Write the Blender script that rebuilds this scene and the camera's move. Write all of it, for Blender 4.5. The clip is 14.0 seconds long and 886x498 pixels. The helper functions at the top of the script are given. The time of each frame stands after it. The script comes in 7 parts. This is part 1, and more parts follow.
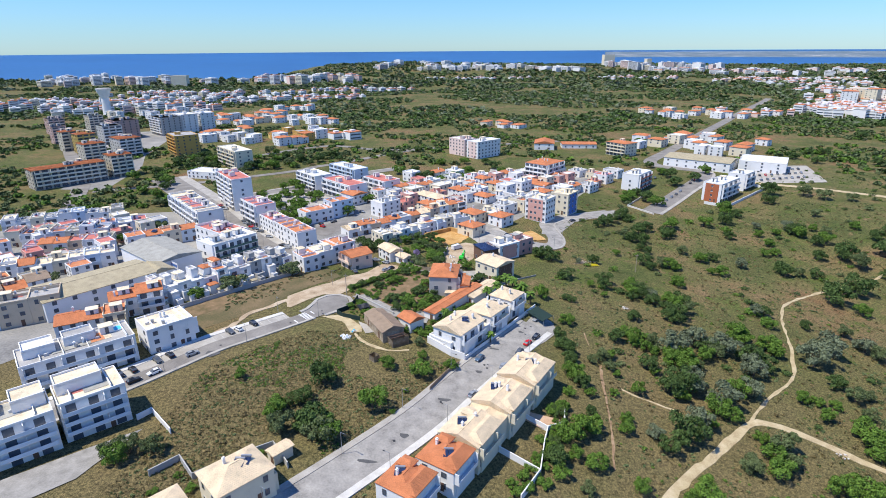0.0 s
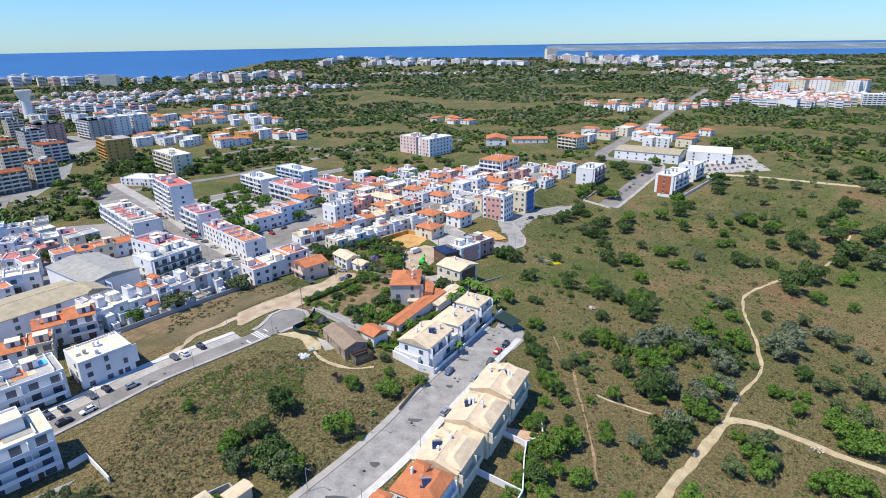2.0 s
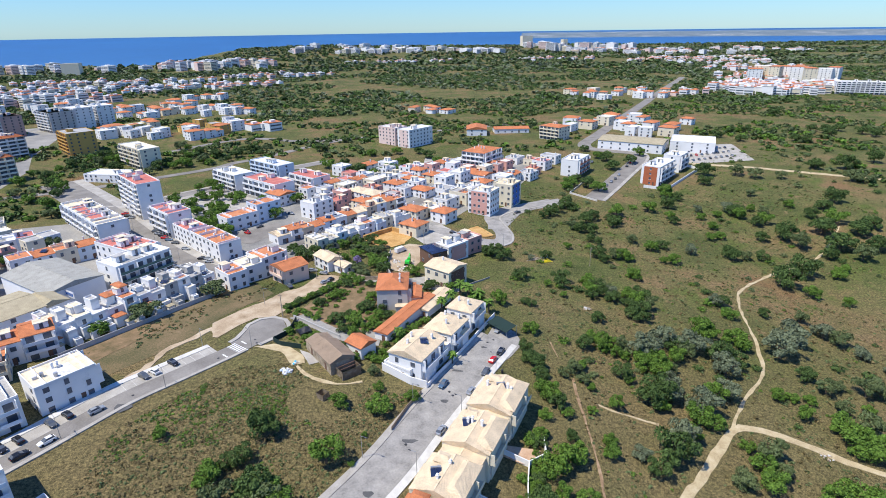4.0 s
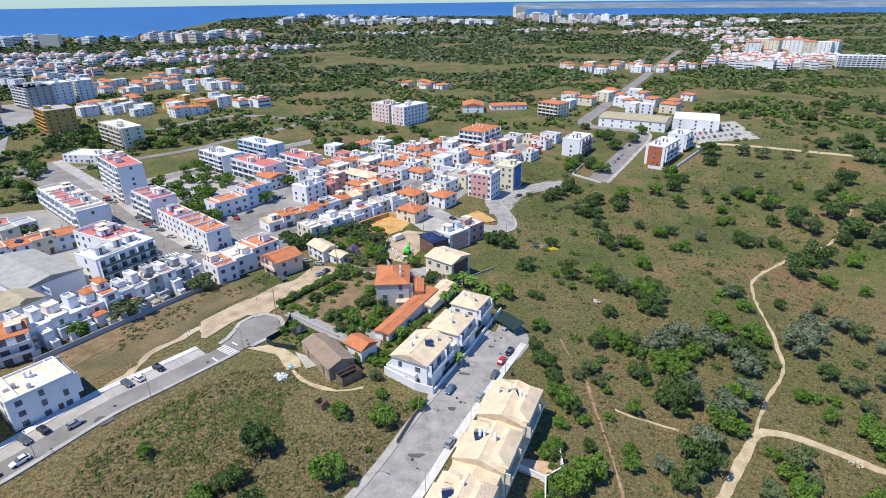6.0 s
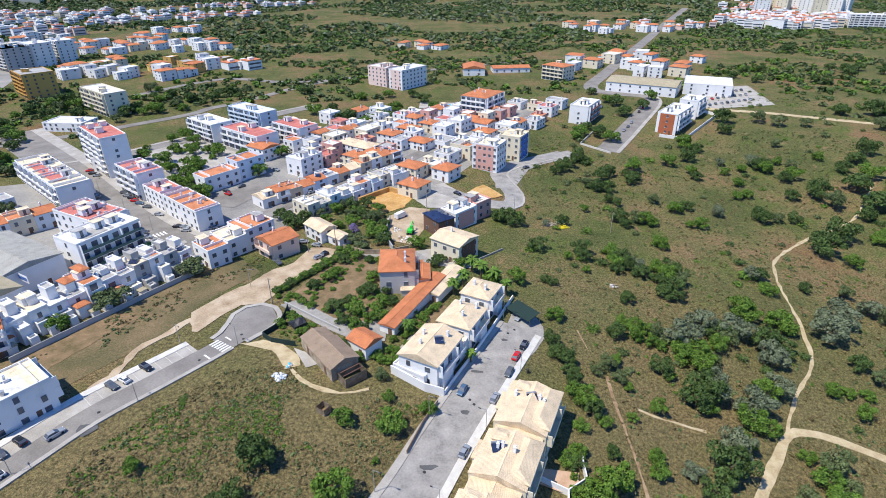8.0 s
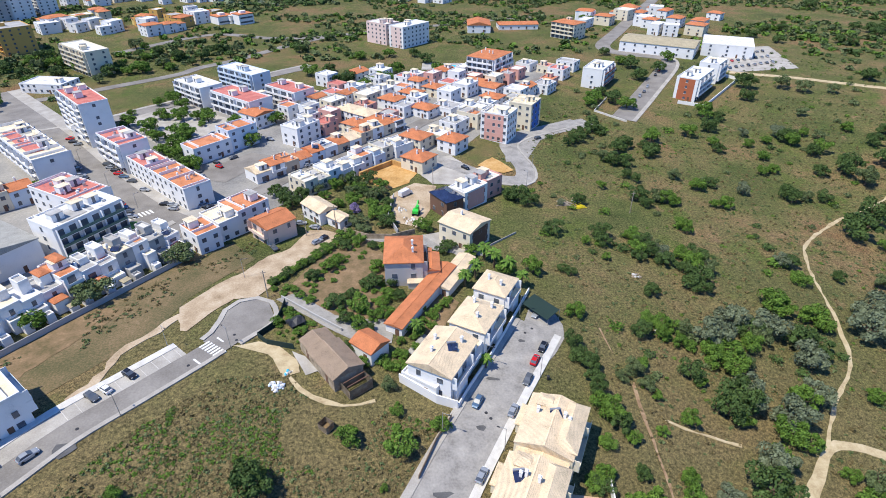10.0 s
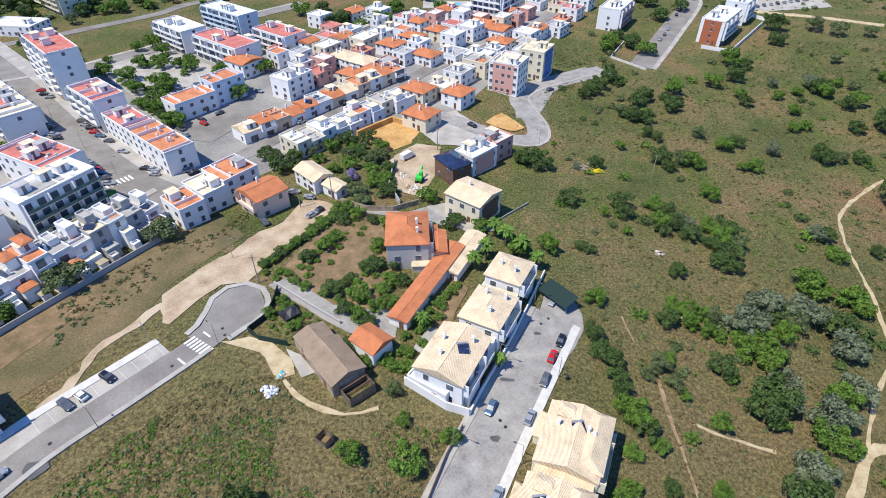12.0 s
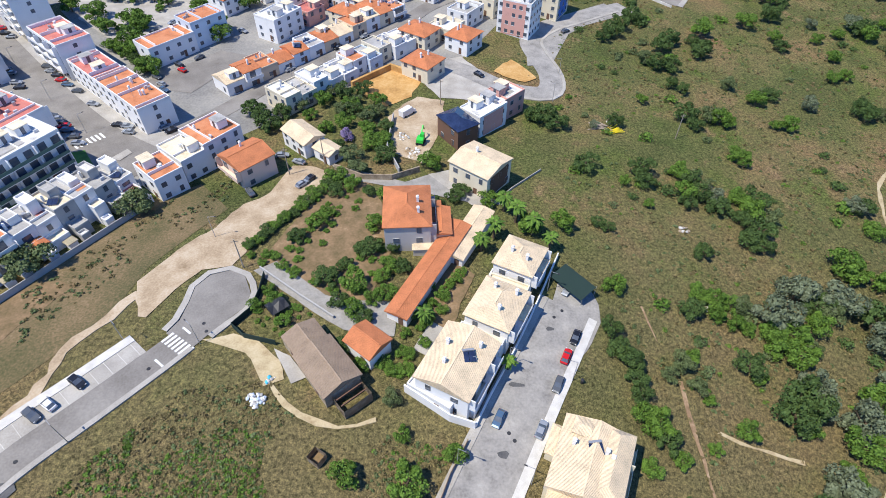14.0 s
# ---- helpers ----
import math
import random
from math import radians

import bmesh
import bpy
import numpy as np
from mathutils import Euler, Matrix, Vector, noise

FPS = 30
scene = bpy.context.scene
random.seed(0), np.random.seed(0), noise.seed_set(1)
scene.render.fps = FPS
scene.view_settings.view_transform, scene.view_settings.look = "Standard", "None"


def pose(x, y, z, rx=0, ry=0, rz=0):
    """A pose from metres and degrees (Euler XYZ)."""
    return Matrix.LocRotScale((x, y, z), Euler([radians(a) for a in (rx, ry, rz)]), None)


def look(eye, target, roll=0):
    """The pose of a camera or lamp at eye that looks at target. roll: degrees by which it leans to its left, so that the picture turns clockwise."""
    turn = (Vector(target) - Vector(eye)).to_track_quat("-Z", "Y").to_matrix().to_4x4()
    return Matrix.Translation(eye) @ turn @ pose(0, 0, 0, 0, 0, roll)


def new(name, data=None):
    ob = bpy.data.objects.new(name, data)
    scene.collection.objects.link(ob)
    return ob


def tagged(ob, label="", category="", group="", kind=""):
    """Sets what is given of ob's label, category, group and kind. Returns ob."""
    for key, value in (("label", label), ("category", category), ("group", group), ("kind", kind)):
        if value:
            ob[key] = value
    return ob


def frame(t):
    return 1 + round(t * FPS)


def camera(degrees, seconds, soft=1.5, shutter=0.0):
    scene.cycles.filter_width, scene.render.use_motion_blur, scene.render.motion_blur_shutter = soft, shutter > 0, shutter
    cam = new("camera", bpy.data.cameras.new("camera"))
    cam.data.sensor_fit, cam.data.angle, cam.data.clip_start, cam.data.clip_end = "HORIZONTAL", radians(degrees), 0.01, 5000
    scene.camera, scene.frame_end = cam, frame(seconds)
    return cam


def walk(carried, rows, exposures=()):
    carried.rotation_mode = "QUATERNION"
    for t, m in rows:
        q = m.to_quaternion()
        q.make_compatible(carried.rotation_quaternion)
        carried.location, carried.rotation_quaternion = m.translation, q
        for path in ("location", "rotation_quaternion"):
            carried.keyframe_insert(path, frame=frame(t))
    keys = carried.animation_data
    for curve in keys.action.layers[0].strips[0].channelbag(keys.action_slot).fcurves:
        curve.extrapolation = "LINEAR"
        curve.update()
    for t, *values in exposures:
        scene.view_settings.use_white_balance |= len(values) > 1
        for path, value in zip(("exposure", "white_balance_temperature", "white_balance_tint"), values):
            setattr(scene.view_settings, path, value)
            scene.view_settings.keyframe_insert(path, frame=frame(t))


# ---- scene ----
cam = camera(76.7, 14.0, 0.9)
PATH = [
    (0, (8.099, 5.994, 88.133), (8.017, 7.874, 87.455), -0.4),
    (0.5, (7.234, 8.383, 88.156), (7.151, 10.262, 87.477), -0.4),
    (1, (6.374, 10.78, 88.145), (6.302, 12.659, 87.463), -0.4),
    (1.5, (5.553, 13.234, 88.08), (5.53, 15.113, 87.394), -0.5),
    (2, (4.734, 15.898, 88.034), (4.825, 17.772, 87.34), -0.9),
    (2.5, (3.895, 18.639, 88.049), (4.049, 20.506, 87.349), -1.0),
    (3, (3.066, 21.346, 88.104), (3.227, 23.21, 87.398), -0.9),
    (3.2, (2.774, 22.495, 88.126), (2.937, 24.356, 87.413), -0.9),
    (5.3, (0.162, 34.936, 88.923), (0.351, 36.769, 88.147), -0.8),
    (5.5, (-0.074, 36.183, 88.953), (0.119, 38.011, 88.164), -0.8),
    (6, (-0.634, 39.437, 89.067), (-0.437, 41.252, 88.25), -0.7),
    (6.5, (-1.175, 42.808, 89.203), (-0.975, 44.609, 88.356), -0.7),
    (7, (-1.656, 46.138, 89.35), (-1.454, 47.925, 88.474), -0.6),
    (7.5, (-2.124, 49.519, 89.495), (-1.92, 51.29, 88.588), -0.6),
    (8, (-2.558, 53.131, 89.616), (-2.353, 54.885, 88.678), -0.6),
    (8.2, (-2.717, 54.644, 89.646), (-2.512, 56.392, 88.695), -0.6),
    (10.3, (-4.184, 71.585, 90.533), (-3.981, 73.248, 89.44), -0.1),
    (10.5, (-4.262, 73.236, 90.567), (-4.062, 74.889, 89.459), -0.3),
    (11, (-4.245, 77.369, 90.697), (-4.048, 78.993, 89.546), -0.2),
    (11.5, (-4.138, 81.509, 90.886), (-3.943, 83.098, 89.688), -0.1),
    (12, (-3.877, 85.888, 91.07), (-3.687, 87.437, 89.819), -0.1),
    (12.5, (-3.565, 90.176, 91.202), (-3.38, 91.684, 89.902), -0.0),
    (13, (-3.281, 94.37, 91.312), (-3.102, 95.836, 89.964), 0.0),
    (13.5, (-2.976, 98.49, 91.375), (-2.802, 99.915, 89.983), 0.2),
    (14, (-2.578, 102.842, 91.358), (-2.409, 104.221, 89.92), 0.3),
]
walk(cam, [(t, look(eye, target, roll)) for t, eye, target, roll in PATH], [(0, 0.42), (14, 0.42)])


# ---- world, sun ----
SUN = Vector((-0.93, -0.36, 0.0)).normalized() * math.cos(radians(62)) + Vector((0, 0, math.sin(radians(62))))
world = bpy.data.worlds.new("world")
scene.world = world
world.use_nodes = True
wn = world.node_tree.nodes
sky = wn.new("ShaderNodeTexSky")
sky.sky_type = "NISHITA"
sky.sun_disc = False
sky.sun_elevation = radians(62)
sky.sun_rotation = math.atan2(SUN.x, SUN.y)
sky.air_density = 1.3
sky.dust_density = 0.0
sky.ozone_density = 5.0
wn["Background"].inputs[1].default_value = 0.094
tinted = wn.new("ShaderNodeMixRGB")
tinted.blend_type = "MULTIPLY"
tinted.inputs[0].default_value = 1.0
tinted.inputs[2].default_value = (0.52, 0.86, 1.41, 1)
world.node_tree.links.new(sky.outputs[0], tinted.inputs[1])
world.node_tree.links.new(tinted.outputs[0], wn["Background"].inputs[0])
sun = new("sun", bpy.data.lights.new("sun", "SUN"))
sun.data.energy = 4.2
sun.data.angle = radians(0.5)
sun.data.color = (1.0, 0.945, 0.83)
sun.matrix_world = look(SUN * 300, (0, 0, 0))


# ---- materials ----
def material(name, stops, scale=0.4, fine=6.0, rough=0.85, bump=0.15, metal=0.0, weights=(0.65, 0.35), island=0.0, spec=0.3, ob_random=0.0):
    """Two noises mixed and sent through a colour ramp; stops are (position, rgb)."""
    m = bpy.data.materials.new(name)
    m.use_nodes = True
    n, l = m.node_tree.nodes, m.node_tree.links
    b = n["Principled BSDF"]
    b.inputs["Roughness"].default_value = rough
    b.inputs["Metallic"].default_value = metal
    b.inputs["Specular IOR Level"].default_value = spec
    geo = n.new("ShaderNodeNewGeometry")
    a, c = n.new("ShaderNodeTexNoise"), n.new("ShaderNodeTexNoise")
    a.inputs["Scale"].default_value, c.inputs["Scale"].default_value = scale, fine
    a.inputs["Detail"].default_value, c.inputs["Detail"].default_value = 6, 3
    for t in (a, c):
        l.new(geo.outputs["Position"], t.inputs["Vector"])
    mix = n.new("ShaderNodeMath")
    mix.operation = "MULTIPLY"
    mix.inputs[1].default_value = weights[0]
    l.new(a.outputs[0], mix.inputs[0])
    add = n.new("ShaderNodeMath")
    add.operation = "MULTIPLY_ADD"
    add.inputs[1].default_value = weights[1]
    l.new(c.outputs[0], add.inputs[0])
    l.new(mix.outputs[0], add.inputs[2])
    last = add
    if island or ob_random:
        rnd = n.new("ShaderNodeObjectInfo") if ob_random else geo
        r = n.new("ShaderNodeMath")
        r.operation = "MULTIPLY_ADD"
        l.new(rnd.outputs["Random"] if ob_random else geo.outputs["Random Per Island"], r.inputs[0])
        r.inputs[1].default_value = island or ob_random
        l.new(add.outputs[0], r.inputs[2])
        off = n.new("ShaderNodeMath")
        off.operation = "SUBTRACT"
        off.inputs[1].default_value = (island or ob_random) / 2
        l.new(r.outputs[0], off.inputs[0])
        last = off
    ramp = n.new("ShaderNodeValToRGB")
    while len(ramp.color_ramp.elements) < len(stops):
        ramp.color_ramp.elements.new(0.5)
    for e, (p, col) in zip(ramp.color_ramp.elements, stops):
        e.position, e.color = p, (*col, 1)
    l.new(last.outputs[0], ramp.inputs[0])
    l.new(ramp.outputs[0], b.inputs["Base Color"])
    if bump:
        bp = n.new("ShaderNodeBump")
        bp.inputs["Strength"].default_value = bump
        bp.inputs["Distance"].default_value = 0.1
        l.new(c.outputs[0], bp.inputs["Height"])
        l.new(bp.outputs[0], b.inputs["Normal"])
    return m


def tint(c, k):
    return tuple(min(1, v * k) for v in c)


def paint(name, c, rough=0.8, dirt=0.72):
    return material(name, [(0.25, tint(c, dirt)), (0.42, tint(c, 0.94)), (0.7, c)], 0.35, 5, rough, 0.08)


WHITE = paint("white_render", (0.80, 0.79, 0.77), dirt=0.78)
CREAM = paint("cream_render", (0.74, 0.66, 0.50))
PALECREAM = paint("pale_cream_render", (0.80, 0.74, 0.62))
BEIGE = paint("beige_render", (0.62, 0.50, 0.36))
PINK = paint("pink_render", (0.66, 0.36, 0.30))
PALEPINK = paint("pale_pink_render", (0.76, 0.58, 0.52))
YELLOW = paint("yellow_render", (0.72, 0.55, 0.20))
OCHRE = paint("ochre_render", (0.62, 0.36, 0.10))
BLUE = paint("blue_render", (0.06, 0.16, 0.45))
PALEBLUE = paint("pale_blue_render", (0.60, 0.68, 0.76))
GREY = paint("grey_concrete", (0.42, 0.41, 0.39))
BRICKRED = paint("brick_red_cladding", (0.42, 0.13, 0.06))
BROWN = paint("brown_cladding", (0.16, 0.09, 0.06))
STONE = material("weathered_stone", [(0.3, (0.16, 0.12, 0.08)), (0.5, (0.34, 0.27, 0.19)), (0.7, (0.5, 0.43, 0.33))], 0.7, 5, 0.95, 0.5)
GREENPAINT = paint("dark_green_paint", (0.09, 0.16, 0.13), 0.5)
DECK = material("flat_roof_screed", [(0.3, (0.24, 0.235, 0.225)), (0.5, (0.36, 0.35, 0.335)), (0.7, (0.48, 0.47, 0.45))], 0.3, 3, 0.9, 0.1)
WHITEDECK = material("white_roof_coating", [(0.3, (0.36, 0.355, 0.34)), (0.46, (0.6, 0.59, 0.57)), (0.68, (0.78, 0.77, 0.75))], 0.4, 3, 0.85, 0.1)
CREAMDECK = material("cream_roof_coating", [(0.3, (0.44, 0.36, 0.24)), (0.46, (0.66, 0.56, 0.40)), (0.68, (0.78, 0.69, 0.52))], 0.35, 3, 0.85, 0.1)
REDDECK = material("red_roof_membrane", [(0.3, (0.3, 0.1, 0.08)), (0.5, (0.5, 0.16, 0.13)), (0.7, (0.55, 0.26, 0.2))], 0.3, 3, 0.85, 0.1)
TERRADECK = material("terracotta_deck_tiles", [(0.28, (0.30, 0.11, 0.05)), (0.45, (0.50, 0.19, 0.085)), (0.7, (0.60, 0.27, 0.14))], 0.4, 4, 0.85, 0.1)
PATIO = material("patio_tiles", [(0.3, (0.38, 0.23, 0.14)), (0.5, (0.52, 0.34, 0.22)), (0.7, (0.6, 0.43, 0.3))], 0.5, 4, 0.85, 0.1)
ASPHALT = material("old_asphalt", [(0.3, (0.145, 0.132, 0.115)), (0.5, (0.22, 0.203, 0.182)), (0.72, (0.30, 0.28, 0.25))], 0.16, 3, 0.9, 0.1)
ROUGHROAD = material("patched_grey_street", [(0.3, (0.165, 0.155, 0.14)), (0.47, (0.28, 0.265, 0.243)), (0.6, (0.345, 0.325, 0.295)), (0.75, (0.44, 0.415, 0.375))], 0.3, 2.2, 0.9, 0.15)
PAVING = material("pale_paving", [(0.3, (0.27, 0.25, 0.22)), (0.5, (0.37, 0.345, 0.305)), (0.7, (0.47, 0.445, 0.40))], 0.25, 4, 0.9, 0.1)
KERB = material("kerb_stone", [(0.3, (0.45, 0.43, 0.39)), (0.6, (0.62, 0.6, 0.56))], 0.6, 6, 0.9, 0.1)
DIRT = material("pale_bare_earth", [(0.3, (0.24, 0.17, 0.10)), (0.5, (0.42, 0.32, 0.21)), (0.7, (0.55, 0.46, 0.34))], 0.22, 2.5, 0.95, 0.3)
LANE = material("worn_lane_concrete", [(0.3, (0.2, 0.19, 0.17)), (0.5, (0.29, 0.275, 0.25)), (0.7, (0.38, 0.36, 0.33))], 0.4, 3, 0.9, 0.2)
SANDTRACK = material("sandy_track", [(0.3, (0.29, 0.21, 0.11)), (0.5, (0.46, 0.37, 0.22)), (0.7, (0.57, 0.48, 0.32))], 0.4, 3, 0.95, 0.3)
REDTRACK = material("worn_red_earth_path", [(0.3, (0.17, 0.105, 0.055)), (0.5, (0.31, 0.205, 0.12)), (0.7, (0.46, 0.35, 0.23))], 0.5, 3, 0.95, 0.3)
REDEARTH = material("red_brown_earth", [(0.3, (0.10, 0.085, 0.035)), (0.45, (0.17, 0.12, 0.06)), (0.6, (0.25, 0.165, 0.09)), (0.72, (0.34, 0.25, 0.15))], 0.35, 2, 0.95, 0.3)
ORANGEEARTH = material("orange_excavated_earth", [(0.3, (0.3, 0.16, 0.05)), (0.5, (0.5, 0.29, 0.1)), (0.7, (0.6, 0.41, 0.19))], 0.2, 1.5, 0.95, 0.5)
LAWN = material("watered_lawn", [(0.3, (0.04, 0.10, 0.02)), (0.6, (0.08, 0.2, 0.04))], 0.5, 6, 0.9, 0.2)
GLASS = material("dark_window_glass", [(0.3, (0.055, 0.065, 0.085)), (0.7, (0.12, 0.14, 0.17))], 0.3, 1, 0.12, 0.0, spec=0.5)
SHUTTER = material("pale_shutter", [(0.3, (0.45, 0.45, 0.45)), (0.7, (0.6, 0.6, 0.6))], 0.5, 8, 0.6, 0.05)
METAL = material("galvanised_metal", [(0.3, (0.35, 0.36, 0.37)), (0.7, (0.5, 0.5, 0.5))], 0.8, 6, 0.45, 0.02, 0.6)
DARKMETAL = material("dark_painted_metal", [(0.3, (0.02, 0.02, 0.025)), (0.7, (0.05, 0.05, 0.05))], 0.8, 6, 0.5, 0.02)
PANEL = material("solar_collector", [(0.3, (0.01, 0.015, 0.04)), (0.7, (0.03, 0.045, 0.1))], 0.5, 3, 0.15, 0.0, spec=0.6)
RUBBER = material("tyre_rubber", [(0.3, (0.015, 0.015, 0.015)), (0.7, (0.03, 0.03, 0.03))], 3, 9, 0.8, 0.0)
ROADPAINT = material("white_road_paint", [(0.3, (0.5, 0.5, 0.48)), (0.6, (0.78, 0.78, 0.76))], 0.8, 6, 0.8, 0.0)
BARK = material("bark", [(0.3, (0.06, 0.045, 0.03)), (0.7, (0.16, 0.12, 0.08))], 1.5, 8, 0.95, 0.5)


def leaves(name, dark, light, scale=0.15):
    m = material(name, [(0.2, dark), (0.5, tuple((a + b) / 2 for a, b in zip(dark, light))), (0.85, light)], scale, 1.2, 0.7, 0.0, island=0.5, spec=0.15)
    return m


OLIVE = leaves("olive_leaves", (0.05, 0.075, 0.026), (0.16, 0.20, 0.085))
GREENLEAF = leaves("bright_green_leaves", (0.048, 0.098, 0.016), (0.15, 0.255, 0.04))
DARKLEAF = leaves("dark_green_leaves", (0.034, 0.064, 0.018), (0.095, 0.15, 0.042))
GREYLEAF = leaves("grey_green_leaves", (0.072, 0.092, 0.05), (0.2, 0.235, 0.14))
LILAC = leaves("lilac_blossom", (0.13, 0.10, 0.18), (0.34, 0.27, 0.46))
DRYGRASS = leaves("dry_grass_tufts", (0.085, 0.072, 0.028), (0.25, 0.195, 0.095), 0.05)


def tiles(name, c, rows=3.2, depth=0.5):
    """Clay roof tiles: ribs down the slope, in the roof's own coordinates."""
    m = material(name, [(0.28, tint(c, 0.5)), (0.42, tint(c, 0.82)), (0.55, c), (0.72, tint(c, 1.2))], 0.45, 5, 0.85, 0.0, weights=(0.5, 0.5))
    n, l = m.node_tree.nodes, m.node_tree.links
    uv = n.new("ShaderNodeUVMap")
    wave = n.new("ShaderNodeTexWave")
    wave.inputs["Scale"].default_value = rows / 2
    wave.inputs["Distortion"].default_value = 0.6
    wave.inputs["Detail"].default_value = 1
    l.new(uv.outputs[0], wave.inputs["Vector"])
    bp = n.new("ShaderNodeBump")
    bp.inputs["Strength"].default_value = depth
    bp.inputs["Distance"].default_value = 0.15
    l.new(wave.outputs["Fac"], bp.inputs["Height"])
    l.new(bp.outputs[0], n["Principled BSDF"].inputs["Normal"])
    return m


TERRA = tiles("terracotta_tiles", (0.56, 0.20, 0.085))
SANDTILE = tiles("sand_coloured_tiles", (0.80, 0.63, 0.42), depth=0.6)
OLDTILE = tiles("old_brown_tiles", (0.36, 0.265, 0.185), depth=0.7)
SHEETROOF = tiles("fibre_cement_sheets", (0.41, 0.35, 0.23), 2, 0.3)
GREYSHEET = tiles("pale_sheet_roofing", (0.36, 0.35, 0.31), 2, 0.3)


# ---- mesh helpers ----
def mesh_of(name, bm, mats):
    me = bpy.data.meshes.new(name)
    bm.to_mesh(me)
    bm.free()
    for m in mats if isinstance(mats, (list, tuple)) else [mats]:
        me.materials.append(m)
    return me


def part(name, bm, mats, parent=None, label="", m=None):
    """A bmesh or a mesh as one object under a thing."""
    me = bm if isinstance(bm, bpy.types.Mesh) else mesh_of(name, bm, mats)
    ob = new(name, me)
    if parent:
        ob.parent = parent
    if m is not None:
        ob.matrix_basis = m
    return tagged(ob, label)


def root(name, label, category, m, group="", kind=""):
    ob = new(name)
    ob.empty_display_size = 0.5
    ob.matrix_basis = m
    return tagged(ob, label, category, group, kind)


def add_box(bm, x0, y0, z0, x1, y1, z1, mat=0, skip=()):
    v = [bm.verts.new(p) for p in ((x0, y0, z0), (x1, y0, z0), (x1, y1, z0), (x0, y1, z0), (x0, y0, z1), (x1, y0, z1), (x1, y1, z1), (x0, y1, z1))]
    for i, f in enumerate(((3, 2, 1, 0), (4, 5, 6, 7), (0, 1, 5, 4), (1, 2, 6, 5), (2, 3, 7, 6), (3, 0, 4, 7))):
        if i not in skip:
            bm.faces.new([v[k] for k in f]).material_index = mat


def box_bm(*a):
    bm = bmesh.new()
    add_box(bm, *a)
    return bm


def cone_bm(r0, r1, z0, z1, n=8):
    bm = bmesh.new()
    a = [bm.verts.new((r0 * math.cos(i * 2 * math.pi / n), r0 * math.sin(i * 2 * math.pi / n), z0)) for i in range(n)]
    b = [bm.verts.new((r1 * math.cos(i * 2 * math.pi / n), r1 * math.sin(i * 2 * math.pi / n), z1)) for i in range(n)]
    for i in range(n):
        bm.faces.new((a[i], a[(i + 1) % n], b[(i + 1) % n], b[i]))
    bm.faces.new(b)
    bm.faces.new(a[::-1])
    return bm


# ---- ground ----
BUMPS = []
BUMPS += [(-150, y, a) for y, a in zip((60, 120, 170, 230, 310), (0.7, 1.8, 1.7, 0.2, 0.0))]
BUMPS += [(-90, y, a) for y, a in zip((60, 120, 170, 230, 310), (1.8, 0.9, 2.2, -0.4, 0.4))]
BUMPS += [(-40, y, a) for y, a in zip((60, 120, 170, 230, 310), (2.2, -1.8, 1.8, -2.6, -0.4))]
BUMPS += [(10, y, a) for y, a in zip((60, 120, 170, 230, 310), (-0.5, 0.9, 4.9, 0.7, 2.0))]
BUMPS += [(60, y, a) for y, a in zip((60, 120, 170, 230, 310), (-5.9, -3.9, -0.8, -2.5, 0.5))]
BUMPS += [(110, y, a) for y, a in zip((60, 120, 170, 230, 310), (-3.7, -3.7, -0.5, -1.0, -2.5))]
BUMPS += [(180, y, a) for y, a in zip((60, 120, 170, 230, 310), (-3.3, -7.5, -5.3, -6.7, -1.5))]


def smooth(a, b, v):
    v = min(1, max(0, (v - a) / (b - a)))
    return v * v * (3 - 2 * v)


def coast(x):
    """How far off the shore lies."""
    xs, ys = (-5000, -1400, -640, -560, 100, 620, 1260, 2500, 5000), (1750, 1790, 1780, 2500, 3000, 3350, 2950, 2700, 2700)
    return float(np.interp(x, xs, ys))


def gz(x, y):
    z = 3.0 + sum(a * math.exp(-((x - cx) ** 2 + (y - cy) ** 2) / 4608) for cx, cy, a in BUMPS) if -400 < x < 430 and y < 560 else 3.0
    if y > 700:
        z += 24 * math.exp(-((x + 330) / 420) ** 2 - ((y - 2250) / 330) ** 2) + 16 * math.exp(-((x - 250) / 500) ** 2 - ((y - 2300) / 400) ** 2)
        z += 3.5 * noise.noise((x / 260, y / 260, 0)) * smooth(700, 1000, y)
        z -= 45 * smooth(coast(x) - 60, coast(x) + 80, y + 60 * noise.noise((x / 190, 3, 0)))
    return z


def steps(stops):
    out = [stops[0][0]]
    for (a, _), (b, s) in zip(stops, stops[1:]):
        k = max(1, round((b - a) / s))
        out += [a + (b - a) * (i + 1) / k for i in range(k)]
    return out


GX = steps([(-4900, 0), (-2400, 500), (-900, 100), (-300, 30), (300, 5), (900, 30), (2400, 100), (4900, 500)])
GY = steps([(-900, 0), (-60, 60), (420, 5), (900, 20), (3700, 50), (4900, 600)])
gverts = [(x, y, gz(x, y) + (0.06 * noise.noise((x / 4, y / 4, 0)) if -300 < x < 300 and y < 420 else 0) - 0.1) for y in GY for x in GX]
gfaces = [(j * len(GX) + i, j * len(GX) + i + 1, (j + 1) * len(GX) + i + 1, (j + 1) * len(GX) + i) for j in range(len(GY) - 1) for i in range(len(GX) - 1)]
gm = bpy.data.meshes.new("ground")
gm.from_pydata(gverts, [], gfaces)
for p in gm.polygons:
    p.use_smooth = True


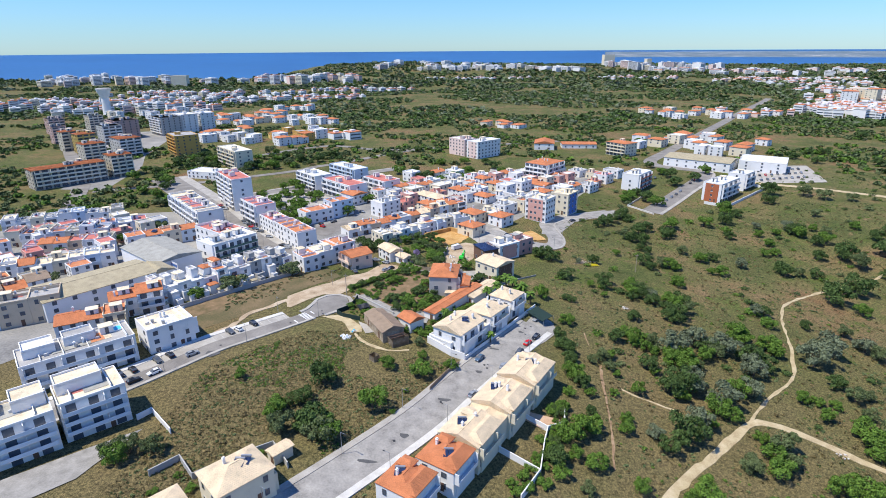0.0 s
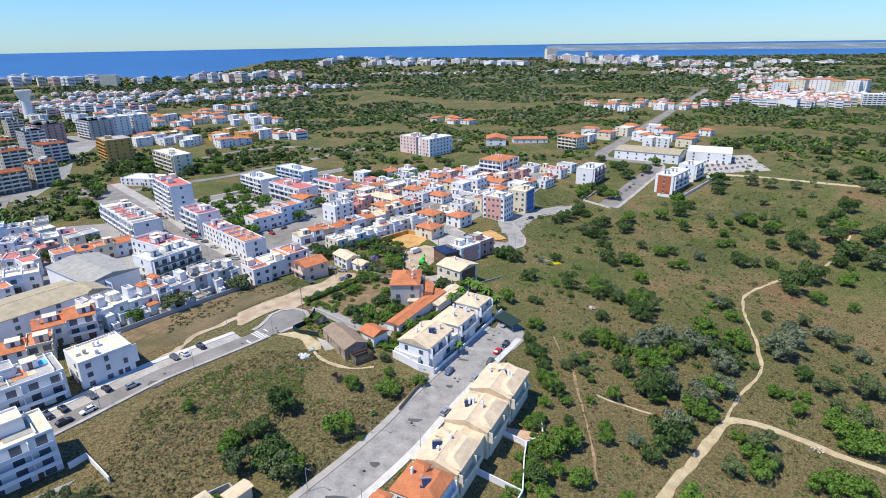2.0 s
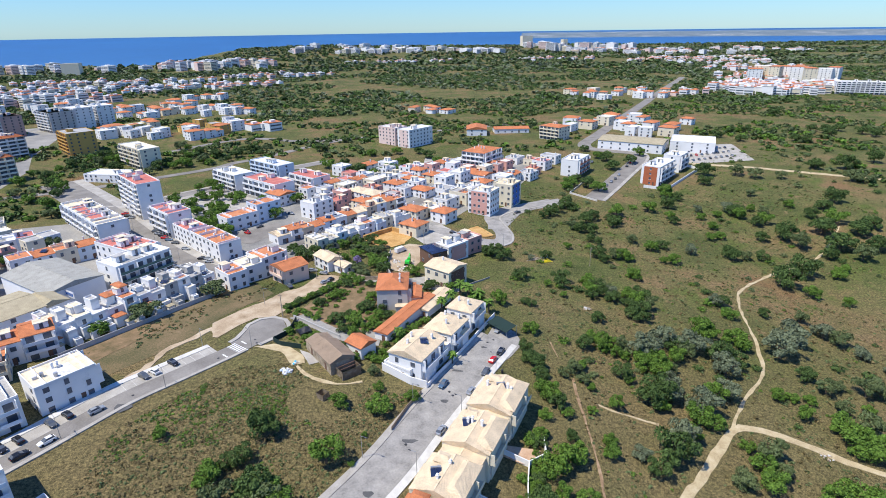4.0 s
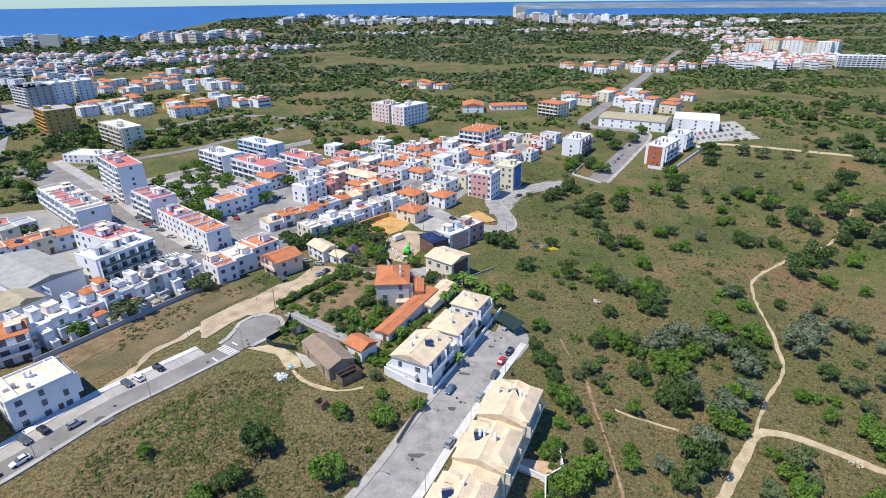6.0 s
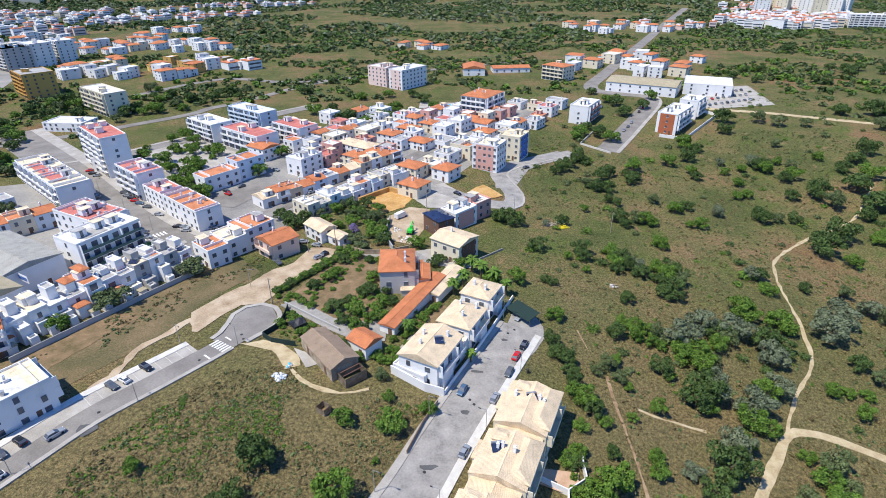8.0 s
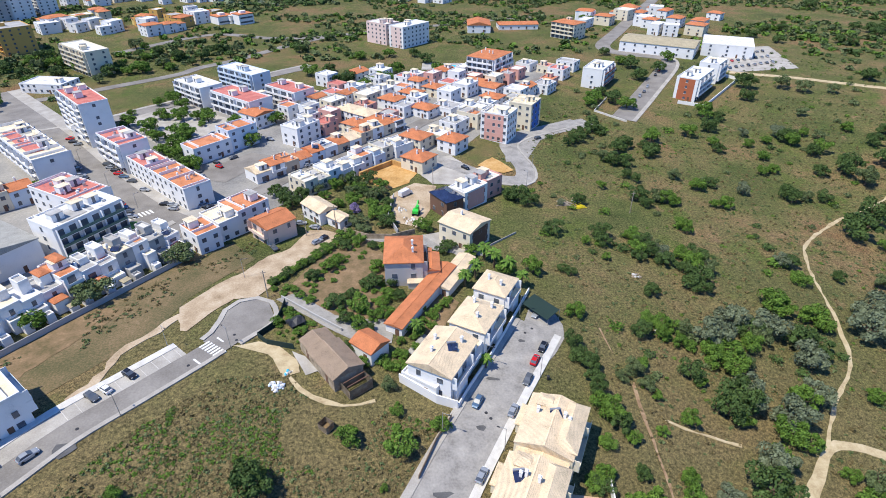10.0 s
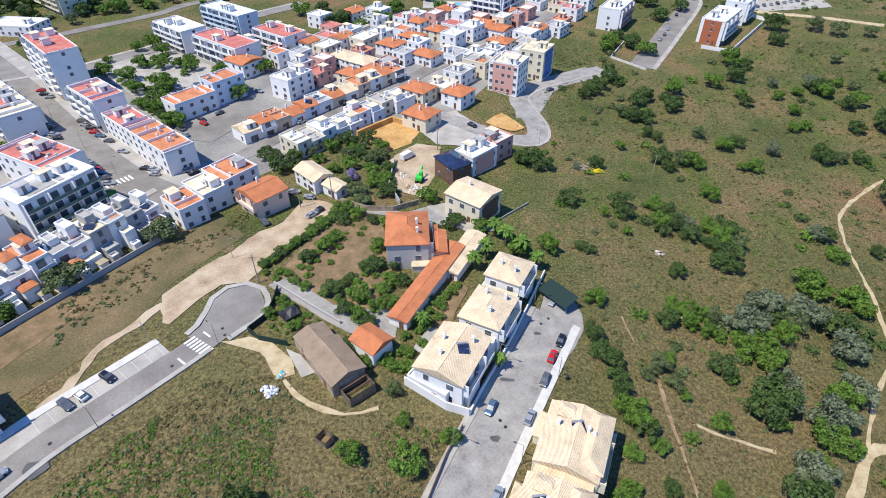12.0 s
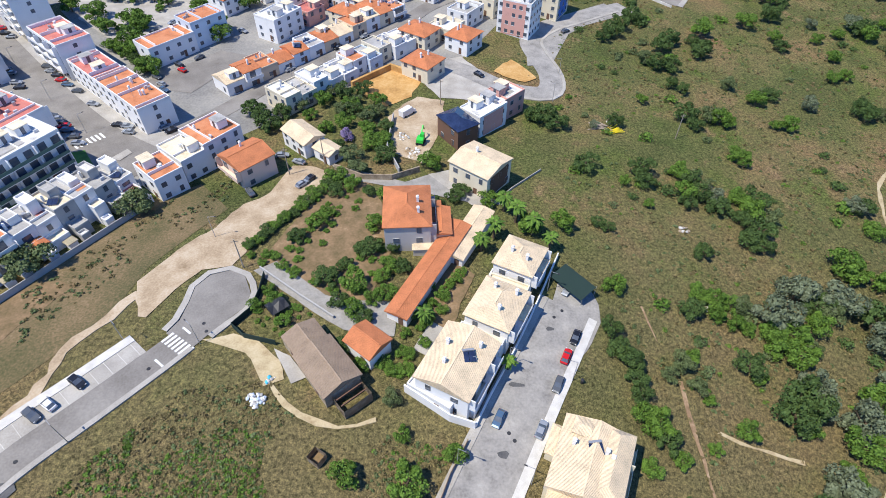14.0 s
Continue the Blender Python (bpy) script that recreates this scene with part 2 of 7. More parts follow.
def ground_material():
    """Dry grass, green weeds and bare soil, mottled at several scales."""
    m = bpy.data.materials.new("dry_meadow")
    m.use_nodes = True
    n, l = m.node_tree.nodes, m.node_tree.links
    b = n["Principled BSDF"]
    b.inputs["Roughness"].default_value = 0.95
    b.inputs["Specular IOR Level"].default_value = 0.1
    geo = n.new("ShaderNodeNewGeometry")

    def tex(scale, detail, rough=0.6):
        t = n.new("ShaderNodeTexNoise")
        t.inputs["Scale"].default_value, t.inputs["Detail"].default_value, t.inputs["Roughness"].default_value = scale, detail, rough
        l.new(geo.outputs["Position"], t.inputs["Vector"])
        return t

    def ramp(t, stops):
        r = n.new("ShaderNodeValToRGB")
        while len(r.color_ramp.elements) < len(stops):
            r.color_ramp.elements.new(0.5)
        for e, (p, c) in zip(r.color_ramp.elements, stops):
            e.position, e.color = p, (*c, 1)
        l.new(t.outputs[0], r.inputs[0])
        return r

    def mix(fac, a, c, mode="MIX"):
        x = n.new("ShaderNodeMixRGB")
        x.blend_type = mode
        if isinstance(fac, float):
            x.inputs[0].default_value = fac
        else:
            l.new(fac.outputs[0], x.inputs[0])
        l.new(a.outputs[0], x.inputs[1])
        if isinstance(c, tuple):
            x.inputs[2].default_value = (*c, 1)
        else:
            l.new(c.outputs[0], x.inputs[2])
        return x

    base = ramp(tex(0.022, 9, 0.68), [(0.36, (0.05, 0.072, 0.022)), (0.46, (0.084, 0.1, 0.034)), (0.54, (0.13, 0.117, 0.05)), (0.61, (0.178, 0.124, 0.064)), (0.69, (0.18, 0.10, 0.054))])
    weeds = ramp(tex(0.06, 8, 0.7), [(0.53, (0, 0, 0)), (0.62, (1, 1, 1))])
    soil = ramp(tex(0.11, 8, 0.72), [(0.58, (0, 0, 0)), (0.66, (0.9, 0.9, 0.9))])
    speck = ramp(tex(1.6, 8, 0.75), [(0.36, (0.32, 0.33, 0.3)), (0.5, (1.0, 1.0, 1.0)), (0.66, (1.85, 1.75, 1.6))])
    grain = ramp(tex(6.0, 4, 0.7), [(0.36, (0.5, 0.5, 0.48)), (0.5, (1.0, 1.0, 1.0)), (0.64, (1.6, 1.55, 1.45))])
    c = mix(weeds, base, (0.074, 0.105, 0.026))
    c = mix(soil, c, (0.20, 0.135, 0.078))
    # the lower slope and the vacant lot are drier and browner
    axes = n.new("ShaderNodeSeparateXYZ")
    l.new(geo.outputs["Position"], axes.inputs[0])
    low = n.new("ShaderNodeMapRange")
    low.inputs["From Min"].default_value, low.inputs["From Max"].default_value = 215, 130
    low.inputs["To Min"].default_value, low.inputs["To Max"].default_value = -0.35, 0.3
    l.new(axes.outputs["Y"], low.inputs["Value"])
    dry = n.new("ShaderNodeMath")
    dry.operation = "MULTIPLY_ADD"
    dry.use_clamp = True
    dry.inputs[1].default_value = 1.1
    l.new(tex(0.05, 6, 0.65).outputs[0], dry.inputs[0])
    l.new(low.outputs[0], dry.inputs[2])
    c = mix(dry, c, (0.136, 0.111, 0.055))
    c = mix(1.0, c, speck, "MULTIPLY")
    c = mix(1.0, c, grain, "MULTIPLY")
    l.new(c.outputs[0], b.inputs["Base Color"])
    bp = n.new("ShaderNodeBump")
    bp.inputs["Strength"].default_value = 0.9
    bp.inputs["Distance"].default_value = 0.25
    l.new(tex(1.3, 6, 0.7).outputs[0], bp.inputs["Height"])
    l.new(bp.outputs[0], b.inputs["Normal"])
    return m


MEADOW = ground_material()
gm.materials.append(MEADOW)
tagged(new("ground", gm), "dry green-brown meadow land rolling down to the coast", "ground", kind="structure")

# sea: one sheet that ends at the horizon
sv, sf = [], []
rings = [300 * i for i in range(5, 17)]
for r in rings:
    z = -25 + 82.5 * (max(0, r - 2400) / 2400) ** 1.6
    for i in range(97):
        a = radians(-80 + i * 160 / 96)
        sv.append((r * math.sin(a), r * math.cos(a), z))
for j in range(len(rings) - 1):
    for i in range(96):
        sf.append((j * 97 + i, j * 97 + i + 1, (j + 1) * 97 + i + 1, (j + 1) * 97 + i))
sm = bpy.data.meshes.new("water")
sm.from_pydata(sv, [], sf)
sm.materials.append(material("deep_blue_sea", [(0.3, (0.004, 0.045, 0.16)), (0.5, (0.007, 0.065, 0.21)), (0.7, (0.015, 0.10, 0.27))], 0.0016, 0.03, 0.3, 0.25, spec=0.4))
for p in sm.polygons:
    p.use_smooth = True
tagged(new("water", sm), "calm deep blue sea reaching the horizon", "sea", kind="structure")

# the shore across the bay
bv, bf = [], []
for i in range(121):
    a = radians(13 + i * 40 / 120)
    for k, r in enumerate((3900, 4050, 4300, 4600)):
        low = -25 + 82.5 * (max(0, r - 2400) / 2400) ** 1.6
        z = low + (-6, 0, 2, 0)[k] + (0, 1, 4 + 12 * smooth(20, 34, 13 + i / 3), 3)[k] * (0.6 + 0.6 * noise.noise((i / 9, k, 0)))
        bv.append((r * math.sin(a), r * math.cos(a), z * (1 if k else 1)))
for i in range(120):
    for k in range(3):
        bf.append((i * 4 + k, i * 4 + 4 + k, i * 4 + 5 + k, i * 4 + 1 + k))
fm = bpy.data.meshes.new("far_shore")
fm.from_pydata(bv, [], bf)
# haze over the bay is put into these blue-grey land colours
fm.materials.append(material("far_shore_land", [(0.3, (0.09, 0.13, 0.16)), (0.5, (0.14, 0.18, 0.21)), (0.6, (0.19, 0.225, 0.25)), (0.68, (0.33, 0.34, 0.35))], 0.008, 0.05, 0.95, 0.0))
tagged(new("backdrop", fm), "low land with pale towns across the bay, haze painted in", "shore", kind="structure")


# ---- roads ----
def resample(pts, step):
    out = [Vector(pts[0])]
    for a, b in zip(pts, pts[1:]):
        a, b = Vector(a), Vector(b)
        k = max(1, round((b - a).length / step))
        out += [a.lerp(b, (i + 1) / k) for i in range(k)]
    return out


def curve_through(pts, step=3.0):
    """A smooth line through the points."""
    p = [Vector(q) for q in pts]
    p = [2 * p[0] - p[1]] + p + [2 * p[-1] - p[-2]]
    out = []
    for i in range(1, len(p) - 2):
        k = max(1, round((p[i + 1] - p[i]).length / step))
        for j in range(k):
            t = j / k
            out.append(0.5 * (2 * p[i] + (p[i + 1] - p[i - 1]) * t + (2 * p[i - 1] - 5 * p[i] + 4 * p[i + 1] - p[i + 2]) * t * t + (3 * p[i] - p[i - 1] - 3 * p[i + 1] + p[i + 2]) * t ** 3))
    out.append(p[-2])
    return out


def strip(name, label, category, pts, left, right, mat, up=0.06, thick=0.3, ragged=0.0, curved=True, kind="structure", cols=3):
    """A band of ground from left to right of a line, with sides, draped over the land."""
    line = curve_through(pts) if curved else resample(pts, 3.0)
    vs, fs = [], []
    n = cols + 1
    for i, p in enumerate(line):
        a, b = line[max(0, i - 1)], line[min(len(line) - 1, i + 1)]
        d = (b - a).normalized()
        s = Vector((d.y, -d.x))
        row = []
        for j in range(n):
            o = -left + (left + right) * j / cols
            if ragged and j in (0, n - 1):
                o += ragged * noise.noise((p.x / 2.3, p.y / 2.3, j * 3.1)) * 2
            q = p + s * o
            row.append((q.x, q.y, gz(q.x, q.y) + up))
        vs.append((row[0][0], row[0][1], row[0][2] - thick))
        vs += row
        vs.append((row[-1][0], row[-1][1], row[-1][2] - thick))
    w = n + 2
    for i in range(len(line) - 1):
        for j in range(w - 1):
            fs.append((i * w + j, i * w + j + 1, (i + 1) * w + j + 1, (i + 1) * w + j))
    me = bpy.data.meshes.new(name)
    me.from_pydata(vs, [], fs)
    me.flip_normals()
    me.materials.append(mat)
    return tagged(new(name, me), label, category, kind=kind)


def patch(name, label, category, pts, mat, up=0.05, cell=3.0, ragged=0.6, kind="structure"):
    """A piece of ground inside an outline, draped over the land."""
    line = resample(list(pts) + [pts[0]], 2.0)[:-1]
    line = [p + Vector((noise.noise((p.x / 3, p.y / 3, 1)), noise.noise((p.x / 3, p.y / 3, 7)))) * ragged for p in line]
    c = sum(line, Vector((0, 0))) / len(line)
    ks = (1.0, 0.8, 0.6, 0.4, 0.2)
    vs = [(c.x + (p.x - c.x) * k, c.y + (p.y - c.y) * k) for k in ks for p in line] + [(c.x, c.y)]
    n = len(line)
    fs = [(j * n + i, j * n + (i + 1) % n, (j + 1) * n + (i + 1) % n, (j + 1) * n + i) for j in range(len(ks) - 1) for i in range(n)]
    fs += [((len(ks) - 1) * n + i, (len(ks) - 1) * n + (i + 1) % n, len(vs) - 1) for i in range(n)]
    me = bpy.data.meshes.new(name)
    me.from_pydata([(x, y, gz(x, y) + up) for x, y in vs], [], fs)
    me.materials.append(mat)
    if me.polygons[0].normal.z < 0:
        me.flip_normals()
    return tagged(new(name, me), label, category, kind=kind)


def inside(x, y, poly):
    odd = False
    for (x0, y0), (x1, y1) in zip(poly, poly[1:] + poly[:1]):
        if (y0 > y) != (y1 > y) and x < (x1 - x0) * (y - y0) / (y1 - y0) + x0:
            odd = not odd
    return odd


def area(name, label, category, poly, mat, up):
    """A stretch of land inside an outline, cut along the land's own grid and laid just above it."""
    bm = bmesh.new()
    f = bm.faces.new([bm.verts.new((x, y, 0)) for x, y in poly])
    bmesh.ops.triangulate(bm, faces=[f])
    xs, ys = [p[0] for p in poly], [p[1] for p in poly]
    for axis, lines, lo, hi in ((0, GX, min(xs), max(xs)), (1, GY, min(ys), max(ys))):
        for v in lines:
            if lo < v < hi:
                co, no = ((v, 0, 0), (1, 0, 0)) if axis == 0 else ((0, v, 0), (0, 1, 0))
                bmesh.ops.bisect_plane(bm, geom=bm.verts[:] + bm.edges[:] + bm.faces[:], plane_co=co, plane_no=no)
    for v in bm.verts:
        v.co.z = gz(v.co.x, v.co.y) - 0.1 + 0.06 * noise.noise((v.co.x / 4, v.co.y / 4, 0)) + up
    bm.normal_update()
    if sum(q.normal.z for q in bm.faces) < 0:
        bmesh.ops.reverse_faces(bm, faces=bm.faces)
    return tagged(new(name, mesh_of(name, bm, mat)), label, category, kind="structure")


TOWNGROUND = material("town_paving", [(0.3, (0.14, 0.136, 0.128)), (0.45, (0.23, 0.222, 0.206)), (0.6, (0.31, 0.295, 0.265)), (0.75, (0.42, 0.385, 0.33))], 0.06, 1.5, 0.92, 0.2)
area("town_ground_west", "grey paved yards and streets of the old quarter", "paving", [(-240, 168), (-150, 122), (-118, 132), (-96, 168), (-66, 212), (-54, 226), (-60, 242), (-95, 300), (-135, 325), (-150, 300), (-190, 292), (-225, 262)], TOWNGROUND, 0.05)
area("town_ground_east", "pale paved yards between the town houses", "paving", [(-60, 242), (-48, 232), (-30, 246), (0, 268), (18, 264), (40, 296), (66, 322), (90, 366), (112, 402), (60, 402), (-30, 366), (-70, 356), (-92, 366), (-118, 325)], TOWNGROUND, 0.05)
area("town_ground_far", "grey streets between the far apartment blocks", "paving", [(-390, 600), (-290, 450), (-255, 350), (-225, 350), (-240, 420), (-265, 470), (-290, 560), (-330, 620)], TOWNGROUND, 0.06)

R1 = [(-60, 44), (-40, 72), (-18, 99.5), (-3, 118.5), (6.5, 133), (17, 148.6), (24.4, 159.2), (30.6, 168.2)]
strip("road_villas", "worn grey patched dead-end street", "road", R1, 4.3, 4.3, ROUGHROAD, 0.06)
strip("pavement_villas_west", "pale paving along the villa street", "pavement", R1, 5.9, -4.3, PAVING, 0.2)
strip("pavement_villas_east", "pale paving beside the villa row", "pavement", R1, -4.3, 6.0, KERB, 0.2)
R2 = [(-130, 75), (-97, 103), (-78, 126.5), (-70.8, 136.2), (-63.7, 145.6), (-54.6, 154.2), (-46, 162.4), (-42.2, 166.3)]
strip("road_upper", "smooth grey asphalt road", "road", R2, 2.6, 2.6, ASPHALT, 0.05)
strip("pavement_upper_near", "narrow pale pavement beside the meadow", "pavement", R2, -2.6, 3.6, PAVING, 0.2)
strip("parking_strip", "pale paved parking strip beside the road", "pavement", R2[:-1], 6.3, -2.6, PAVING, 0.07)
strip("pavement_upper_far", "pale pavement behind the parking strip", "pavement", R2[:-1], 8.1, -6.3, KERB, 0.2)
patch("road_turning_circle", "drop-shaped asphalt turning circle at the road end", "road", [(-45.2, 168.0), (-43.4, 170.8), (-42.6, 175.2), (-42.2, 179), (-39.8, 182), (-36, 182.9), (-32.8, 180.7), (-31.1, 176), (-31.8, 172.6), (-34.9, 169.6), (-37.5, 166.9), (-40.2, 163.8)], ASPHALT, 0.07, ragged=0.0)
ring = [(-45.6, 168.6), (-44.1, 171), (-43.1, 175.3), (-42.7, 179.2), (-40.1, 182.6), (-36, 183.4), (-32.4, 181.1), (-30.5, 176), (-31.3, 172.3), (-34.5, 169.1), (-37.2, 166.4)]
strip("kerb_turning_circle", "pale pavement round the turning circle", "kerb", ring, 0.75, 0.5, PAVING, 0.2)
DIRTROAD = [(-45, 181), (-46.5, 187.3), (-42, 194), (-34, 203), (-23.2, 212), (-15.5, 218)]
patch("track_dirt", "broad pale sandy dirt road past the walled garden", "track", [(-53.9, 181.9), (-48.4, 190.7), (-41.7, 197.3), (-36.8, 205), (-31.5, 207.8), (-29, 213), (-26.6, 219.9), (-22.1, 219.2), (-15.3, 214.3), (-21.3, 205.7), (-27.5, 198), (-31.4, 193.7), (-34, 188), (-36, 184.3), (-41.7, 183.9), (-46.4, 178.5), (-49.6, 172.5), (-51.3, 173), (-53.2, 177.5)], DIRT, 0.06, ragged=0.7)
strip("track_meadow", "narrow worn dirt track across dry grass", "track", [(-67.8, 153.6), (-64.2, 157), (-63, 161.5), (-62.3, 166), (-58.7, 171.1), (-53, 179)], 0.9, 0.9, DIRT, 0.05, ragged=0.5)
R3 = [(-200, 385), (-146, 321), (-111.7, 277.6), (-85.1, 246.6), (-74, 236), (-64, 228)]
strip("road_town", "grey town street lined with parked cars", "road", R3, 5.5, 5.0, ASPHALT, 0.06)
strip("pavement_town_east", "pale pavement with parking bays by white terraces", "pavement", R3, 11.0, -5.0, PAVING, 0.12)
strip("pavement_town_west", "grey parking bays along the town street", "pavement", R3, -5.0, 13.0, ASPHALT, 0.055)
strip("road_cross", "grey side street at the office block", "road", [(-64, 228), (-76, 214), (-84, 203), (-95, 190)], 4, 4, ASPHALT, 0.065)
S2 = [(-66, 232), (-58, 241), (-45.6, 254.1), (-31.2, 269.9), (-14.6, 283.0), (7.0, 299.7), (18, 312), (40, 330), (62, 352), (90, 378)]
strip("road_terraces", "narrow street between terraced houses", "road", S2, 3.2, 3.2, ASPHALT, 0.07)
R4 = [(3, 284), (14, 273), (25, 264.5), (35.5, 254.5), (46.9, 251.9), (51, 262), (49.3, 283.5), (58, 295), (70, 302), (88, 312)]
strip("road_curving", "curving pale asphalt lane with kerbs", "road", R4, 3.6, 3.6, ROUGHROAD, 0.08)
patch("road_apron", "pale asphalt apron beside the tower blocks", "road", [(45, 268), (48, 284), (58, 298), (74, 308), (92, 316), (96, 308), (74, 297), (58, 284), (53, 268)], ROUGHROAD, 0.06, ragged=0.2)
strip("kerb_curving", "pale pavement edge beside the curving lane", "kerb", R4[3:], -3.6, 4.6, PAVING, 0.2)
R5 = [(112, 316), (140, 352), (171.6, 394.2), (178, 412), (150, 440), (185, 500), (295, 667), (420, 860), (520, 1010)]
strip("road_parkway", "grey road with parked cars and round trees", "road", R5, 5, 5, ASPHALT, 0.07)
strip("pavement_parkway", "pale pavement along the road edge", "pavement", R5[:4], -5, 7, PAVING, 0.2)
AVENUE = [(-154.5, 318.5), (-146.6, 320.5), (-137.6, 325.8), (-122.9, 336.2), (-111.8, 347.4), (-101.4, 355.7), (-91.6, 363.7), (-70, 395), (-40, 420)]
strip("road_avenue", "grey avenue behind the tall tower block", "road", AVENUE, 4, 4, ASPHALT, 0.07)
strip("pavement_avenue", "pale pavement along the avenue", "pavement", AVENUE, 6.2, -4, PAVING, 0.15)
UPPER = [(-230, 345), (-170, 372), (-139.7, 392.9), (-116, 410.7), (-107.1, 424.6), (-90.8, 438.7), (-74, 459.8), (-55.1, 483.4), (-25.9, 510.6)]
strip("road_upper_town", "grey road edged with trees above the town", "road", UPPER, 3.4, 3.4, ASPHALT, 0.075)
patch("gravel_yard", "pale gravel parking ground beside the avenue", "car park", [(-119.6, 331.5), (-118, 338), (-106, 349), (-92, 337), (-93.8, 327), (-109.9, 325.5)], PAVING, 0.06)
strip("road_estate", "grey road through open fields", "road", [(-170, 470), (-120, 520), (-60, 500), (40, 530), (130, 560)], 3.5, 3.5, ASPHALT, 0.08)
strip("road_far_left", "asphalt street between tall apartment blocks", "road", [(-215, 300), (-260, 380), (-330, 470), (-420, 590)], 5, 5, ASPHALT, 0.09)
strip("track_parking", "sandy track leading into open country", "track", [(197, 379), (230.9, 361.1), (276, 328.2), (340, 285), (430, 240)], 2.2, 2.2, SANDTRACK, 0.07, ragged=0.6)
patch("parking_lot", "pale gravel car park beside the warehouse", "car park", [(193, 376), (246, 378), (262, 432), (232, 432), (205, 400)], PAVING, 0.06)
strip("track_junction", "wide pale sandy field track", "track", [(48, 100), (60, 113), (68.3, 120.1), (78, 129), (85.2, 135.2), (90, 135.5), (97, 133), (108, 124.5), (125, 112)], 1.05, 1.05, SANDTRACK, 0.05, ragged=0.5)
strip("track_field", "narrow sandy footpath winding uphill", "track", [(84, 134.5), (90, 141), (97, 148), (107.7, 157.1), (113, 167), (117.3, 176.5), (122, 190), (127, 201), (135, 211), (157, 224.6), (186, 237), (215, 262)], 0.42, 0.42, SANDTRACK, 0.05, ragged=0.35)
strip("track_thin", "thin eroded red earth path", "track", [(43, 112), (45.9, 130.9), (46.1, 134.6), (46.6, 140.6), (47.7, 148.3), (48.1, 151.9)], 0.3, 0.3, REDTRACK, 0.05, ragged=0.4)
strip("track_thin_upper", "faint upper end of the eroded earth path", "track", [(46.6, 160.3), (46.2, 164.6), (46.4, 168.6)], 0.16, 0.16, REDTRACK, 0.05, ragged=0.25)
strip("track_spur", "thin pale path between bushes", "track", [(51.4, 142.4), (54.9, 140.2), (59.8, 138.3), (65.6, 136.3)], 0.22, 0.22, SANDTRACK, 0.05, ragged=0.35)
DRYVERGE = material("dry_grass_verge", [(0.3, (0.06, 0.068, 0.024)), (0.44, (0.115, 0.098, 0.044)), (0.56, (0.18, 0.13, 0.066)), (0.7, (0.27, 0.19, 0.11))], 0.12, 2.4, 0.95, 0.5, weights=(0.5, 0.5))
area("verge_grass", "dry brown grass between the dirt road and the back gardens", "verge", [(-88, 151), (-94, 162), (-75, 187), (-58, 210), (-48, 215), (-40, 204), (-46, 196), (-53, 186), (-56, 176), (-64, 165), (-78, 149)], DRYVERGE, 0.07)
patch("junction_island", "pale kerbed island in the street junction", "traffic island", [(-73.5, 229.5), (-70.6, 233.5), (-68.9, 231.5), (-71, 228)], PAVING, 0.2, ragged=0.0)
patch("verge_dry", "dry brown verge beside the back gardens", "verge", [(-92, 160), (-74, 185), (-66, 183), (-80, 161)], REDEARTH, 0.03, ragged=1.5)
patch("yard_earth", "trodden yellow earth beside the ruin", "earth", [(-38.3, 166), (-33, 166.3), (-28.6, 164.6), (-24, 160), (-23.4, 156), (-26.6, 155), (-28.6, 160), (-33, 164.4)], SANDTRACK, 0.05)


# ---- buildings ----
def hollow(x0, y0, z0, x1, y1, z1, face, rim, deep):
    """A block with one face sunk inside a rim; all one skin. The sunk face takes the second material."""
    bm = box_bm(x0, y0, z0, x1, y1, z1)
    bm.faces.ensure_lookup_table()
    f = bm.faces[face]
    bmesh.ops.inset_region(bm, faces=[f], thickness=rim)
    bm.normal_update()
    n = f.normal.copy()
    for v in f.verts:
        v.co -= n * deep
    f.material_index = 1
    return bm


def window_mesh(name, w, h):
    """A window: frame and recessed pane; the front looks to -y."""
    return mesh_of(name, hollow(-w / 2, -0.09, 0, w / 2, 0.02, h, 2, 0.09, 0.06), [SHUTTER, GLASS])


WINDOWS = [window_mesh("window", 1.3, 1.3), window_mesh("window", 1.0, 1.5), window_mesh("window", 1.6, 2.0), window_mesh("window", 1.9, 2.0)]
DOOR = mesh_of("door", box_bm(-0.5, -0.06, 0, 0.5, 0.02, 2.1), BROWN)
CHIMNEY_BM = bmesh.new()
add_box(CHIMNEY_BM, -0.24, -0.24, -0.6, 0.24, 0.24, 1.2)
add_box(CHIMNEY_BM, -0.32, -0.32, 1.2, 0.32, 0.32, 1.32)
add_box(CHIMNEY_BM, -0.2, -0.2, 1.32, 0.2, 0.2, 1.55)
CHIMNEY = mesh_of("chimney", CHIMNEY_BM, WHITE)


def solar_mesh():
    bm = bmesh.new()
    for k in (-0.55, 0.55):
        v = [bm.verts.new(p) for p in ((k - 0.52, -1.0, 0.25), (k + 0.52, -1.0, 0.25), (k + 0.52, 0.8, 0.6), (k - 0.52, 0.8, 0.6))]
        w = [bm.verts.new(q.co + Vector((0, 0.05, -0.1))) for q in v]
        bm.faces.new(v)
        bm.faces.new(w[::-1])
        for i in range(4):
            bm.faces.new((v[i], w[i], w[(i + 1) % 4], v[(i + 1) % 4]))
    add_box(bm, -1.0, 0.82, 0.45, 1.0, 1.2, 0.85, 1)
    add_box(bm, -0.9, 0.7, -0.3, -0.8, 0.8, 0.56, 1)
    add_box(bm, 0.8, 0.7, -0.3, 0.9, 0.8, 0.56, 1)
    return mesh_of("solar_heater", bm, [PANEL, METAL])


SOLAR = solar_mesh()


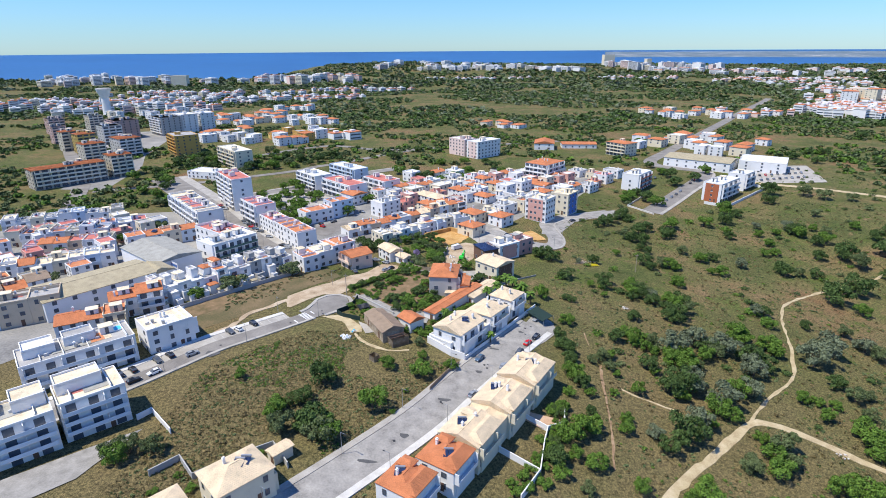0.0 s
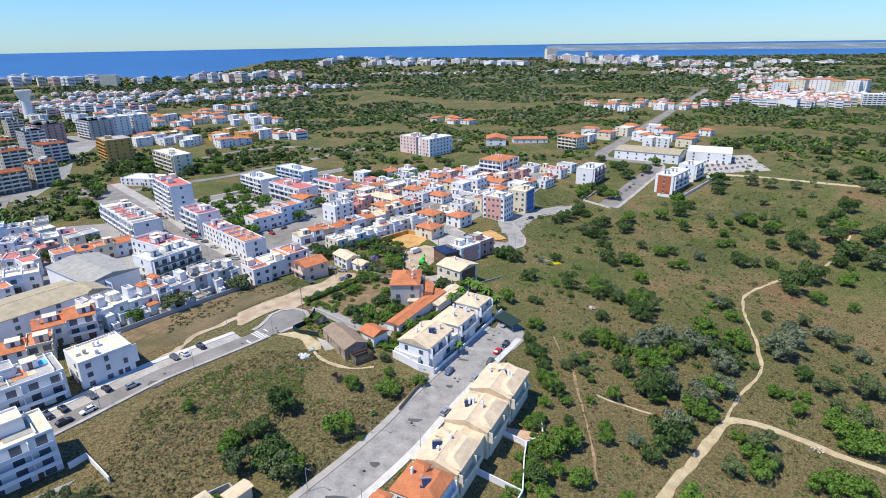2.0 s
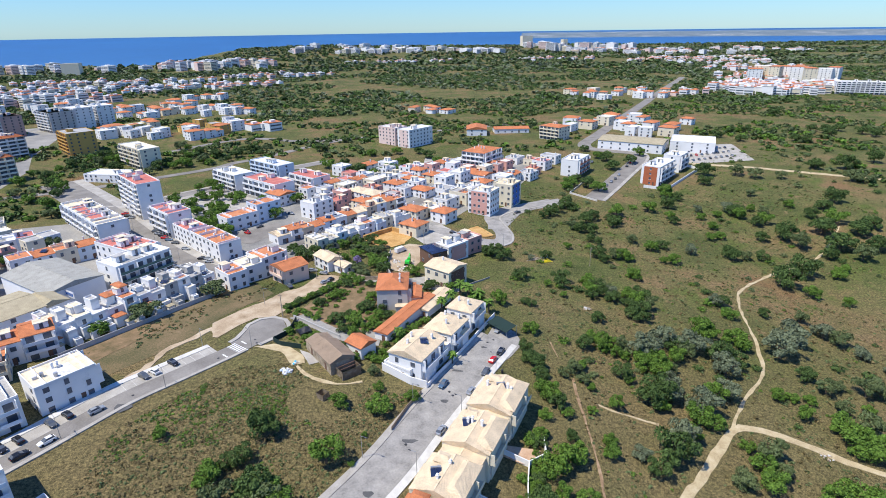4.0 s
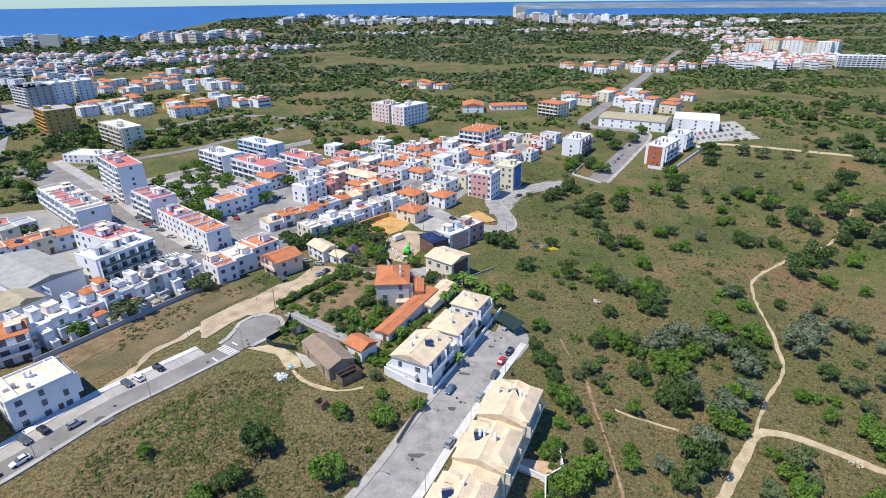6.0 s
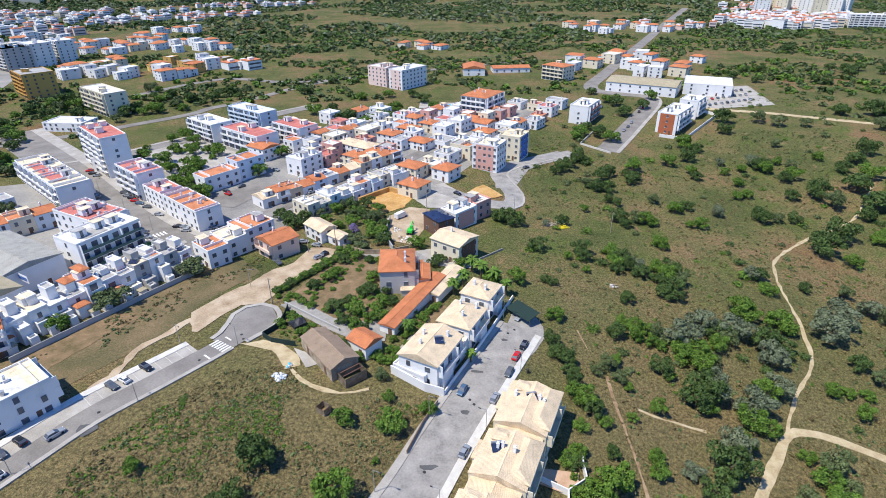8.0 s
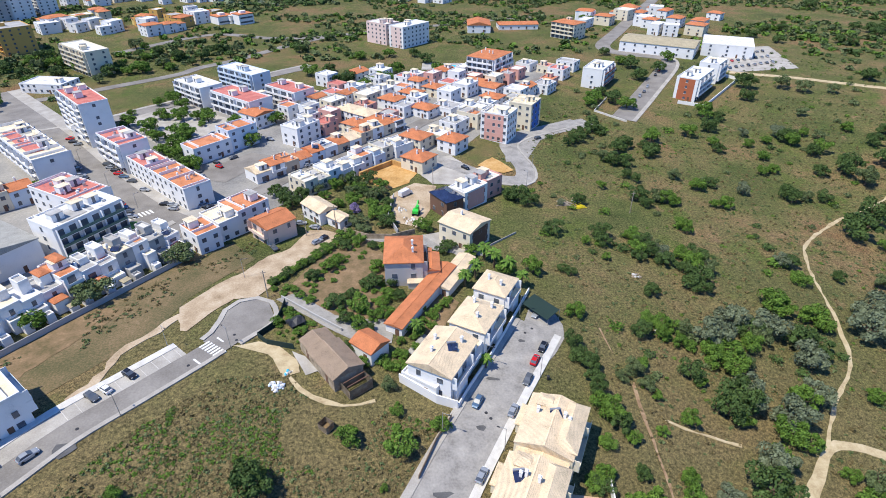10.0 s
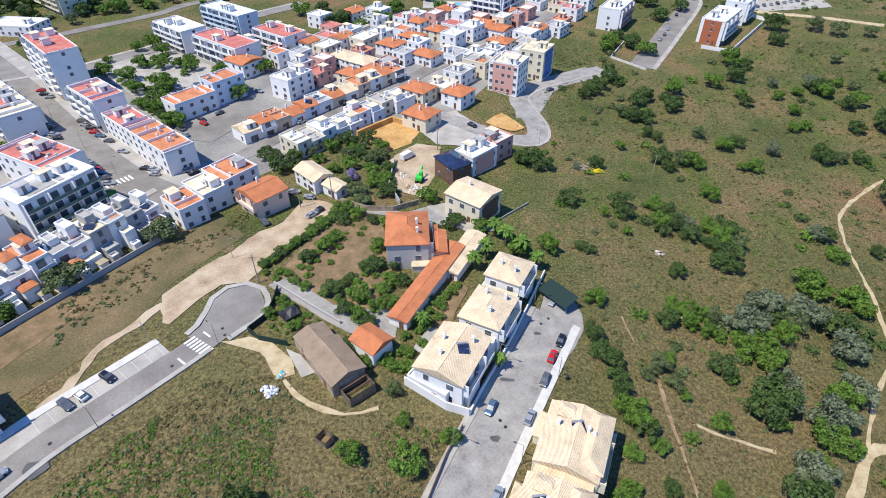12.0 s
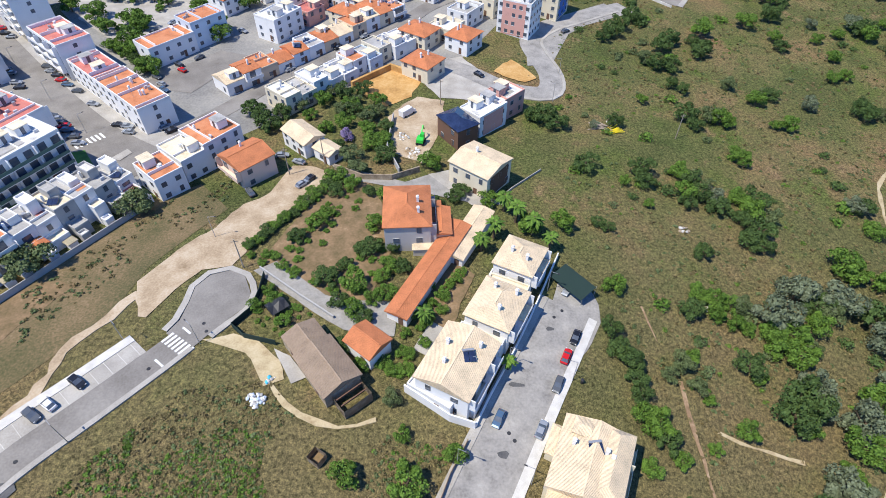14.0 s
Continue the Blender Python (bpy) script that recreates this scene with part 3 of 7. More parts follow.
RAILING = {"w": WHITE, "g": PALEBLUE, "d": GREENPAINT, "r": BRICKRED, "o": OCHRE}
ROOFMAT = {"p": PANEL, "o": TERRA, "s": SANDTILE, "b": OLDTILE, "g": GREYSHEET, "f": SHEETROOF}
FLATMAT = {"t": TERRADECK, "w": WHITEDECK, "d": DECK, "r": REDDECK, "c": CREAMDECK}


def uv_slopes(bm):
    """Roof coordinates in metres: u along the eaves, so that ribs run down the slope."""
    bm.normal_update()
    uv = bm.loops.layers.uv.new()
    for f in bm.faces:
        n = f.normal
        along = Vector((-n.y, n.x, 0))
        along = along.normalized() if along.length > 1e-4 else Vector((1, 0, 0))
        for lp in f.loops:
            lp[uv].uv = (lp.vert.co.dot(along), lp.vert.co.z)


def pitched(w, d, rise, over=0.4, hip=1.0, ridge=""):
    """A hipped (hip=1) or gabled (hip=0) roof with a thick edge; the ridge runs along the longer side."""
    bm = bmesh.new()
    swap = ridge == "y" if ridge else d > w
    a, b = (d, w) if swap else (w, d)
    a, b = a / 2 + over, b / 2 + over
    r = max(0.05, a - b * hip) if hip else a
    pts = [(-a, -b, 0), (a, -b, 0), (a, b, 0), (-a, b, 0), (-r, 0, rise), (r, 0, rise)]
    if swap:
        pts = [(-y, x, z) for x, y, z in pts]
    v = [bm.verts.new(p) for p in pts]
    u = [bm.verts.new((p[0], p[1], -0.18)) for p in pts[:4]]
    for f in ((0, 1, 5, 4), (2, 3, 4, 5), (1, 2, 5), (3, 0, 4)):
        bm.faces.new([v[i] for i in f])
    for i in range(4):
        bm.faces.new((u[i], u[(i + 1) % 4], v[(i + 1) % 4], v[i]))
    bm.faces.new(u[::-1])
    uv_slopes(bm)
    return bm


def flat(w, d, kerb=0.5):
    """A flat roof: deck and parapet round it."""
    bm = bmesh.new()
    t = 0.22
    add_box(bm, -w / 2 + t, -d / 2 + t, -0.2, w / 2 - t, d / 2 - t, 0.02, 0)
    for a in ((-w / 2, -d / 2, w / 2, -d / 2 + t), (-w / 2, d / 2 - t, w / 2, d / 2), (-w / 2, -d / 2 + t, -w / 2 + t, d / 2 - t), (w / 2 - t, -d / 2 + t, w / 2, d / 2 - t)):
        add_box(bm, a[0], a[1], -0.2, a[2], a[3], kerb, 1)
    return bm


rng = random.Random(7)


def building(name, label, category, x, y, w, d, rot, h, wall=WHITE, roof="w", rise=1.6, hip=1.0, fits=4, balconies="", bal="w", wins=True, gap=3.3, extras="", group="", accent=None, base=None, low=2.5, wings=(), ridge=""):
    """A house or block: walls, roof, windows storey by storey, balconies on the named sides (f, b, l, r), things on the roof."""
    z = gz(x, y) if base is None else base
    ob = root(name, label, category, pose(x, y, z, 0, 0, rot), group)
    part("wall", box_bm(-w / 2, -d / 2, -low, w / 2, d / 2, h - 0.01), wall, ob)
    top = h
    if roof in ROOFMAT:
        part("roof", pitched(w, d, rise, 0.12 if ridge else 0.35, hip, ridge), ROOFMAT[roof], ob, m=pose(0, 0, h))
        if y < 270 and min(w, d) > 3:
            a, b = (d, w) if (ridge == "y" if ridge else d > w) else (w, d)
            long = max(0.3, a / 2 - (b / 2) * hip)
            part("ridge_tiles", box_bm(-long, -0.13, -0.08, long, 0.13, 0.07), ROOFMAT[roof], ob, m=pose(0, 0, h + rise, 0, 0, 90 if (ridge == "y" if ridge else d > w) else 0))
        if not hip:
            bm = bmesh.new()
            turned = ridge == "y" if ridge else d > w
            a, b = (d, w) if turned else (w, d)
            for s in (-1, 1):
                q = [(s * (a / 2 - 0.02), -b / 2, 0), (s * (a / 2 - 0.02), b / 2, 0), (s * (a / 2 - 0.02), 0, rise * 0.94)]
                if turned:
                    q = [(-j, i, k) for i, j, k in q]
                bm.faces.new([bm.verts.new(p) for p in q])
            part("gable", bm, wall, ob, m=pose(0, 0, h))
    else:
        part("roof", flat(w, d), [FLATMAT[roof], wall], ob, m=pose(0, 0, h))
    for wx, wy, ww, wd, wh, wr, wrise in wings:
        wing = part("wing", box_bm(-ww / 2, -wd / 2, -low, ww / 2, wd / 2, wh - 0.01), wall, ob, m=pose(wx, wy, 0))
        if wr in ROOFMAT:
            part("wing_roof", pitched(ww, wd, wrise, 0.25, 0.6), ROOFMAT[wr], wing, m=pose(0, 0, wh))
        else:
            part("wing_roof", flat(ww, wd), [FLATMAT[wr], wall], wing, m=pose(0, 0, wh))
    if roof not in ROOFMAT and max(w, d) > 9 and y < 310:
        k = int(max(w, d) / 6)
        for i in range(k):
            o = (i + 0.5 + rng.uniform(-0.3, 0.3)) / k - 0.5
            if w > d:
                part("parapet_wall", box_bm(-0.09, -d / 2 + 0.25, 0, 0.09, d / 2 - 0.25, rng.uniform(0.5, 1.1)), wall, ob, m=pose(o * w, 0, h + 0.03))
            else:
                part("parapet_wall", box_bm(-w / 2 + 0.25, -0.09, 0, w / 2 - 0.25, 0.09, rng.uniform(0.5, 1.1)), wall, ob, m=pose(0, o * d, h + 0.03))
            if roof in "wdc" and rng.random() < 0.6:
                pu, pv = rng.uniform(0.12, 0.24) * w, rng.uniform(0.12, 0.3) * d
                part("roof_pad", box_bm(-pu, -pv, 0, pu, pv, 0.035), rng.choice((DECK, TERRADECK, REDDECK, CREAMDECK, WHITEDECK, GREYSHEET)), ob, m=pose(rng.uniform(-0.22, 0.22) * w, rng.uniform(-0.18, 0.18) * d, h + 0.03 + 0.04 * i))
            if rng.random() < 0.6:
                part("water_tank", cone_bm(0.45, 0.45, 0, 1.1, 10), WHITE if rng.random() < 0.5 else METAL, ob, m=pose(rng.uniform(-0.35, 0.35) * w, rng.uniform(-0.35, 0.35) * d, h + 0.03))
            if rng.random() < 0.7:
                part("cooling_unit", box_bm(-0.5, -0.2, 0, 0.5, 0.2, 0.7), SHUTTER, ob, m=pose(rng.uniform(-0.4, 0.4) * w, rng.uniform(-0.4, 0.4) * d, h + 0.03))
            if rng.random() < 0.4:
                part("aerial", cone_bm(0.04, 0.03, 0, 2.6, 5), METAL, ob, m=pose(rng.uniform(-0.4, 0.4) * w, rng.uniform(-0.4, 0.4) * d, h + 0.03))
    floors = max(1, round(h / 2.65))
    fh = h / floors
    sides = (("f", w, 0, -d / 2, 0), ("r", d, w / 2, 0, 90), ("b", w, 0, d / 2, 180), ("l", d, -w / 2, 0, -90))
    joined = wins and y > 268
    if joined:
        far = bmesh.new()
    if wins:
        for s, length, ox, oy, turn in sides:
            n = max(1, int(length / gap))
            if length < 13 and max(w, d) > 14.5 and s not in balconies:
                n = 1
            for fl in range(floors):
                m = Matrix.Translation((ox, oy, fl * fh)) @ pose(0, 0, 0, 0, 0, turn)
                if s in balconies:
                    gallery = far if joined else bmesh.new()
                    k = len(gallery.verts)
                    half = length * 0.47
                    if fl:
                        add_box(gallery, -half, -1.25, -0.08, half, 0.02, 0.08, 0)
                        add_box(gallery, -half, -1.25, 0.08, half, -1.17, 0.9, 0 if bal == "w" else 2)
                        for i in range(0, n + 1, 2):
                            u = -half + 2 * half * i / n
                            add_box(gallery, u - 0.07, -1.16, 0.08, u + 0.07, 0.02, fh - 0.1, 0)
                    for i in range(n if joined else 0):
                        u = (i + 0.5) / n * length - length / 2
                        add_box(gallery, u - length / n * 0.36, -0.05, 0.15, u + length / n * 0.36, 0.02, 2.2, 1)
                    if joined:
                        gallery.verts.ensure_lookup_table()
                        for vv in gallery.verts[k:]:
                            vv.co = m @ vv.co
                    else:
                        part("balcony", gallery, [wall, GLASS, RAILING[bal]], ob, m=m) if fl else gallery.free()
                        for i in range(n):
                            part("window", WINDOWS[3], None, ob, m=m @ pose((i + 0.5) / n * length - length / 2, 0, 0.2))
                    continue
                for i in range(n):
                    if rng.random() < 0.1:
                        continue
                    u = (i + 0.5) / n * length - length / 2
                    if joined:
                        k = len(far.verts)
                        add_box(far, u - 0.6, -0.06, 0.85, u + 0.6, 0.02, 2.05, 1)
                        add_box(far, u - 0.72, -0.12, 0.75, u + 0.72, 0.02, 0.85, 0)
                        far.verts.ensure_lookup_table()
                        for vv in far.verts[k:]:
                            vv.co = m @ vv.co
                    else:
                        part("window", WINDOWS[0 if rng.random() < 0.6 else 1], None, ob, m=m @ pose(u, 0, 0.8))
    if joined:
        tagged(part("glazing", far, [wall, GLASS, RAILING[bal]], ob), kind="stuff")
    if accent:
        mat, s = accent
        length, ox, oy, turn = [q[1:] for q in sides if q[0] == s][0]
        part("cladding", box_bm(-length * 0.36, -0.05, 0.2, length * 0.36, 0.0, h - 0.1), mat, ob, m=Matrix.Translation((ox, oy, 0)) @ pose(0, 0, 0, 0, 0, turn))
    for k, e in enumerate(extras):
        u, v = (rng.random() - 0.5) * w * 0.6, (rng.random() - 0.5) * d * 0.6
        if e == "c":
            zz = h if roof not in ROOFMAT else h + rise * max(0.1, 1 - 2 * max(abs(v) / d, abs(u) / w))
            part("chimney", CHIMNEY, None, ob, m=pose(u, v, zz + 0.1))
        elif e == "s":
            part("solar_heater", SOLAR, None, ob, m=pose(u * 0.7, v * 0.7, h + (rise * 0.55 if roof in ROOFMAT else 0.1), 0, 0, -rot))
        elif e == "p":
            part("stair_house", box_bm(-1.6, -1.4, 0, 1.6, 1.4, 2.1), wall, ob, m=pose(u, v, h + 0.14 * k))
            part("stair_roof", box_bm(-1.75, -1.55, 2.1, 1.75, 1.55, 2.22), DECK if k % 2 else CREAMDECK, ob, m=pose(u, v, h + 0.14 * k))
            part("stair_door", box_bm(-0.45, -1.46, 0.1, 0.45, -1.4, 1.95), GLASS, ob, m=pose(u, v, h + 0.14 * k))
        elif e == "d":
            part("satellite_dish", cone_bm(0.1, 0.5, 0, 0.25, 10), METAL, ob, m=pose(u, v, h + 0.9, 60, 0, 30))
    part("door", DOOR, None, ob, m=pose(w * 0.2, -d / 2, 0.05))
    return ob


def terrace(x0, y0, x1, y1, n, depth, label, walls, roofs, hmin=5.5, hmax=8.5, group="terraced houses", gap=3.0, back=1, yards=False):
    """A row of houses wall to wall from one point to the other; the depth lies to the left of the way."""
    a, b = Vector((x0, y0)), Vector((x1, y1))
    d = (b - a).normalized()
    s = Vector((-d.y, d.x)) * back
    w = (b - a).length / n
    for i in range(n):
        dd = depth * rng.uniform(0.85, 1.1)
        c = a + d * w * (i + 0.5) + s * dd / 2
        r = rng.choice(roofs)
        wing = ()
        if yards:
            k = rng.uniform(2.0, 3.6)
            wing = ((rng.uniform(-0.2, 0.2) * w, -dd / 2 - k / 2 + 0.05, w * rng.uniform(0.5, 0.95), k, rng.uniform(2.4, 5.0), rng.choice("wdcro"), 0.5), (rng.uniform(-0.25, 0.25) * w, -dd / 2 - k - 1.2, w * 0.4, 1.8, 2.1, rng.choice("wdf"), 0.3), (w * 0.2, dd * 0.15, w * 0.5, dd * 0.45, rng.uniform(7.5, 9.8), rng.choice("wdo"), 0.5))
        building("terraced_house", label, "house", c.x, c.y, w - 0.04, dd, math.degrees(math.atan2(d.y, d.x)), rng.uniform(hmin, hmax), rng.choice(walls), r, rng.uniform(1.0, 1.5), 0.0, gap=gap, ridge="x", wings=wing, extras=rng.choice(("c", "p", "cd", "pc", "cs", "c")), group=group, balconies=rng.choice(("", "f", "")))


# near apartments
building("apartment_building", "white three-storey apartment block with cream roof and shaded balconies", "apartment building", -79.0, 148.0, 12.6, 10.4, 46, 7.7, WHITE, "c", extras="cc", balconies="r", bal="g", base=7.1, gap=4.2)
building("apartment_building", "long white apartment block with grey roof terrace and balconies", "apartment building", -94.6, 132.4, 26, 11.2, 43, 8.2, WHITE, "d", extras="pccc", balconies="f", bal="g", base=7, gap=4.2, wings=((-8, 1.5, 7, 6, 10.4, "w", 0), (1, 2, 7, 5, 10.4, "d", 0)))
building("apartment_building", "white balconied apartment block with glass-fronted terraces", "apartment building", -77.3, 111.4, 13, 10, 44, 9.5, WHITE, "c", extras="c", balconies="f", bal="g", base=7, gap=4.2, wings=((-1.5, 2.2, 9, 5.2, 12.0, "c", 0),))
building("apartment_building", "white apartment block with rounded cream roof edge", "apartment building", -88.0, 100.2, 16, 11, 44, 9.5, WHITE, "c", extras="cc", balconies="f", bal="g", base=7, gap=4.2, wings=((4.5, 2.0, 6, 6, 12.0, "c", 0), (-4, 3, 6, 5, 11.6, "c", 0)))
# villas by the street
for x, y, w, d, lab, ex in ((6.2, 153.4, 9.6, 12.0, "white villa with sand-coloured tile roof and solar panel", "scccd"), (15.0, 164.6, 8.4, 9.8, "white villa with hipped sand-coloured tile roof", "ccc"), (21.8, 176.2, 7.9, 8.2, "cream villa with pale tile roof near the street end", "cc")):
    building("villa", lab, "villa", x, y, w, d, -34.5, 6.6, WHITE, "s", 1.7, 0.0 if y < 160 else 0.8, extras=ex, group="villas on the street", balconies="r", base=gz(x, y), wings=((w * 0.42, d * 0.22, 3.0, 3.4, 4.2, "s", 0.8), (-w * 0.3, -d * 0.5, 4.0, 2.0, 3.2, "c", 0)) if y > 160 else ((w * 0.45, -d * 0.2, 2.6, 5.0, 3.4, "c", 0),))
for x, y, w, d, lab, r, ex in ((24.2, 135.8, 10.6, 12.5, "large cream villa with sand tiles and solar panel", "s", "sccc"), (17.0, 123.8, 10.6, 11.2, "cream villa with sand-coloured roofs in a row", "s", "sccc"), (9.3, 111.3, 10.4, 10.4, "cream row villa with weathered beige tiles", "s", "scc"), (4.0, 102.3, 9.4, 8.2, "white row villa with terracotta tile roof", "o", "sc"), (-3.4, 94.3, 8.8, 8.2, "white row villa with orange hipped roof", "o", "sc")):
    building("villa", lab, "villa", x, y, w, d, -30.5, 5.8, CREAM if r == "s" else WHITE, r, 1.6, 0.0 if r == "s" else 0.7, ridge="y", extras=ex, group="villas on the street", balconies="r", base=gz(x - 3, y), wings=((w * 0.30, d * 0.06, w * 0.44, d * 0.9, 6.2, r, 1.4), (-w * 0.52, d * 0.2, 2.4, d * 0.4, 3.2, r, 0.7), (-w * 0.2, d * 0.36, 3.0, 2.6, 6.9, r, 0.6)))
building("villa", "cream hipped villa with two solar panels in a walled garden", "villa", -36.1, 91.6, 11.2, 9, 47, 6.4, CREAM, "s", 1.8, 1.0, extras="ssc", wings=((0, 5.0, 9, 2.4, 3.4, "c", 0), (5.2, -1, 3, 5, 3.2, "c", 0)))
building("villa", "cream villa among garden trees", "villa", -46, 80, 11, 9, 47, 6.0, CREAM, "s", 1.6, 1.0, extras="cc")
building("villa", "grey two-storey villa with large terracotta hipped roof", "villa", 0.6, 191.0, 9.5, 12.5, -4, 8.2, paint("grey_render", (0.48, 0.45, 0.42)), "o", 2.2, 1.0, extras="cc", balconies="r", base=5.2, wings=((5.4, 1.0, 3.4, 7.0, 5.4, "o", 0.6), (3.2, -6.6, 4.4, 2.2, 3.0, "s", 0.4)))
building("villa", "cream two-storey villa with brown cladding and flat eaves", "villa", 19.3, 208.6, 11, 10, -45, 6.6, CREAM, "s", 1.2, 0.0, extras="c", accent=(BROWN, "r"), base=4.0, wings=((-4.8, 3.4, 5, 7, 4.2, "s", 0.8),))
building("outbuilding", "long low outbuilding with terracotta lean-to roof", "outbuilding", 4.2, 177.6, 4.2, 27.5, -33.5, 2.9, WHITE, "o", 0.5, 0.0, wins=False)
building("outbuilding", "small white hut with weathered orange gabled roof", "outbuilding", -8.7, 160.4, 6.0, 5.2, -46, 3.4, WHITE, "o", 1.2, 0.0, wins=False)
building("farmhouse", "ruined stone farmhouse with sagging old tile roof", "farmhouse", -15.6, 156.0, 9.8, 6.8, -58, 3.3, STONE, "b", 1.4, 0.0, wins=False)
building("farmhouse", "lower end of the ruined farmhouse under weathered tiles", "farmhouse", -19.6, 162.4, 5.0, 6.4, -58, 2.9, STONE, "b", 1.0, 0.0, wins=False, ridge="x")
ob = root("farmhouse", "roofless broken wing of the ruined stone farmhouse", "farmhouse", pose(-11.7, 150.9, gz(-11.7, 150.9), 0, 0, -56))
part("wall", hollow(-2.0, -2.7, -0.8, 2.0, 2.7, 2.3, 1, 0.4, 2.6), [STONE, REDEARTH], ob)
part("roof_beam", box_bm(-0.1, -2.5, 0, 0.1, 2.5, 0.16), BROWN, ob, m=pose(-0.6, 0, 2.2))
part("roof_beam", box_bm(-0.1, -2.5, 0, 0.1, 2.5, 0.16), BROWN, ob, m=pose(0.8, 0, 2.2))
hut = root("hut", "tiny roofless ruined brick hut in dry grass", "hut", pose(-17.2, 141.6, gz(-17.2, 141.6), 0, 0, -40))
part("wall", hollow(-1.1, -1.0, -0.5, 1.1, 1.0, 1.5, 1, 0.22, 1.5), [STONE, REDEARTH], hut)
building("house", "half-built brown house with dark solar roof on a building site", "house", 16.5, 228.0, 9.3, 6.5, -62, 6.2, BROWN, "p", 1.2, 1.0, extras="")
building("house", "modern white and pink cubic house with roof terraces", "house", 24.5, 234.5, 7.5, 11, -52, 6.2, WHITE, "w", accent=(PINK, "r"), extras="pp", group="cubic houses")
building("house", "modern white cubic house with pink cladding", "house", 31.0, 241.5, 7.5, 11, -52, 6.2, PINK, "w", extras="pp", group="cubic houses")
building("cottage", "old white cottage with beige gabled roof", "cottage", -23.9, 228.5, 10, 6.2, -52, 4.6, WHITE, "s", 1.3, 0.0)
building("cottage", "low white cottage annex with pale tiles", "cottage", -17.5, 222.5, 6, 4.5, -48, 3, WHITE, "s", 0.9, 0.0)
building("house", "peach three-storey house with terracotta roof by the dirt road", "house", -36.4, 217.8, 9.2, 9.4, -50, 6, paint("peach_render", (0.72, 0.55, 0.45)), "o", 1.6, 0.0, extras="c", balconies="f")
building("house", "white townhouse with cream roof terrace", "house", -52.6, 222.2, 10.6, 6.6, -46, 6.2, WHITE, "c", extras="p", group="townhouses")
building("house", "tall white townhouse with orange tiled roof", "house", -46.4, 228.2, 10.4, 11, -45, 7.8, WHITE, "t", extras="cp", group="townhouses")
building("house", "white townhouse with small orange roof", "house", -56.2, 214.8, 9.8, 7, -48, 6.2, WHITE, "t", extras="p", group="townhouses")
# town blocks
building("apartment_building", "long white terrace block with orange roof and chimneys", "apartment building", -72.1, 252.6, 9.4, 25.2, 42, 7.8, WHITE, "t", extras="cccccc")
building("apartment_building", "white terrace block with pink-edged parapets", "apartment building", -86.6, 268.6, 9, 16.6, 42, 7.2, WHITE, "r", extras="ppc")
building("apartment_building", "white four-storey block with red and white roof", "apartment building", -99.8, 282.9, 10.4, 19.8, 43, 11, WHITE, "r", extras="pp", balconies="l")
building("apartment_building", "tall eight-storey white tower block with balconies", "apartment building", -124.4, 314.8, 29, 11, -52, 17.5, WHITE, "r", extras="ppp", balconies="f", gap=4)
building("office_building", "white low office building with orange roof", "office building", -71, 286.6, 16, 9.5, 43, 6.2, WHITE, "t", extras="")
building("office_building", "upper wing of the white office with orange roof", "office building", -61, 297, 13, 9.2, 43, 8.4, PALEBLUE, "t", extras="")
building("apartment_building", "white three-storey block with roof terraces", "apartment building", -35.5, 297.5, 9.4, 13, -40, 7.4, WHITE, "w", extras="pp")
building("office_building", "white office block with dark green balcony bands", "office building", -90.2, 220.4, 20.2, 11.8, 54, 11.2, WHITE, "w", extras="ppp", balconies="f", bal="d")
building("apartment_building", "white block with red roof terraces", "apartment building", -102.6, 242.8, 11.8, 23, 55, 9, WHITE, "r", extras="pppcc", balconies="r")
building("apartment_building", "long white terraced apartment block with pink roofs", "apartment building", -136.4, 288.4, 12, 50, 42, 9, WHITE, "c", extras="pppppcc", balconies="lr")
building("warehouse", "pale grey tyre warehouse with low curved roof", "warehouse", -113.5, 211.0, 18, 30, 53, 8, WHITE, "g", 1.6, 0.0, wins=False)
building("warehouse", "long white industrial shed with beige sheet roof", "warehouse", -118.0, 176.0, 34, 18, 51, 7.5, WHITE, "f", 1.4, 0.0, gap=5)
building("warehouse", "small white gabled shed with beige roof", "warehouse", -103.5, 188.5, 9, 10, 53, 7.5, WHITE, "f", 1.6, 0.0, wins=False)
building("apartment_building", "five-storey white and pink block with brick cladding", "apartment building", 46.9, 292.3, 12, 10.6, -35, 11.6, WHITE, "c", extras="pc", accent=(PINK, "f"), gap=2.4)
building("apartment_building", "five-storey cream block with blue side walls", "apartment building", 61.6, 306.6, 10.6, 11.6, -36, 11.2, CREAM, "c", extras="pc", accent=(BLUE, "r"))
building("apartment_building", "white apartment block with brick-red front panel", "apartment building", 163.4, 347.4, 11, 26, -45, 11.2, WHITE, "w", extras="pp", accent=(BRICKRED, "f"), balconies="r", base=-0.3)
building("apartment_building", "white rear wing of the brick-red apartment block", "apartment building", 184, 367, 10.5, 15, -45, 11.4, WHITE, "w", extras="p", balconies="r", base=0.3)
building("apartment_building", "white five-storey block with brown balcony front", "apartment building", 118, 367.5, 11, 20, -38, 11, WHITE, "w", extras="pp", balconies="r", bal="r", base=0.5)
building("warehouse", "long white warehouse with pale corrugated roof", "warehouse", 183.0, 430.0, 46, 26, -36, 6.5, WHITE, "f", 1.6, 0.0, gap=6)
building("warehouse", "white supermarket hall with blank walls", "warehouse", 224.0, 420.0, 30, 28, -30, 7, WHITE, "w", gap=9)
building("apartment_building", "cream four-storey apartment block with balconies", "apartment building", 136.5, 478, 19, 15, -52, 10.5, CREAM, "o", 1.2, 0.6, balconies="f", extras="p")
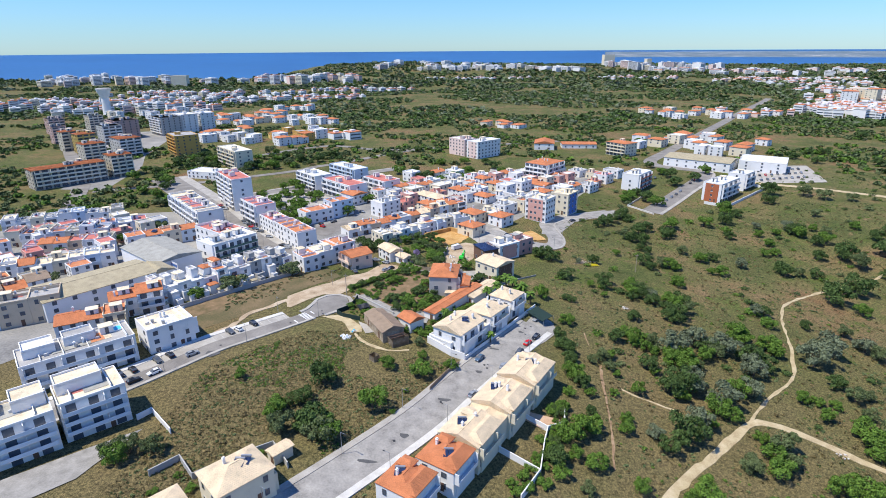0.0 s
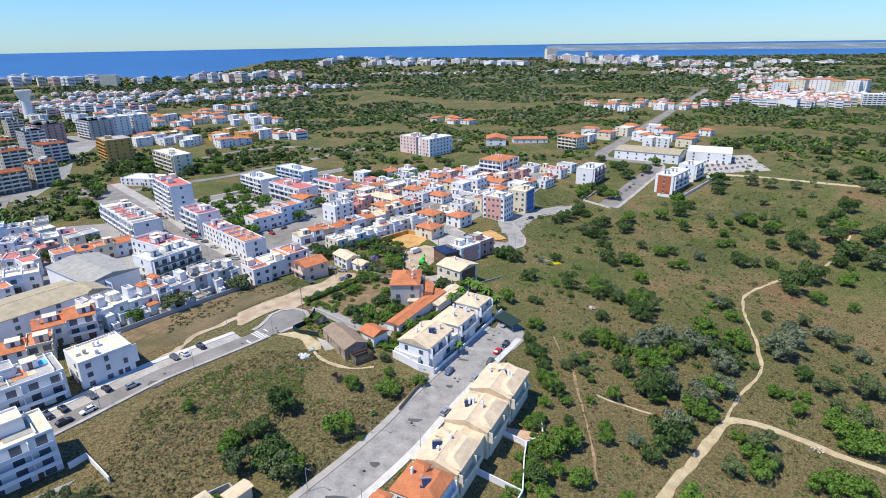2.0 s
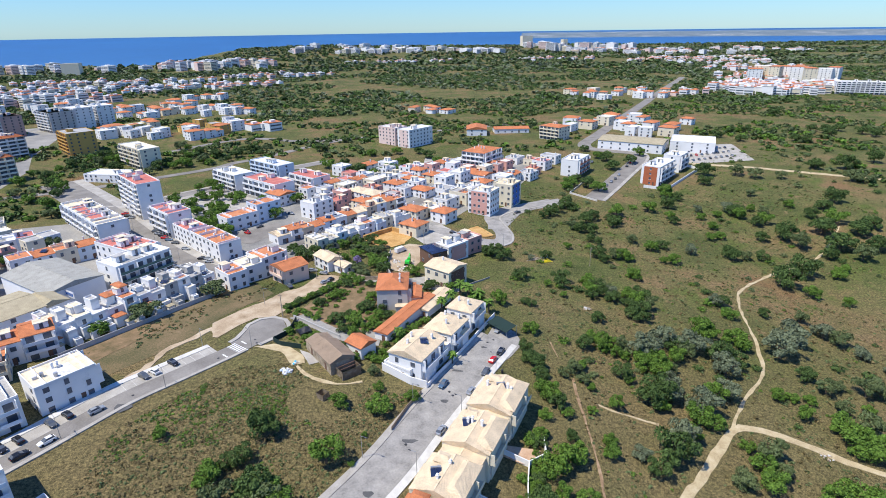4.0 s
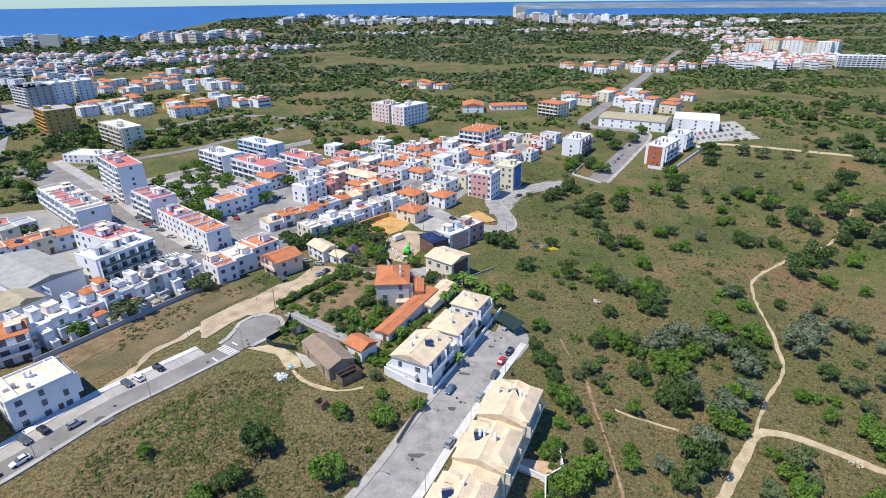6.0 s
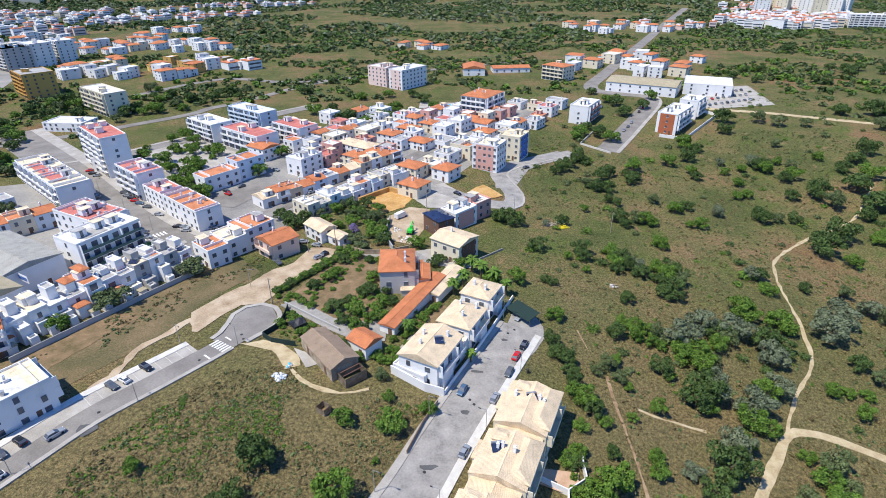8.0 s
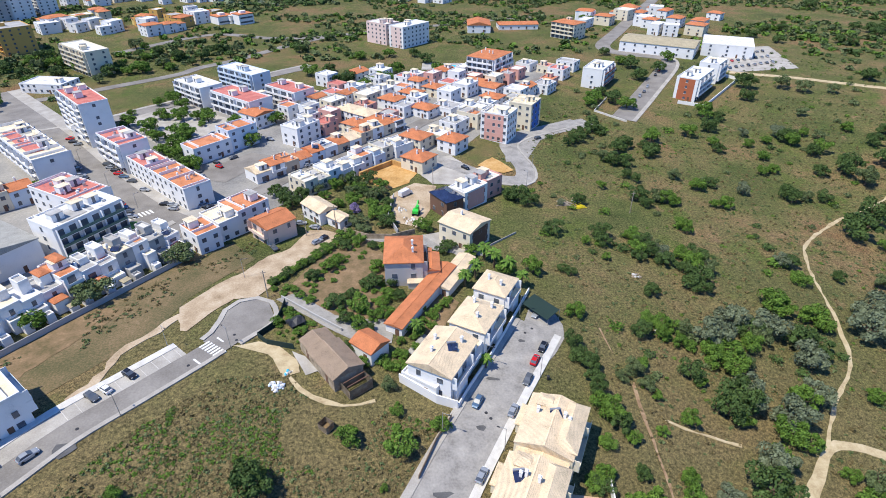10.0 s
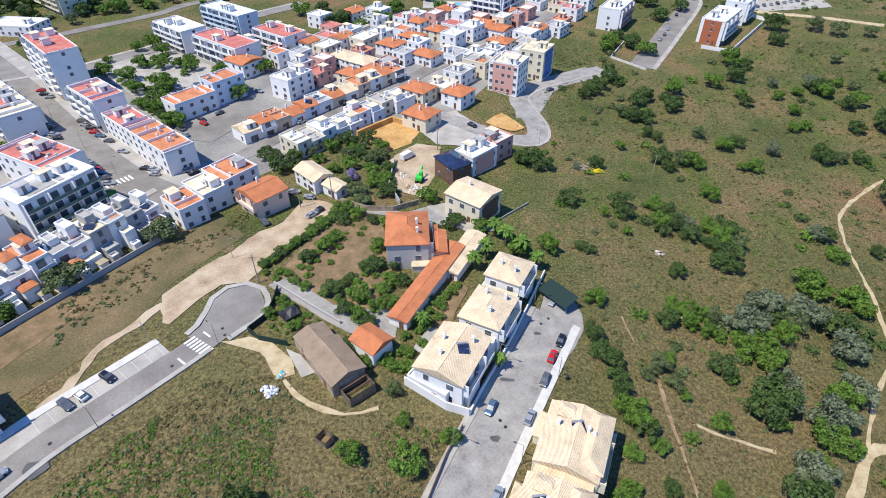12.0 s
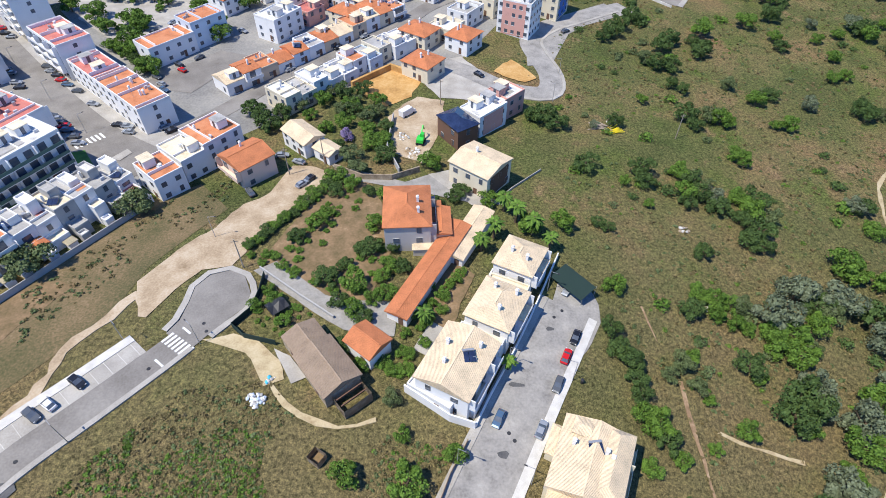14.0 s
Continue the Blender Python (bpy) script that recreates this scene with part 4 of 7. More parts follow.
building("apartment_building", "five-storey white block with orange tile roof", "apartment building", 61.5, 388, 16.5, 22, -40, 11.5, WHITE, "o", 1.6, 1.0, balconies="fr", extras="cccc")
building("barn", "white barn with red gabled roof", "barn", 77.2, 510.8, 17, 22, -8, 5.5, WHITE, "o", 2.2, 0.0, gap=6)
building("barn", "long low white farm building with orange roof", "barn", 108, 514.6, 30, 13, -2, 3.6, WHITE, "o", 1.4, 0.0, gap=6)
building("apartment_building", "pink five-storey block in open fields", "apartment building", 4.5, 480, 19, 13, -47, 13.2, PALEPINK, "w", extras="ppp")
building("apartment_building", "white and pink five-storey block with rows of windows", "apartment building", 22, 470, 13, 26, -47, 13.2, WHITE, "w", extras="ppp", accent=(PALEPINK, "f"))
for x, y, w, d, r, h, wl, rf, lab in ((-296.9, 611.7, 24.3, 17.4, -42, 19.5, WHITE, "w", "tall white apartment tower with balconies"), (-287.9, 637.3, 24.3, 15.2, -46, 18.3, WHITE, "w", "tall white slab block with balconies"), (-237.7, 485.6, 25.4, 19.5, -50, 16, OCHRE, "d", "ochre and white apartment tower with wide balconies"), (-169.5, 428, 36, 13, -47, 13.5, CREAM, "w", "long cream apartment block with balconies"), (-90, 358, 24, 12, -47, 9.5, WHITE, "w", "white apartment block with white roof terraces"), (-66, 336, 30, 12, -45, 9.2, WHITE, "r", "white apartment block with pink roof"), (-72, 380, 30, 11, -45, 9.5, PALEBLUE, "w", "pale blue and white apartment block"), (-45, 348, 22, 12, -45, 8, WHITE, "r", "white apartment block beside trees")):
    building("apartment_building", lab, "apartment building", x, y, w, d, r, h, wl, rf, 1.2, 1.0, extras="pp", balconies="f", gap=4.5)
for x, y, w, d, r, h, wl, rf, lab in ((-260.4, 367.7, 43.6, 14.5, 52, 12.8, PALECREAM, "o", "long cream apartment block with orange roof edges"), (-240.8, 394.3, 14.5, 14.5, 50, 15.5, PALECREAM, "o", "cream apartment tower with orange roof"), (-294, 446, 16.5, 16.5, 50, 15, PALECREAM, "o", "beige apartment tower with terracotta roof"), (-327.7, 487.9, 14.9, 14.9, 50, 16.5, YELLOW, "o", "yellow and white apartment tower"), (-349.4, 497.8, 12.6, 12.6, 50, 17, PALECREAM, "o", "cream tower block in a row"), (-386.3, 537, 12, 12, 50, 16, PALEPINK, "d", "pink tower block with flat roof"), (-436.4, 602.8, 15.5, 15.5, 50, 15.8, PALEPINK, "d", "pink apartment block with flat roof"), (-335.3, 537.7, 17.2, 17.2, 50, 16.8, WHITE, "d", "white apartment block with many balconies"), (-281.9, 473.3, 17.6, 22, 50, 15.5, WHITE, "o", "white apartment block with orange parapets"), (-386.4, 594, 14, 14, 50, 20, PALECREAM, "d", "cream apartment tower with flat roof"), (-344, 574, 30, 22, -42, 18, PALEPINK, "d", "pink and white apartment block"), (-312, 600, 32, 22, -42, 18, WHITE, "w", "large white apartment block")):
    building("apartment_building", lab, "apartment building", x, y, w, d, r, h, wl, rf, 1.2, 1.0, extras="pp", gap=4.6)
    building("apartment_building", lab, "apartment building", x, y, w, d, r, h, wl, rf, 1.2, 1.0, extras="pp", balconies="f", gap=4.5)
building("pavilion", "low white pavilion with flat roof", "pavilion", -174, 389, 24, 14, -15, 4.5, WHITE, "w", extras="p")
building("house", "white detached house by the avenue", "house", -123, 312, 12, 9, -20, 6, WHITE, "w", extras="p")

# rows of houses
WALLS = (WHITE, WHITE, WHITE, WHITE, CREAM, PALEBLUE, BEIGE)
terrace(-95, 169.5, -61.5, 213, 12, 9.5, "white terraced house with back terraces above the verge", (WHITE, GREY, PALEBLUE, WHITE, GREY, BEIGE, WHITE), "ddrdtwcd", 5.0, 7.6, yards=True)
terrace(-48, 258.5, 8, 303.5, 12, 9, "low terraced house with orange or flat roof on a narrow street", WALLS, "ootwtdsd", 3.0, 5.0)
terrace(4, 288, -36, 252.5, 10, 9.5, "white terraced house with roof terrace", WALLS, "wdtwdd", 3.0, 5.4)
terrace(-111, 146, -95, 155.5, 3, 9, "low house with red roof behind the apartments", WALLS, "otc", 4.5, 7)
terrace(-103, 160, -90, 168.5, 2, 10, "grey house with red roof terrace", (GREY, WHITE), "ro", 6.5, 7.5)
terrace(-165, 192, -133, 212, 7, 10, "terraced house with orange roof and white walls", WALLS, "totwc", 5, 7)
terrace(-180, 222, -148, 233, 6, 10, "terraced house in the dense old quarter", WALLS, "twrdo", 5, 7.2)
terrace(-200, 237, -160, 250, 7, 10, "white terraced house with flat roof", WALLS, "wdwtr", 5, 7.2)
terrace(-217, 256, -172, 283, 9, 11, "white terraced house with pale roof", WALLS, "wwdc", 5, 7.2)
terrace(-172, 251, -150, 266, 4, 10, "terraced house with orange roofs", WALLS, "otwr", 5, 7)
terrace(-140, 148, -119, 161, 3, 11, "white three-storey townhouse with balconies", WALLS, "wd", 8, 9.5)
terrace(-150, 165, -136, 180, 3, 10, "old house with brown roof", WALLS, "bow", 5, 7)
terrace(-140, 232, -118, 252, 4, 9, "orange-roofed house behind the warehouse", WALLS, "oot", 5.5, 7.5)
for i, (x, y) in enumerate(((4, 333), (14, 342), (18, 320), (26, 351), (18, 365), (11.4, 284.4), (25.7, 280.2), (10.7, 264.4), (53, 335), (-16, 320), (-9, 314), (-13, 303), (-4, 304))):
    building("house", "white house with terracotta tile roof in the town", "house", x, y, rng.uniform(8.5, 11), rng.uniform(8, 10), -42, rng.uniform(3.8, 5.2), rng.choice((WHITE, WHITE, CREAM)), "o" if i not in (9, 10) else "s", 1.5, 1.0, extras="cc", group="houses in the town")
for x, y in ((35, 361), (32, 340), (42, 351), (50, 363), (56, 354), (29, 299), (38, 307), (21, 289), (29, 322), (67, 345), (85, 356), (110, 395), (86, 398), (-29, 378), (-13, 389), (0, 386), (13, 370), (-47, 357), (-57, 320), (-59, 341), (-8, 340), (-24, 335), (0, 352), (-2, 370), (40, 318), (62, 325), (100, 380), (35, 385)):
    building("house", "white cubic house with roof terrace in the town", "house", x, y, rng.uniform(8, 11.5), rng.uniform(8, 11), -42, rng.uniform(3.6, 6.0), rng.choice((WHITE, WHITE, WHITE, WHITE, CREAM)), rng.choice("wwrod"), 1.2, 0.0, extras=rng.choice(("p", "pc", "c")), group="white houses in the town")


# smaller houses filling the blocks
def infill(poly, step, rot, label, roofs, hmin, hmax, clear=9.2):
    here = [o.matrix_basis.translation.xy for o in scene.objects if o.type == "EMPTY" and o.parent is None]
    lines = [Vector(p) for pts in (R3, S2, R4, R5[:5]) for p in curve_through(pts, 3.0)]
    xs, ys = [p[0] for p in poly], [p[1] for p in poly]
    y = min(ys)
    while y < max(ys):
        x = min(xs) + (y % 3)
        while x < max(xs):
            c = Vector((x + rng.uniform(-1.5, 1.5), y + rng.uniform(-1.5, 1.5)))
            if inside(c.x, c.y, poly) and all((c - h).length > clear for h in here) and all((c - q).length > 8.5 for q in lines):
                building("house", label, "house", c.x, c.y, rng.uniform(6, 8.5), rng.uniform(6, 8.5), rot, rng.uniform(hmin, hmax), rng.choice((WHITE, WHITE, WHITE, CREAM, PINK)), rng.choice(roofs), 1.2, 0.0, extras=rng.choice(("c", "p", "")), group="small town houses", gap=3.4)
                here.append(c)
            x += step
        y += step


infill([(-28, 300), (4, 312), (30, 296), (66, 325), (92, 368), (105, 398), (60, 398), (-28, 362), (-50, 330)], 5.0, -42, "small white town house with low annexes", "wotrwd", 3.0, 6.5)
infill([(-215, 262), (-150, 280), (-128, 245), (-120, 225), (-150, 190), (-190, 200), (-225, 240)], 6.0, 50, "small old-quarter house between terraces", "wotrd", 3.5, 7.0)
infill([(-135, 170), (-150, 135), (-180, 155), (-160, 185)], 6.0, 50, "small house beside the industrial shed", "botd", 3.5, 6.5)

# far quarters
FARMATS = [WHITE, CREAM, PALEPINK, WHITEDECK, DECK, TERRA, GLASS]
distant_bm = bmesh.new()


def distant(cx, cy, rx, ry, n, roofs, hmin, hmax, size):
    """Houses too far off to tell apart, gathered in one mesh."""
    for _ in range(n):
        a, q = rng.uniform(0, 6.28), math.sqrt(rng.random())
        x, y = cx + rx * q * math.cos(a), cy + ry * q * math.sin(a)
        w, d, h = rng.uniform(*size) / 2, rng.uniform(*size) / 2, rng.uniform(hmin, hmax)
        m = pose(x, y, gz(x, y), 0, 0, rng.choice((-45, -30, 40)))
        k = len(distant_bm.verts)
        add_box(distant_bm, -w, -d, -8, w, d, h, rng.choice((0, 0, 0, 1, 2)))
        for fl in range(int(h / 3.2)):
            add_box(distant_bm, -w * 0.85, -d - 0.15, fl * 3.2 + 1.2, w * 0.85, -d + 0.1, fl * 3.2 + 2.4, 6)
            add_box(distant_bm, w - 0.1, -d * 0.8, fl * 3.2 + 1.2, w + 0.15, d * 0.8, fl * 3.2 + 2.4, 6)
        add_box(distant_bm, -w - 0.2, -d - 0.2, h, w + 0.2, d + 0.2, h + 0.6, 5 if rng.choice(roofs) == "o" else rng.choice((3, 4)))
        add_box(distant_bm, -w * 0.4, -d * 0.4, h + 0.5, w * 0.3, d * 0.3, h + 2.2, 0)
        distant_bm.verts.ensure_lookup_table()
        for v in distant_bm.verts[k:]:
            v.co = m @ v.co


def quarter(cx, cy, rx, ry, n, label, roofs, hmin, hmax, walls=(WHITE, WHITE, WHITE, CREAM), size=(8, 14), windows=True):
    if not windows:
        return distant(cx, cy, rx, ry, n, roofs, hmin, hmax, size)
    for _ in range(n):
        while True:
            u, v = rng.uniform(-1, 1), rng.uniform(-1, 1)
            if u * u + v * v < 1:
                break
        building("house", label, "house", cx + u * rx, cy + v * ry, rng.uniform(*size), rng.uniform(*size), rng.choice((-45, 45, -30, -50)), rng.uniform(hmin, hmax), rng.choice(walls), rng.choice(roofs), 1.4, 0.8, gap=5.0, wins=windows, extras="", group="far houses", low=6)


quarter(-185, 565, 75, 45, 32, "white and ochre house in the far quarter", "owd", 5, 9, (WHITE, CREAM, OCHRE, WHITE, YELLOW))
quarter(-240, 690, 90, 60, 30, "pale house with terracotta roof among trees", "oow", 5, 8)
quarter(-390, 740, 70, 50, 22, "white house in the far quarter", "owd", 5, 10)
quarter(-235, 805, 40, 40, 10, "white villa beside open fields", "oow", 5, 8)
quarter(-500, 820, 150, 70, 46, "pale house among many roofs", "owdd", 5, 12, windows=False)
quarter(-650, 880, 120, 60, 30, "pale house near the water tower", "owd", 6, 14, windows=False)
quarter(-480, 960, 140, 60, 30, "white house on the wooded slope", "oww", 5, 9, windows=False)
quarter(-420, 1080, 160, 70, 26, "white villa among trees near the coast", "oww", 5, 9, windows=False)
quarter(-900, 1500, 260, 120, 36, "white apartment block near the sea", "wd", 8, 22, size=(12, 26), windows=False)
quarter(-420, 1560, 180, 120, 34, "white hotel block near the cliffs", "wdo", 8, 22, size=(12, 26), windows=False)
quarter(-60, 2050, 330, 120, 40, "white holiday block on the headland", "wd", 7, 16, size=(14, 34), windows=False)
quarter(225, 515, 70, 45, 22, "white house with orange roof behind the warehouse", "oow", 5, 8)
quarter(315, 760, 90, 45, 22, "white house with terracotta roof", "oow", 5, 8)
quarter(535, 775, 92, 66, 150, "white house in the dense hillside quarter", "owwo", 6, 11, windows=False)
quarter(640, 900, 110, 40, 9, "white apartment block on the hillside", "wo", 14, 24, size=(16, 26))
quarter(1000, 1900, 420, 150, 60, "white house in the distant suburb", "oww", 6, 14, size=(12, 34), windows=False)
quarter(700, 2150, 260, 160, 34, "pale distant apartment block", "wd", 10, 26, size=(14, 34), windows=False)
for cx, cy, rx, ry, n in ((-220, 1030, 70, 30, 12), (-217, 1237, 110, 60, 26), (-570, 1104, 120, 60, 30), (-680, 940, 110, 40, 18), (-600, 935, 110, 40, 16), (44, 1650, 160, 60, 18), (470, 1614, 110, 50, 26), (760, 1185, 110, 60, 40), (735, 1475, 130, 70, 40), (805, 1360, 120, 60, 40), (640, 960, 90, 60, 50), (-355, 978, 110, 50, 30), (372, 755, 60, 25, 10), (-120, 570, 26, 14, 4)):
    distant(cx, cy, rx, ry, n, "oow", 4, 8, (7, 14))
building("apartment_building", "long white apartment slab with a pink middle bay", "apartment building", 604, 712, 58, 16, -28, 15, WHITE, "w", extras="ppp", balconies="f", gap=5, accent=(PALEPINK, "r"), low=6)
distant(850, 1500, 170, 50, 46, "oow", 4, 8, (9, 22))
distant(300, 1950, 90, 40, 16, "wd", 8, 14, (16, 34))
quarter(48, 650, 25, 12, 5, "farmhouse with red roof in open fields", "o", 4, 6)
tagged(new("distant_houses", mesh_of("distant_houses", distant_bm, FARMATS)), "white and terracotta houses of distant suburbs", "houses", kind="stuff")
for x, y, w, h, lab in ((560, 2350, 42, 42, "tall cream hotel tower near the bay"), (-700, 1420, 36, 26, "cream hotel block on the coast"), (760, 2500, 20, 30, "slender distant tower block")):
    building("apartment_building", lab, "hotel", x, y, w, 26, 10, h, CREAM, "d", gap=6, low=8, wins=False)

# water tower
wt = root("water_tower", "tall white concrete water tower with flared tank", "water tower", pose(-486, 775, 0))
part("shaft", cone_bm(5.5, 5.0, -4, 26, 16), WHITE, wt)
part("tank", cone_bm(5.0, 9.5, 26, 38, 20), WHITE, wt, m=pose(0, 0, 0))
part("roof", cone_bm(9.5, 8.5, 38, 39, 20), DECK, wt)


# ---- walls, fences ----
def wall_run(name, label, category, pts, h, thick, mat, cap=None):
    """A wall along a line, following the land."""
    line = resample(pts, 2.5)
    vs, fs = [], []
    for i, p in enumerate(line):
        a, b = line[max(0, i - 1)], line[min(len(line) - 1, i + 1)]
        d = (b - a).normalized()
        s = Vector((d.y, -d.x)) * thick / 2
        z = gz(p.x, p.y)
        for q, zz in ((p - s, z - 1.2), (p - s, z + h), (p + s, z + h), (p + s, z - 1.2)):
            vs.append((q.x, q.y, zz))
    for i in range(len(line) - 1):
        for j in range(3):
            fs.append((i * 4 + j, i * 4 + j + 1, i * 4 + 5 + j, i * 4 + 4 + j))
    n = len(line) - 1
    fs += [(3, 2, 1, 0), (n * 4, n * 4 + 1, n * 4 + 2, n * 4 + 3)]
    me = bpy.data.meshes.new(name)
    me.from_pydata(vs, [], fs)
    me.flip_normals()
    me.materials.append(mat)
    return tagged(new(name, me), label, category)


NET = paint("dark_green_netting", (0.015, 0.035, 0.03), 0.8)
wall_run("garden_wall", "white rendered wall in front of the street villas", "wall", [(8.0, 144.6), (11.5, 150), (17, 157.8), (22, 165.5), (27.5, 174.5), (32, 182)], 1.2, 0.25, WHITE)
wall_run("garden_wall", "white wall closing the back gardens of the villa row", "wall", [(33.8, 128.2), (33.5, 127.5), (33, 123.5), (28.5, 121), (27, 116), (25, 107), (20, 99)], 1.7, 0.25, WHITE)
wall_run("garden_wall", "white wall between two back gardens", "wall", [(28.5, 121), (22.5, 124.5)], 1.6, 0.25, WHITE)
wall_run("garden_wall", "white wall between two green gardens", "wall", [(25, 107), (16, 112)], 1.6, 0.25, WHITE)
wall_run("garden_wall", "white wall round the side yard of a villa", "wall", [(-3, 152), (4, 146.2), (8, 144.6)], 2.2, 0.25, WHITE)
wall_run("garden_wall", "low pale wall along the meadow edge", "wall", [(36, 213), (27, 205.5), (21, 199.5), (14, 185)], 0.5, 0.18, PAVING)
wall_run("garden_wall", "brown concrete wall above the lane", "wall", [(-16, 217), (-9, 211.5), (-2, 210.5), (5, 213.5)], 1.6, 0.3, STONE)
wall_run("garden_wall", "dark wall round the building site", "wall", [(0, 213), (-2.5, 224), (0, 240)], 1.8, 0.25, GREY)
wall_run("garden_wall", "low concrete wall of the orchard lane", "wall", [(-30, 182.5), (-21.5, 174), (-15, 168)], 0.9, 0.25, GREY)
wall_run("fence", "dark green netting fence round a vegetable plot", "fence", [(-28.9, 180.5), (-29.3, 176), (-30.2, 171.6), (-33.4, 168.0), (-31, 165.4), (-25.1, 163.2)], 1.4, 0.12, NET)
wall_run("garden_wall", "white wall at the foot of the meadow road", "wall", [(-68, 112), (-66, 115), (-58, 108)], 1.4, 0.25, WHITE)
wall_run("garden_wall", "low pale wall round the parkway corner", "wall", [(113, 312), (102, 326), (118, 348)], 0.8, 0.3, KERB)
wall_run("garden_wall", "white wall round the brick-red block", "wall", [(149, 334), (160, 327), (198, 362), (193, 374)], 1.5, 0.3, WHITE)
wall_run("garden_wall", "grey wall behind the back gardens of the terrace", "wall", [(-89, 165), (-75, 184), (-58, 208)], 1.5, 0.2, GREY)
wall_run("fence", "rusty sheet fence beside the street", "fence", [(6.5, 142.5), (3, 137.5), (-1, 130)], 1.2, 0.1, OLDTILE)
wall_run("garden_wall", "pale wall round the garden of the lone villa", "wall", [(-29, 100), (-34, 106), (-40, 101.5), (-47, 95), (-52, 100), (-56, 95)], 1.5, 0.25, GREY)
building("shed", "small garden shed with sand-coloured roof", "shed", -31.5, 103.0, 2.6, 4.6, -40, 2.5, CREAM, "s", 0.4, 0.0, wins=False)
building("annex", "low white side annex with flat roof", "annex", 2.0, 150.6, 8.5, 4.0, -40, 2.9, WHITE, "w", wins=False)
building("annex", "white linking annex between two villas", "annex", 11.0, 159.5, 8.6, 3.6, -31.5, 3.4, WHITE, "c", wins=False)
building("annex", "cream linking annex with flat terrace", "annex", 18.4, 171.0, 8.0, 3.0, -31.5, 3.6, CREAM, "c", wins=False)
building("annex", "cream linking wing of the villa row", "annex", 20.6, 129.6, 9.4, 4.6, -30.5, 5.4, CREAM, "s", 0.9, 0.0, wins=False, ridge="y")
building("annex", "cream roof terrace between two row villas", "annex", 13.1, 117.5, 9.4, 4.4, -30.5, 5.4, CREAM, "s", 0.9, 0.0, wins=False, ridge="y")
building("outbuilding", "long tiled shed with sand-coloured roof behind the palms", "outbuilding", 13.3, 187.2, 4.4, 16, -33, 2.8, WHITE, "s", 0.6, 0.0, wins=False)
building("outbuilding", "brown lean-to porch of the grey villa", "outbuilding", 7.6, 189.0, 3.6, 8, -4, 4.6, BEIGE, "o", 0.5, 0.0, wins=False)

patch("terrace_patio", "terracotta tiled patio behind the villa row", "patio", [(24.5, 126.5), (32.2, 125.5), (31.5, 123.5), (27.5, 121.3), (22.5, 123.5)], PATIO, 0.3, ragged=0.0)
patch("orchard_soil", "bare brown soil of the orchard", "soil", [(-30, 185), (-18, 211), (-8, 211), (-4, 198), (-3, 186), (-10, 167), (-18, 172)], REDEARTH, 0.06)
patch("lane_concrete", "grey concrete lane beside the orchard", "lane", [(-31.3, 182.1), (-27, 184.4), (-16.9, 174), (-7.2, 169.6), (-3, 171), (-4, 163), (-8, 163.6), (-13.2, 165.2), (-19.2, 170.2)], LANE, 0.1, ragged=0.2)
patch("lane_upper", "grey concrete lane behind the orchard villa", "lane", [(-17, 219), (-13, 212), (16, 200), (24, 199), (10, 213), (-2, 208)], LANE, 0.09, ragged=0.2)
patch("excavation", "orange excavated plot between houses", "earth", [(-11.4, 258.5), (0.7, 267.8), (9.9, 260.1), (5.8, 251.3), (-2.4, 246), (-8, 254)], ORANGEEARTH, 0.08)
wall_run("earth_bank", "raw orange earth bank behind the excavated plot", "earth bank", [(-11.6, 258.7), (-5, 263.8), (0.7, 268), (5.5, 264), (10, 260.2)], 1.9, 0.9, ORANGEEARTH)
patch("island_earth", "orange earth heap on the grassy traffic island", "earth", [(33.2, 264.2), (37, 269), (40.4, 271.1), (44, 266), (46.1, 260), (41.9, 257.4), (37, 260)], ORANGEEARTH, 0.25, ragged=0.8)
patch("building_site", "pale trodden earth of a building site", "earth", [(-1.5, 241), (3, 247), (7.7, 251), (15.3, 248), (13.5, 238), (11, 229), (6, 217), (-1.3, 222.8)], DIRT, 0.07)
patch("yard_villa", "pale paved yard beside the cream villa", "yard", [(7, 212), (16, 199), (24, 200), (14, 214)], PAVING, 0.1, ragged=0.2)
patch("street_lane_site", "grey lane by the cubic houses", "lane", [(9, 262), (14, 250), (24, 248), (36, 252), (24, 274), (16, 272)], PAVING, 0.06, ragged=0.3)
patch("office_lawn", "small green lawn beside the office block", "lawn", [(-84.5, 233), (-81.4, 233.9), (-77.0, 226.6), (-79.5, 225)], LAWN, 0.2, ragged=0.1)
patch("office_lawn", "green lawn strip before the office block", "lawn", [(-85.5, 214), (-81, 217.5), (-79.5, 215.5), (-83.5, 211.5)], LAWN, 0.15, ragged=0.1)
patch("office_lawn", "green lawn strip by the car park", "lawn", [(-92, 210.5), (-88.5, 213), (-85.5, 210), (-89, 206)], LAWN, 0.15, ragged=0.1)
patch("square_paving", "pale paved town square", "square", [(-60, 262), (-45, 283), (-55, 288), (-78, 268)], ASPHALT, 0.05, ragged=0.2)
patch("park_ground", "pale gravel of the tree-lined car park", "car park", [(-78, 282), (-110, 318), (-94, 352), (-58, 315)], PAVING, 0.05)
patch("pool_terrace", "pale paving round the swimming pool", "terrace", [(24, 402), (48, 400), (50, 414), (26, 418)], PAVING, 0.1, ragged=0.1)
POOLWATER = material("pool_water", [(0.3, (0.05, 0.4, 0.6)), (0.7, (0.12, 0.55, 0.75))], 0.2, 2, 0.1, 0.05)
patch("swimming_pool", "turquoise swimming pool by the apartment block", "pool", [(34, 405), (45, 404), (46, 410), (35, 411)], POOLWATER, 0.2, ragged=0.0)
